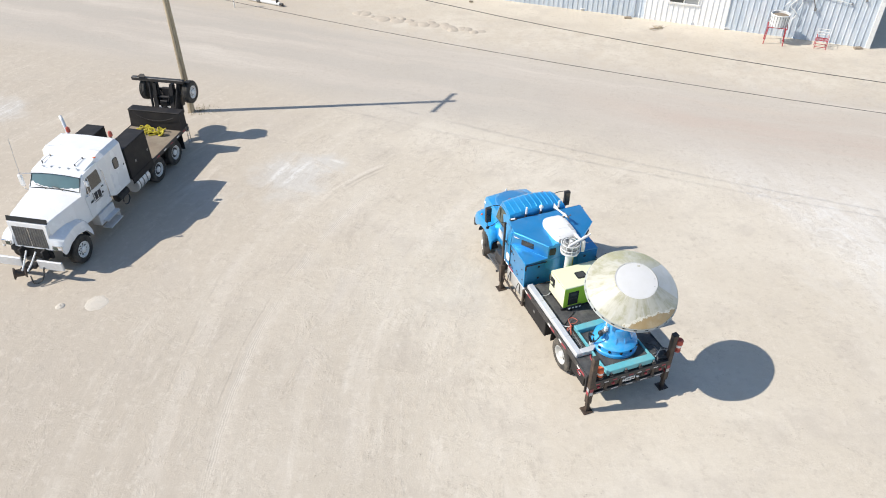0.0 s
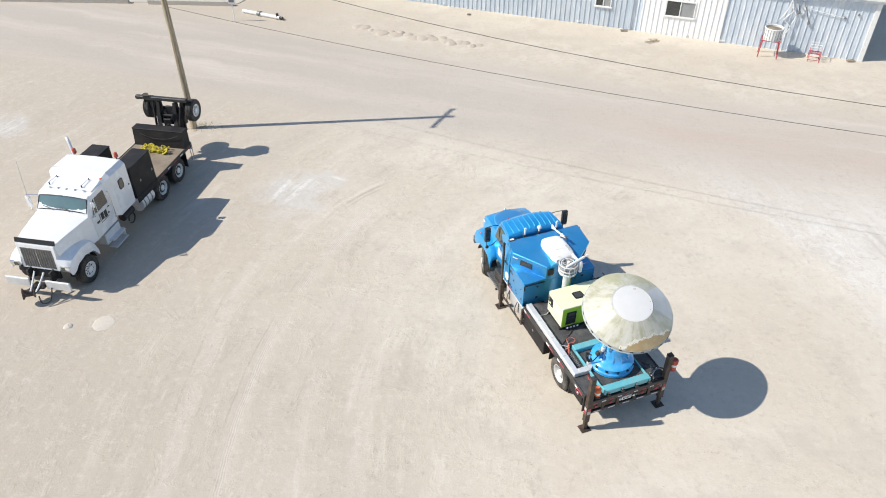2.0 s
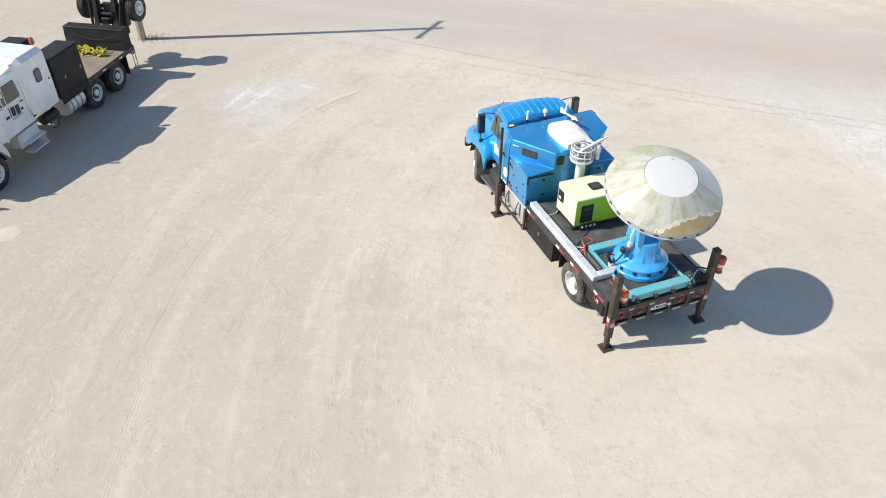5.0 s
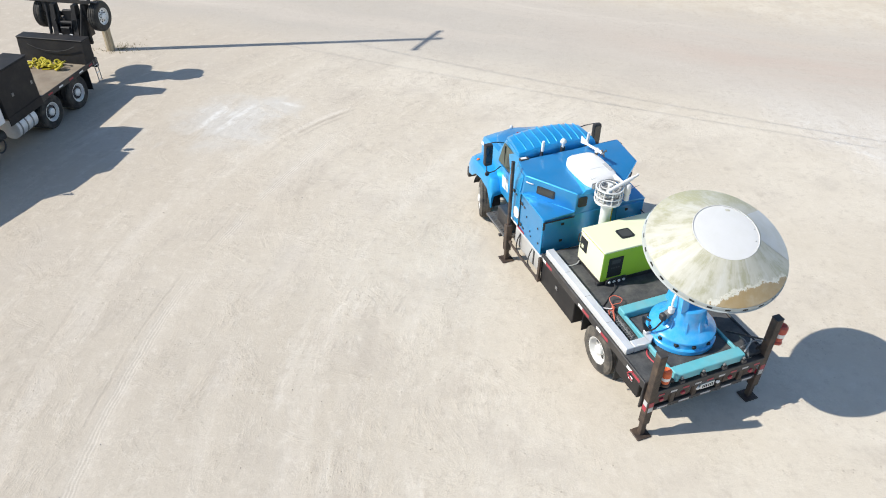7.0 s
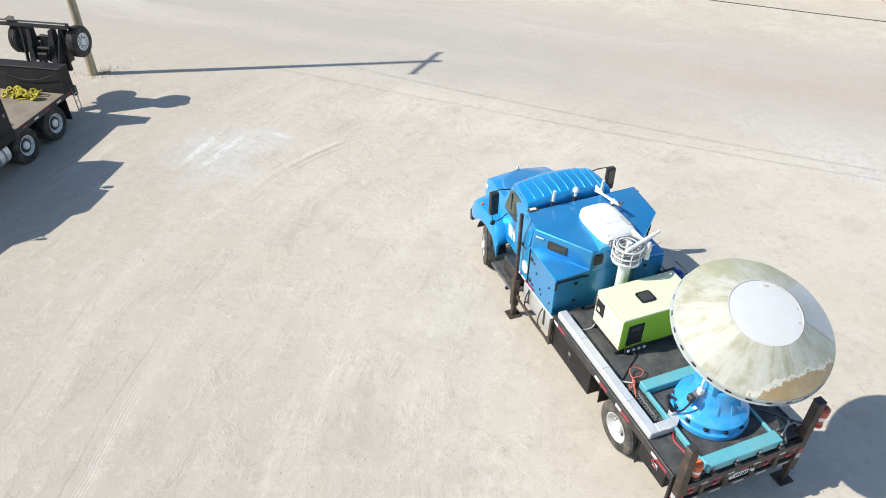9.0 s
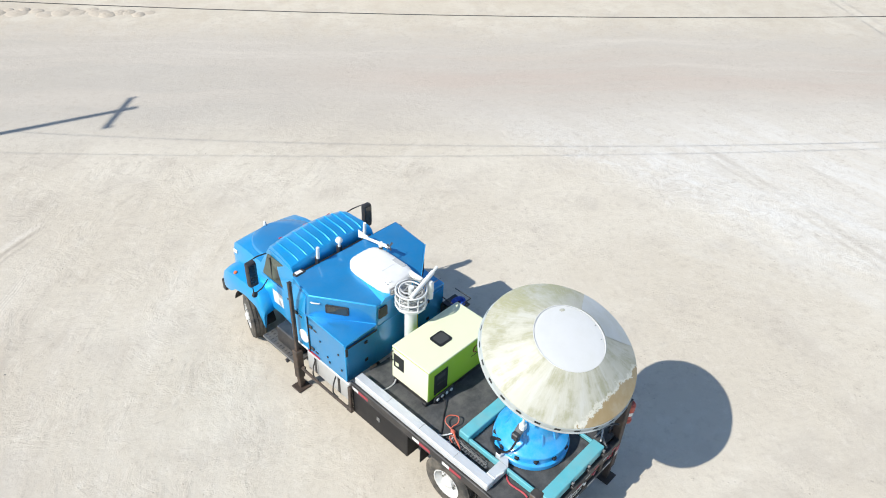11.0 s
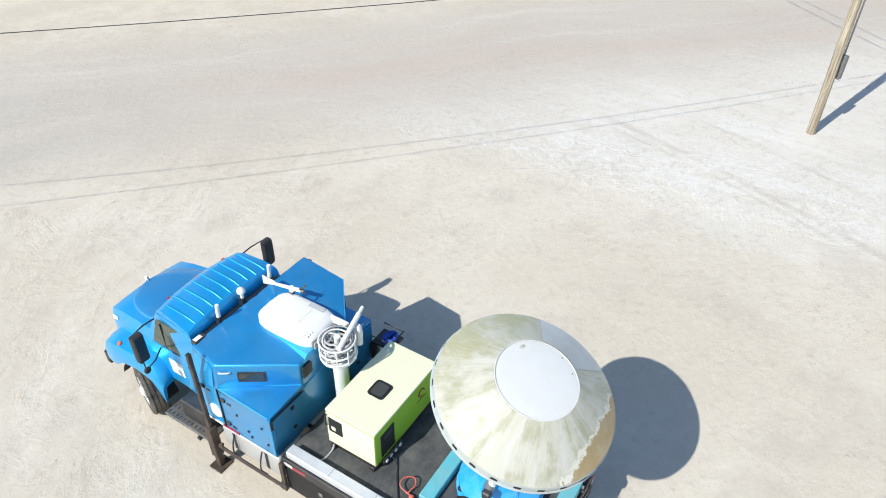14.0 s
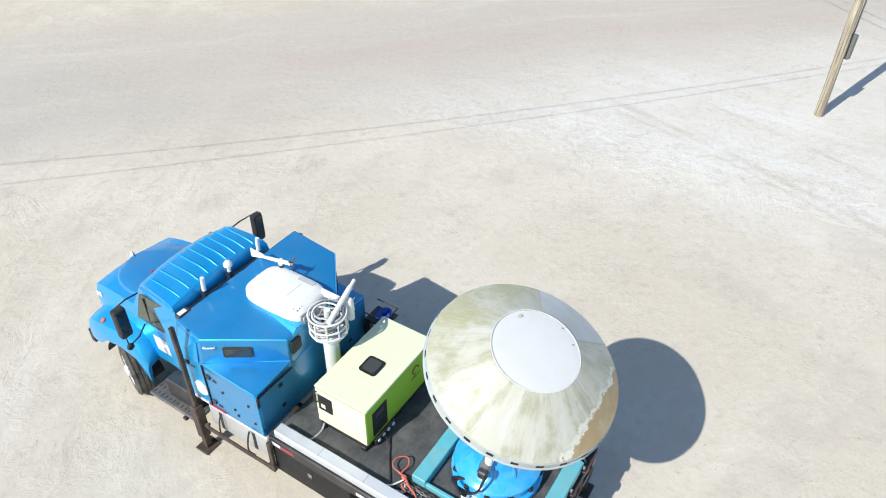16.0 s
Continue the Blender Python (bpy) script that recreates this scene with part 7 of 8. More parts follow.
    for s in (-1, 1):
        part("side_plate", plate([(s * 0.30, -8.62, 1.3), (s * 0.30, -8.62, 2.2), (s * 0.62, -8.9, 2.2), (s * 0.62, -8.75, 1.5)], 0.03), M_BLACKBOX, b)
        part("brace", cyl((s * 0.5, -8.4, 1.2), (s * 0.66, -8.9, 2.66), 0.05, seg=10), M_BLACKBOX, b)
        part("brace", cyl((s * 0.1, -8.5, 1.3), (s * 0.3, -8.9, 2.6), 0.035, seg=10), M_BLACKBOX, b)
        part("hanger", box(s * 0.72 - 0.06, s * 0.72 + 0.06, -9.1, -8.84, 2.2, 2.7, 0.01), M_BLACKBOX, b)
        part("white_tag", box(s * 0.2 - 0.05, s * 0.2 + 0.05, -8.56, -8.545, 1.62, 1.74, 0.004), M_WPLAST, b)
    for x0, x1, z0, z1 in ((-0.66, -0.30, 1.30, 2.30), (0.24, 0.58, 1.20, 2.10), (-0.24, 0.12, 1.95, 2.45)):
        part("bogie_plate", box(x0, x1, -8.96, -8.84, z0, z1, 0.02), M_BLACKBOX, b)
    for x in (-0.5, 0.44):
        part("spring_pack", box(x - 0.07, x + 0.07, -9.3, -8.97, 1.5, 2.06, 0.02), M_JACK, b)
    part("air_hose", tube([(-0.3, -8.6, 1.4), (-0.1, -8.5, 1.75), (0.2, -8.55, 1.6), (0.35, -8.7, 2.0)], 0.025, 6), M_BLKCABLE, b)
    part("valve_box", box(-0.16, 0.2, -8.85, -8.6, 1.62, 1.95, 0.03), M_BLACKBOX, b)
    part("brake_pot", lathe([(0.1, 0), (0.12, 0.06), (0.12, 0.2), (0.09, 0.26), (0, 0.27)], (-0.1, -9.2, 1.85), (0.3, 1, 0.2), 16), M_BLACKBOX, b, smooth=True)
    part("booster_beam", cyl((-0.85, -9.18, 2.2), (0.85, -9.18, 2.2), 0.075), M_BLACKBOX, b)
    for x in (-0.2, 0.2):
        part("air_spring", lathe([(0.11, 0), (0.14, 0.05), (0.11, 0.12), (0.14, 0.19), (0.11, 0.25)], (x, -9.0, 1.6), (0, 0, 1), 16), M_TYRE, b, smooth=True)
    for s in (-1, 1):
        wheel(b, s * 1.0, -9.18, 2.2, 0.49, 0.28, s, rim_mat=M_RIMW, tyre_mat=M_TYRE_DARK)
        part("wheel_guard", box(s * 1.0 - 0.16, s * 1.0 + 0.16, -9.1, -8.95, 2.69, 2.72, 0.005), M_BLACKBOX, b)
    part("top_plate", plate([(0.7, -8.78, 2.88), (1.1, -8.78, 2.88), (0.95, -8.9, 2.98), (0.8, -8.9, 2.98)], 0.04), M_BLACKBOX, b)
    return t


white_truck()


def straps():
    rng = random.Random(11)
    t = thing("yellow_strap_heap", (-0.05, -7.25, 1.172), "heap of yellow webbing tie-down straps on flatbed", "straps", WT)
    for i in range(26):
        cx, cy = rng.uniform(-0.62, 0.62), rng.uniform(-7.42, -6.98)
        r = rng.uniform(0.06, 0.12)
        tilt = rng.uniform(0, 6.28)
        pts = []
        for k in range(10):
            a = 2 * math.pi * k / 10
            pts.append((cx + r * math.cos(a), cy + r * 0.7 * math.sin(a), 1.20 + r * (0.7 + 0.6 * math.sin(a + tilt)) + rng.uniform(-0.01, 0.01)))
        part("strap_loop", tube(pts, rng.uniform(0.022, 0.034), 6, closed=True), M_YELLOW, t)
    for i in range(6):
        cx, cy = rng.uniform(-0.55, 0.45), rng.uniform(-7.4, -7.05)
        part("strap_tail", tube([(cx, cy, 1.28), (cx + rng.uniform(-0.1, 0.1), cy + 0.1, 1.2), (cx + rng.uniform(-0.2, 0.2), cy + 0.2, 1.195)], 0.022, 6), M_YELLOW, t)


straps()

# ---------- poles and wires ----------


def pole(x, y, height, r0, r1, label, lean=(0.0, 0.0)):
    t = thing("utility_pole", (x, y, 0), label, "utility pole")
    bm = bmesh.new()
    secs = []
    rng = random.Random(int(x * 10))
    for i in range(13):
        k = i / 12
        r = r0 + (r1 - r0) * k
        secs.append([(x + r * math.cos(2 * math.pi * j / 14) * (1 + 0.04 * rng.uniform(-1, 1)) + 0.02 * math.sin(k * 5) + lean[0] * k, y + lean[1] * k + r * math.sin(2 * math.pi * j / 14) * (1 + 0.04 * rng.uniform(-1, 1)), -0.4 + (height + 0.4) * k) for j in range(14)])
    part("shaft", loft(secs, bm), M_POLE if x < 0 else M_POLE2, t, "weathered round wooden shaft", smooth=50)
    return t


PU = Vector((0.9343, -0.3566, 0))      # along the line of poles
PN = Vector((0.3566, 0.9343, 0))
P1, P2 = Vector((-12.15, 31.15, 0)), Vector((21.15, 18.43, 0))
for P, hgt, lab in ((P1, 11.9, "tall tapered brown wooden utility pole with crossarm"), (P2, 11.6, "weathered split wooden utility pole with grey box")):
    t = pole(P.x, P.y, hgt, 0.135 if P is P2 else 0.16, 0.10, lab, (-0.24, 0.18) if P is P2 else (0.0, 0.0))
    ax = Vector((0.46, 0.888, 0)) if P is P1 else PN
    a, b = P - ax * 1.15 + Vector((0.1, -0.12, hgt - 0.62)), P + ax * 1.15 + Vector((0.1, -0.12, hgt - 0.62))
    c = loft([[a + Vector((0, 0, -0.06)) - PU * 0.05, a + Vector((0, 0, -0.06)) + PU * 0.05, a + Vector((0, 0, 0.06)) + PU * 0.05, a + Vector((0, 0, 0.06)) - PU * 0.05],
              [b + Vector((0, 0, -0.06)) - PU * 0.05, b + Vector((0, 0, -0.06)) + PU * 0.05, b + Vector((0, 0, 0.06)) + PU * 0.05, b + Vector((0, 0, 0.06)) - PU * 0.05]])
    arm = part("crossarm", c, M_POLE, t)
    for k in (0.03, 0.97):
        o = a.lerp(b, k)
        part("insulator", lathe([(0.02, 0), (0.05, 0.03), (0.04, 0.06), (0.055, 0.09), (0.03, 0.14), (0, 0.15)], o + Vector((0, 0, 0.06)), (0, 0, 1), 12), M_GREY, arm, smooth=True)
    if P is P2:
        o = P + Vector((0.15, -0.02, 2.15))
        bx = part("meter_box", box(o.x - 0.02, o.x + 0.14, o.y - 0.13, o.y + 0.13, 1.75, 2.45, 0.012), M_GREY, t, "grey metal meter box")
        part("conduit", cyl((P.x + 0.17, P.y - 0.04, 2.4), (P.x + 0.15, P.y - 0.04, 6.0), 0.025, seg=8), M_GREY, t)


def wire(a, b, sag, r, label, bow=0.0):
    a, b = Vector(a), Vector(b)
    pts = [a.lerp(b, k / 14) - (Vector((0, 0, sag)) + PN * bow) * 4 * (k / 14) * (1 - k / 14) for k in range(15)]
    t = thing("overhead_wire", a, label, "wire")
    part("strand", tube(pts, r, 5, smooth=False), M_WIRE, t)


s1 = P1 + PU * 0.12
s2 = P2 - PU * 0.12
wire(s1 + Vector((0, 0, 8.35)), s2 + Vector((0, 0, 6.25)), 0.72, 0.011, "dark sagging cable strung between two wooden poles", 0.4)
wire(s1 + Vector((0, 0, 5.95)), s2 + Vector((0, 0, 5.25)), 0.28, 0.0095, "thin dark cable strung between two wooden poles", 0.4)
for k in (0, 1):
    wire(P2 + Vector((0.1, 0.1, 7.3 + 0.7 * k)), P2 + Vector((16.0, 40.0, 7.6 + 0.7 * k)), 0.5, 0.014, "dark service cable leaving wooden pole")

# ---------- the metal shed ----------
SC = Vector((23.77, 39.25, 0))           # front corner
SU = Vector((-0.928, 0.372, 0)).normalized()
SN = Vector((0.372, 0.928, 0)).normalized()   # into the building
SHED = Matrix.Translation(SC) @ Matrix((SU, SN, Vector((0, 0, 1)))).transposed().to_4x4()
EAVE = 3.36


def ribbed(x0, x1, z0, z1, pitch, depth, y=0.0, holes=()):
    """A ribbed wall sheet along x with flat pans, raised ribs and openings cut through; thickness goes to +y."""
    bm = bmesh.new()
    cuts = sorted({z0, z1} | {h[2] for h in holes} | {h[3] for h in holes})
    xs = []
    n_ = max(1, round((x1 - x0) / pitch))
    for i in range(n_):
        a = x0 + (x1 - x0) * i / n_
        b = x0 + (x1 - x0) * (i + 1) / n_
        xs += [(a, 0.0), (a + (b - a) * 0.84, 0.0), (a + (b - a) * 0.86, -depth), (a + (b - a) * 0.97, -depth)]
    xs.append((x1, 0.0))
    for h in holes:
        xs += [(h[0], 0.0), (h[1], 0.0)]
    xs = sorted(set(xs))
    cols = [[bm.verts.new((x, y + d, z)) for z in cuts] for x, d in xs]
    for (xa, _), (xb, _), a, b in zip(xs, xs[1:], cols, cols[1:]):
        for k in range(len(cuts) - 1):
            zm, xm = (cuts[k] + cuts[k + 1]) / 2, (xa + xb) / 2
            if any(h[0] < xm < h[1] and h[2] < zm < h[3] for h in holes):
                continue
            bm.faces.new((a[k], b[k], b[k + 1], a[k + 1]))
    ext = bmesh.ops.extrude_face_region(bm, geom=list(bm.faces))
    vs = [v for v in ext["geom"] if isinstance(v, bmesh.types.BMVert)]
    bmesh.ops.translate(bm, vec=(0, 0.05, 0), verts=vs)
    return bm


def shed():
    t = thing("metal_shed", (0, 0, 0), "long low metal shed with silver-blue and white ribbed sheeting", "shed", SHED)
    w2 = (9.18, 10.82, 1.26, 2.12)
    w1 = (14.22, 15.12, 1.32, 2.10)
    part("wall_sheeting", ribbed(-0.30, 7.42, -0.1, EAVE, 0.32, 0.034), M_SHED_BLUE, t, "silver-blue ribbed wall sheeting")
    part("wall_sheeting", ribbed(7.42, 12.22, -0.1, EAVE, 0.31, 0.034, -0.03, (w2,)), M_SHED_WHITE, t, "white ribbed wall sheeting")
    part("wall_sheeting", ribbed(12.22, 12.80, -0.1, EAVE, 0.29, 0.034), M_SHED_BLUE, t, "silver-blue ribbed wall sheeting")
    part("wall_sheeting", ribbed(12.97, 31.4, -0.1, EAVE, 0.32, 0.034, 0.0, (w1,)), M_SHED_BLUE, t, "silver-blue ribbed wall sheeting")
    part("wall_sheeting", ribbed(31.75, 48.0, -0.1, EAVE, 0.305, 0.035, 0.2), M_SHED_WHITE, t, "white ribbed wall sheeting")
    part("corner_post", box(-0.55, -0.29, -0.08, 0.12, -0.1, EAVE, 0.01), M_WSTEEL, t, "white corner post")
    part("downpipe", box(12.80, 12.96, -0.12, 0.03, -0.05, EAVE, 0.01), M_SHED_BLUE, t, "grey downpipe")
    part("downpipe", box(31.45, 31.72, -0.1, 0.2, -0.05, EAVE, 0.01), M_GREY, t)
    part("trim_strip", box(7.38, 7.47, -0.075, -0.03, -0.05, EAVE, 0.006), M_WSTEEL, t)
    for i, (x0, x1, z0, z1) in enumerate((w2, w1)):
        y = -0.05
        fr = part("window", box(x0 - 0.06, x1 + 0.06, y - 0.03, y + 0.08, z1, z1 + 0.07, 0.006), M_WPLAST, t, "white framed sliding window")
        part("sill", box(x0 - 0.12, x1 + 0.12, y - 0.07, y + 0.08, z0 - 0.10, z0, 0.01), M_WPLAST, fr)
        for x in (x0 - 0.06, x1):
            part("jamb", box(x, x + 0.06, y - 0.03, y + 0.08, z0, z1, 0.006), M_WPLAST, fr)
        xm = (x0 + x1) / 2
        part("meeting_rail", box(xm - 0.03, xm + 0.03, y - 0.01, y + 0.06, z0, z1, 0.004), M_WPLAST, fr)
        part("pane", box(x0, xm - 0.03, y + 0.03, y + 0.045, z0, z1, 0.0), M_GREYGLASS, fr)
        part("pane", box(xm + 0.03, x1, y + 0.01, y + 0.025, z0, z1, 0.0), M_GLASS, fr)
    # end wall in the shade, back walls and floor slab
    part("end_wall", box(-0.48, -0.36, 0.14, 12.0, -0.1, EAVE + 0.6, 0.0), M_SHED_BLUE, t)
    part("back_wall", box(-0.35, 48.0, 11.9, 12.0, -0.1, EAVE, 0.0), M_SHED_BLUE, t)
    part("far_end_wall", box(47.9, 48.0, 0.3, 11.9, -0.1, EAVE + 0.6, 0.0), M_SHED_BLUE, t)
    part("fascia", box(-0.75, 48.2, -0.24, -0.16, EAVE - 0.02, EAVE + 0.22, 0.01), M_SHED_BLUE, t, "pale eave fascia")
    part("soffit", box(-0.7, 48.1, -0.16, 0.12, EAVE + 0.02, EAVE + 0.05, 0.0), M_WSTEEL, t)
    g = part("gutter", loft([[(x, y, z) for y, z in ((-0.36, EAVE + 0.14), (-0.36, EAVE + 0.26), (-0.34, EAVE + 0.26), (-0.34, EAVE + 0.16), (-0.245, EAVE + 0.16), (-0.245, EAVE + 0.14))] for x in (-0.8, 48.2)]), M_WSTEEL, t, "white eave gutter")
    bm = bmesh.new()
    for i in range(80):
        x = -0.85 + i * 0.61
        loft([[(x, -0.3, EAVE + 0.24), (x + 0.605, -0.3, EAVE + 0.24), (x + 0.605, -0.3, EAVE + 0.28), (x, -0.3, EAVE + 0.28)], [(x, 6.0, EAVE + 1.6), (x + 0.605, 6.0, EAVE + 1.6), (x + 0.605, 6.0, EAVE + 1.64), (x, 6.0, EAVE + 1.64)]], bm)
        loft([[(x + 0.56, -0.31, EAVE + 0.28), (x + 0.6, -0.31, EAVE + 0.28), (x + 0.6, -0.31, EAVE + 0.292), (x + 0.56, -0.31, EAVE + 0.292)], [(x + 0.56, 6.0, EAVE + 1.64), (x + 0.6, 6.0, EAVE + 1.64), (x + 0.6, 6.0, EAVE + 1.652), (x + 0.56, 6.0, EAVE + 1.652)]], bm)
    part("roof_sheeting", bm, M_SHED_ROOF, t, "white standing-seam roof sheets", kind="stuff")
    part("rear_roof", plate([(48.3, 6.0, EAVE + 1.62), (-0.85, 6.0, EAVE + 1.62), (-0.85, 12.3, EAVE + 0.2), (48.3, 12.3, EAVE + 0.2)], 0.05), M_SHED_ROOF, t)
    # brackets, a wall rail and small lamps under the eave
    part("wall_rail", cyl((1.1, -0.1, 2.35), (3.0, -0.1, 2.62), 0.018, seg=6), M_WSTEEL, t)
    for x, z in ((1.1, 2.35), (0.45, 2.6)):
        part("rail_bracket", box(x - 0.04, x + 0.04, -0.14, -0.02, z - 0.06, z + 0.06, 0.01), M_GREY, t)
    for x0, z0, x1, z1 in ((3.45, 2.95, 2.85, 1.85), (3.72, 2.9, 3.5, 2.4)):
        part("wall_bracket", tube([(x0, -0.06, z0), ((x0 + x1) / 2, -0.3, (z0 + z1) / 2 + 0.2), (x1, -0.12, z1)], 0.03, 6), M_GREY, t)
        part("bracket_head", box(x1 - 0.07, x1 + 0.07, -0.2, -0.06, z1 - 0.1, z1 + 0.06, 0.02), M_GREY, t)
    for pts in (((4.0, 3.0), (3.8, 2.4), (4.15, 1.9), (3.75, 1.5), (3.9, 1.1)), ((4.0, 3.0), (4.15, 2.3), (4.45, 1.8)), ((3.9, 2.6), (3.6, 2.2), (3.7, 1.7))):
        part("hanging_tarp_rope", tube([(x, -0.1 - 0.03 * i, z) for i, (x, z) in enumerate(pts)], 0.03, 6), M_WSTEEL, t)


M_GREYGLASS = mat("pale_window_glass", (0.30, 0.31, 0.31), 0.1, 0.0, 0.15, 3.0, 0.0, 40, 0.4)
shed()


def drum_stand():
    t = thing("wire_basket_stand", (4.65, -1.2, 0), "round mesh basket drum on a red steel stand", "stand", SHED)
    x0, x1, y0, y1 = 4.08, 5.12, -1.55, -0.75
    for x in (x0, x1):
        for y in (y0, y1):
            part("leg", cyl((x, y, 0), (x + (0.06 if x < 4.6 else -0.06), y, 1.02), 0.026, seg=8), M_REDPAINT, t)
    for z in (1.0,):
        for a, b in (((x0, y0), (x1, y0)), ((x1, y0), (x1, y1)), ((x1, y1), (x0, y1)), ((x0, y1), (x0, y0))):
            part("frame_bar", cyl((*a, z), (*b, z), 0.026, seg=8), M_REDPAINT, t)
    cx, cy = 4.6, -1.15
    d = part("drum", lathe([(0.46, 1.03), (0.48, 1.03), (0.50, 1.68), (0.48, 1.68), (0.46, 1.05), (0, 1.05)], (cx, cy, 0), seg=28), M_WSTEEL, t, "pale grey ribbed drum", smooth=30)
    part("rim", tube([(cx + 0.5 * math.cos(a * math.pi / 8), cy + 0.5 * math.sin(a * math.pi / 8), 1.68) for a in range(16)], 0.035, 6, closed=True), M_WSTEEL, d)
    for i in range(20):
        a = 2 * math.pi * i / 20
        part("rib", cyl((cx + 0.485 * math.cos(a), cy + 0.485 * math.sin(a), 1.04), (cx + 0.505 * math.cos(a), cy + 0.505 * math.sin(a), 1.66), 0.012, seg=5), M_GREY, d)
    part("filling", lathe([(0.46, 1.60), (0.3, 1.63), (0, 1.66)], (cx, cy, 0), seg=20), M_RUST, d)


drum_stand()


def chair():
    t = thing("red_metal_chair", (2.1, -0.9, 0), "red tubular metal frame chair beside shed wall", "chair", SHED)
    for x in (1.8, 2.4):
        part("leg", cyl((x, -1.2, 0), (x, -1.15, 0.5), 0.02, seg=6), M_REDPAINT, t)
        part("leg", cyl((x, -0.65, 0), (x, -0.7, 0.5), 0.02, seg=6), M_REDPAINT, t)
        part("arm", tube([(x, -1.15, 0.5), (x, -1.1, 0.68), (x, -0.7, 0.68)], 0.018, 6), M_REDPAINT, t)
        part("back_post", cyl((x, -0.7, 0.45), (x, -0.55, 0.98), 0.018, seg=6), M_WSTEEL, t)
    for y in (-1.15, -0.7):
        part("seat_rail", cyl((1.8, y, 0.48), (2.4, y, 0.48), 0.02, seg=6), M_REDPAINT, t)
    for k in range(4):
        y = -1.08 + 0.12 * k
        part("seat_slat", box(1.82, 2.38, y - 0.018, y + 0.018, 0.49, 0.505, 0.005), M_REDPAINT, t)
    for z in (0.66, 0.80, 0.94):
        part("back_slat", cyl((1.8, -0.7 + 0.28 * (z - 0.45), z), (2.4, -0.7 + 0.28 * (z - 0.45), z), 0.022, seg=6), M_WSTEEL, t)
    for y in (-1.18, -0.68):
        part("foot_rail", cyl((1.8, y, 0.12), (2.4, y, 0.12), 0.016, seg=6), M_REDPAINT, t)


chair()

# ---------- small things on the far verge ----------


def sign_post():
    t = thing("sign_post", (-13.5, 45.7, 0), "thin white post with small dark sign panel", "sign")
    part("post", cyl((-13.5, 45.7, -0.05), (-13.5, 45.75, 1.7), 0.03, seg=8), M_WPLAST, t)
    part("panel", box(-13.72, -13.28, 45.68, 45.71, 1.15, 1.75, 0.01), M_WPLAST, t)
    part("dark_face", box(-13.67, -13.33, 45.672, 45.678, 1.25, 1.70, 0.0), M_GREY, t)


sign_post()


def pipe():
    t = thing("lying_pipe", (-12.0, 46.7, 0), "pale pipe length lying on verge with dark clamp", "pipe")
    part("tube", cyl((-13.3, 47.35, 0.13), (-10.6, 46.0, 0.13), 0.12, seg=18), M_WSTEEL, t, smooth=True)
    part("clamp", lathe([(0.13, -0.12), (0.17, -0.12), (0.17, 0.12), (0.13, 0.12)], (-12.1, 46.75, 0.15), (0.894, -0.447, 0), 18), M_GREY, t)
    part("valve", box(-10.85, -10.7, 46.0, 46.15, 0.0, 0.4, 0.02), M_BLACK, t)
    part("dark_cap", cyl((-10.62, 46.01, 0.13), (-10.4, 45.9, 0.13), 0.09, seg=14), M_BLACK, t)


pipe()

# paved apron and low kerb by the road's far side
bm = loft([[(-60.0, 51.8, 0.0), (-14.1, 48.95, 0.0), (-12.2, 53.4, 0.0), (-10.4, 62.0, 0.0), (-60.0, 70.0, 0.0)], [(-60.0, 51.8, 0.05), (-14.1, 48.95, 0.05), (-12.2, 53.4, 0.05), (-10.4, 62.0, 0.05), (-60.0, 70.0, 0.05)]])
me = bpy.data.meshes.new("pavement")
bmesh.ops.recalc_face_normals(bm, faces=bm.faces)
bm.to_mesh(me)
bm.free()
me.materials.append(M_CONC)
tagged(new("pavement", me), "pale concrete apron slab beside dirt road", "pavement", kind="structure")
for i, (a, b) in enumerate((((-33.0, 50.05), (-21.6, 49.35)), ((-20.2, 49.2), (-14.3, 48.8)))):
    a, b = Vector((*a, 0)), Vector((*b, 0))
    n_ = (b - a).normalized().cross(Vector((0, 0, 1)))
    bm = loft([[a, b, b + n_ * 0.25, a + n_ * 0.25], [a + Vector((0, 0, 0.3)), b + Vector((0, 0, 0.3)), b + n_ * 0.25 + Vector((0, 0, 0.3)), a + n_ * 0.25 + Vector((0, 0, 0.3))]])
    bmesh.ops.recalc_face_normals(bm, faces=bm.faces)
    me = bpy.data.meshes.new("kerb")
    bm.to_mesh(me)
    bm.free()
    me.materials.append(M_CONC)
    tagged(new("kerb", me), "low pale concrete kerb along road edge", "kerb", kind="structure")


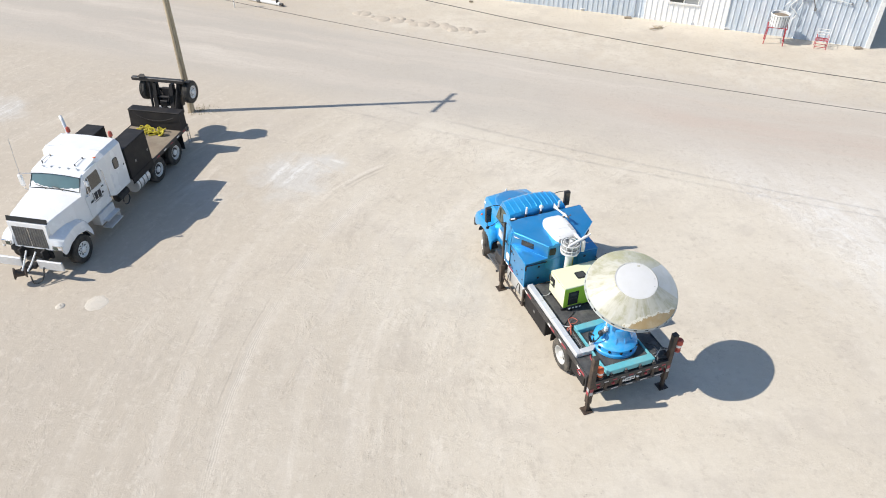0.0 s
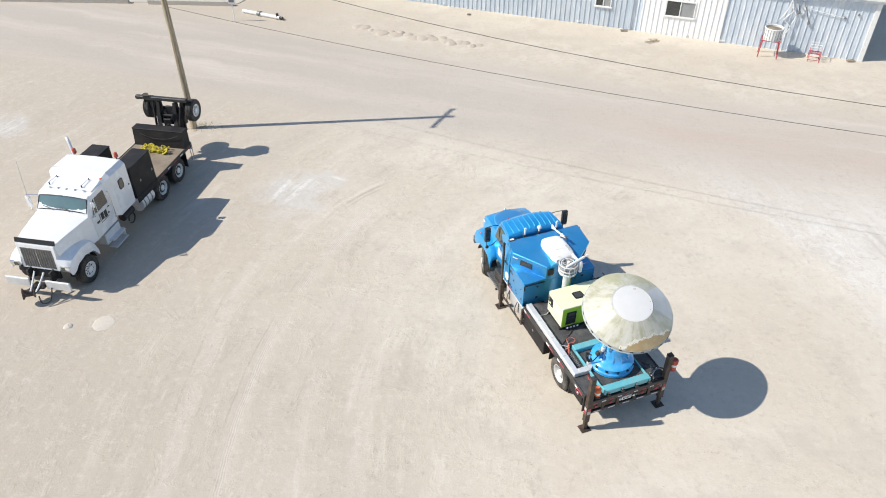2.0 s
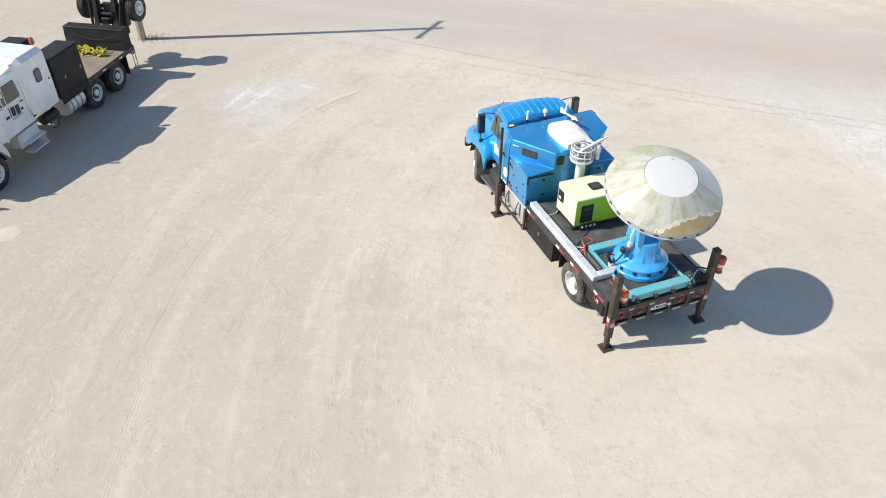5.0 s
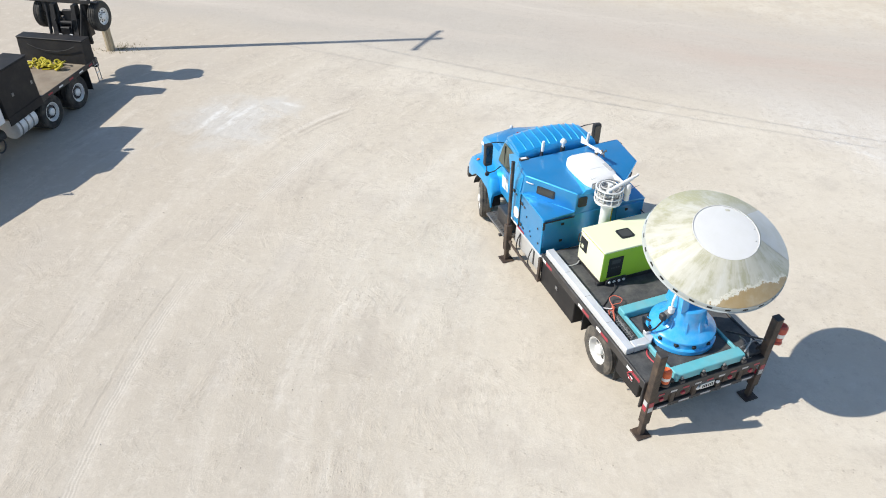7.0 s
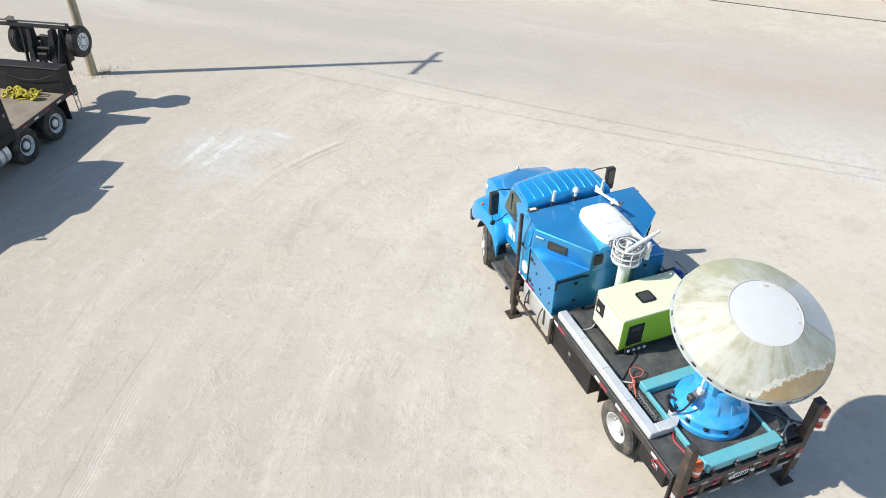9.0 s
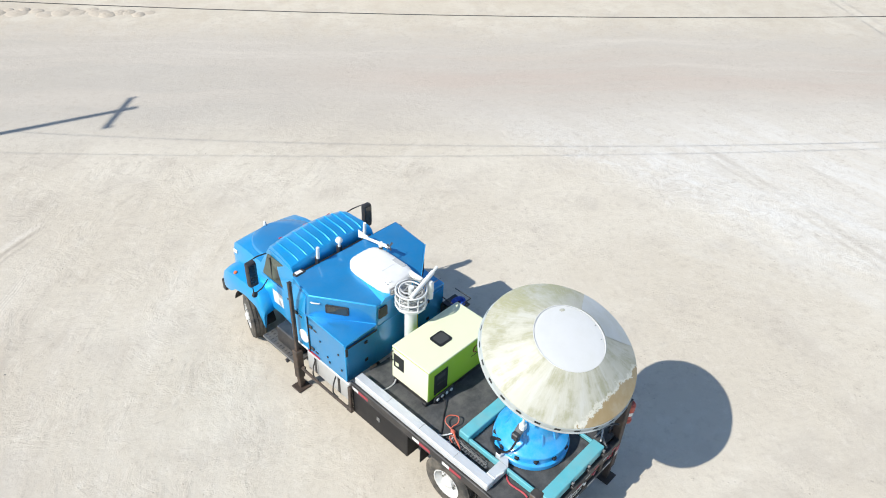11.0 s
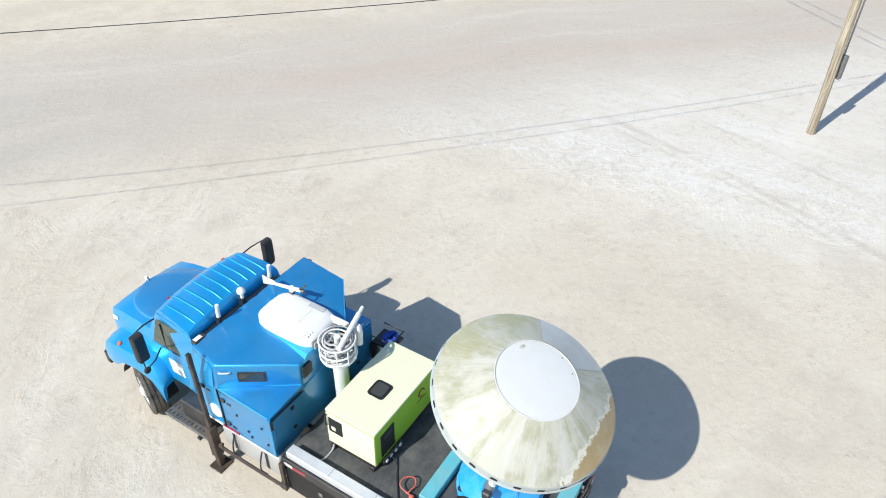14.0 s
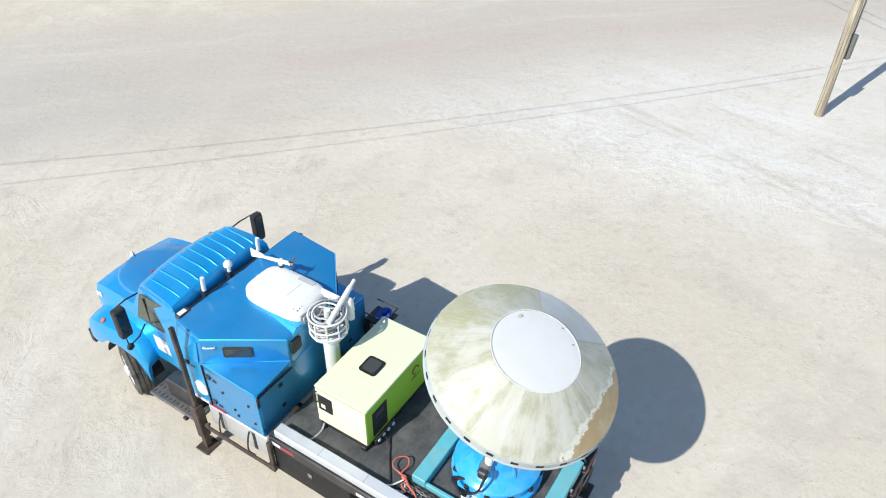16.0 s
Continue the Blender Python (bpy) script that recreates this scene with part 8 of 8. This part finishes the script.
def heap(name, label, cat, spots, col_mat, seed, grp=""):
    rng = random.Random(seed)
    for x, y, r, h in spots:
        bm = bmesh.new()
        n_, m_ = 18, 6
        rings = [[bm.verts.new((x + r * k / m_ * math.cos(2 * math.pi * j / n_) * (1 + 0.22 * noise.noise((j * 0.7, seed, x))), y + r * k / m_ * math.sin(2 * math.pi * j / n_) * (1 + 0.22 * noise.noise((j * 0.7, seed, y))),
                               h * (1 - (k / m_) ** 2) * (1 + 0.5 * noise.noise((j * 0.9, k * 1.3, x + y))) - (0.02 if k == m_ else 0))) for j in range(n_)] for k in range(1, m_ + 1)]
        top = bm.verts.new((x, y, h))
        for j in range(n_):
            bm.faces.new((top, rings[0][j], rings[0][(j + 1) % n_]))
        for a, b in zip(rings, rings[1:]):
            for j in range(n_):
                bm.faces.new((a[j], b[j], b[(j + 1) % n_], a[(j + 1) % n_]))
        bmesh.ops.translate(bm, vec=(-x, -y, 0), verts=bm.verts)
        bmesh.ops.recalc_face_normals(bm, faces=bm.faces)
        me = bpy.data.meshes.new(name)
        bm.to_mesh(me)
        bm.free()
        me.materials.append(col_mat)
        for p in me.polygons:
            p.use_smooth = True
        ob = new(name, me)
        ob.location = (x, y, 0)
        tagged(ob, label, cat, grp)


M_SPILL = mat("chalk_spill", (0.58, 0.53, 0.455), 0.95, 0.0, 0.2, 5.0, 0.4, 25, 0.0, (0.5, 0.43, 0.35), 0.5, 3)
M_BERM = mat("graded_dirt", (0.52, 0.45, 0.365), 0.95, 0.0, 0.2, 3.0, 0.5, 15, 0.0, (0.42, 0.35, 0.27), 0.5, 2)
heap("chalk_pile", "small pale chalky spill lying on the dirt", "dirt pile", ((-11.4, 17.4, 0.42, 0.025), (-12.55, 17.25, 0.17, 0.05)), M_SPILL, 5, "chalk spills")
# low ridges left by the grader along the verge
rng = random.Random(21)
spots = []
for i in range(20):
    k = i / 19
    spots.append((-5.3 + 7.6 * k + rng.uniform(-0.15, 0.15), 44.6 - 3.1 * k + rng.uniform(-0.35, 0.35), rng.uniform(0.22, 0.5), rng.uniform(0.03, 0.09)))
heap("dirt_clod_ridge", "low lumpy ridge of graded pale dirt", "dirt pile", spots, M_BERM, 8, "grader ridges on the verge")

# small stones scattered over the yard
rng = random.Random(3)
verts, faces = [], []
for i in range(220):
    x, y = rng.uniform(-18, 24), rng.uniform(5, 42)
    if rng.random() < 0.5:
        x, y = rng.gauss(-2, 6), rng.gauss(14, 6)
    r = rng.uniform(0.010, 0.022) * (1.6 if rng.random() < 0.06 else 1)
    b0 = len(verts)
    a0 = rng.uniform(0, 6.28)
    for k in range(5):
        a = a0 + k * 1.2566
        verts.append((x + r * math.cos(a) * rng.uniform(0.7, 1.2), y + r * math.sin(a) * rng.uniform(0.7, 1.2), 0.0))
    verts.append((x + rng.uniform(-0.3, 0.3) * r, y, r * rng.uniform(0.5, 0.9)))
    for k in range(5):
        faces.append((b0 + k, b0 + (k + 1) % 5, b0 + 5))
me = bpy.data.meshes.new("stones")
me.from_pydata(verts, [], faces)
M_STONE = mat("small_stone", (0.46, 0.40, 0.33), 0.9, 0.0, 0.35, 2.0)
me.materials.append(M_STONE)
tagged(new("stones", me), "small loose stones scattered over pale dirt", "stones", kind="stuff")

# dry tufts and debris at the foot of the far pole
def weeds():
    rng = random.Random(9)
    bm = bmesh.new()
    for i in range(120):
        a, r = rng.uniform(0, 6.28), abs(rng.gauss(0.25, 0.28))
        x, y = P1.x + 0.35 + r * math.cos(a) * 1.5, P1.y + 0.1 + r * math.sin(a)
        h, l = rng.uniform(0.04, 0.16), rng.uniform(-0.1, 0.1)
        w = 0.012
        v = [bm.verts.new(p) for p in ((x - w, y, 0), (x + w, y, 0), (x + l, y + l * 0.5, h))]
        bm.faces.new(v)
    me = bpy.data.meshes.new("dry_weeds")
    bm.to_mesh(me)
    bm.free()
    me.materials.append(mat("dry_weed", (0.22, 0.19, 0.10), 0.9, 0.0, 0.3, 5.0))
    tagged(new("dry_weeds", me), "sparse dry weeds round the foot of a pole", "weeds", kind="stuff")


weeds()

# litter along the foot of the shed wall
rng = random.Random(31)
for i, (x, y, sc, m_) in enumerate(((0.4, 48.8, 0.3, 0), (9.0, 45.3, 0.28, 0), (17.1, 42.0, 0.25, 0), (15.2, 42.7, 0.16, 0), (1.8, 46.8, 0.14, 1), (11.5, 43.8, 0.26, 1), (23.6, 39.0, 0.25, 1))):
    t = thing("litter_block", (x, y, 0), "pale concrete foot block beside shed wall" if m_ == 0 else "small brown scrap lying beside shed wall", "debris", group="litter along the shed")
    bm = box(x - sc, x + sc * 0.8, y - sc * 0.5, y + sc * 0.5, -0.02, 0.18 if m_ == 0 else 0.10, 0.03)
    for v in bm.verts:
        v.co += Vector((rng.uniform(-1, 1), rng.uniform(-1, 1), 0)) * sc * 0.18
    part("block", bm, M_WSTEEL if m_ == 0 else M_RUST, t)


def brush():
    t = thing("brush_heap", (12.9, 42.0, 0), "small heap of dry brown sticks on dirt", "brush heap")
    rng = random.Random(8)
    for i in range(16):
        x, y, a = 12.9 + rng.gauss(0, 0.2), 42.0 + rng.gauss(0, 0.1), rng.uniform(-0.6, 0.4)
        ln = rng.uniform(0.15, 0.36)
        part("stick", cyl((x - ln * math.cos(a), y - ln * math.sin(a), 0.02), (x + ln * math.cos(a), y + ln * math.sin(a), rng.uniform(0.04, 0.2)), 0.018, 0.01, seg=5), M_POLE, t)


brush()
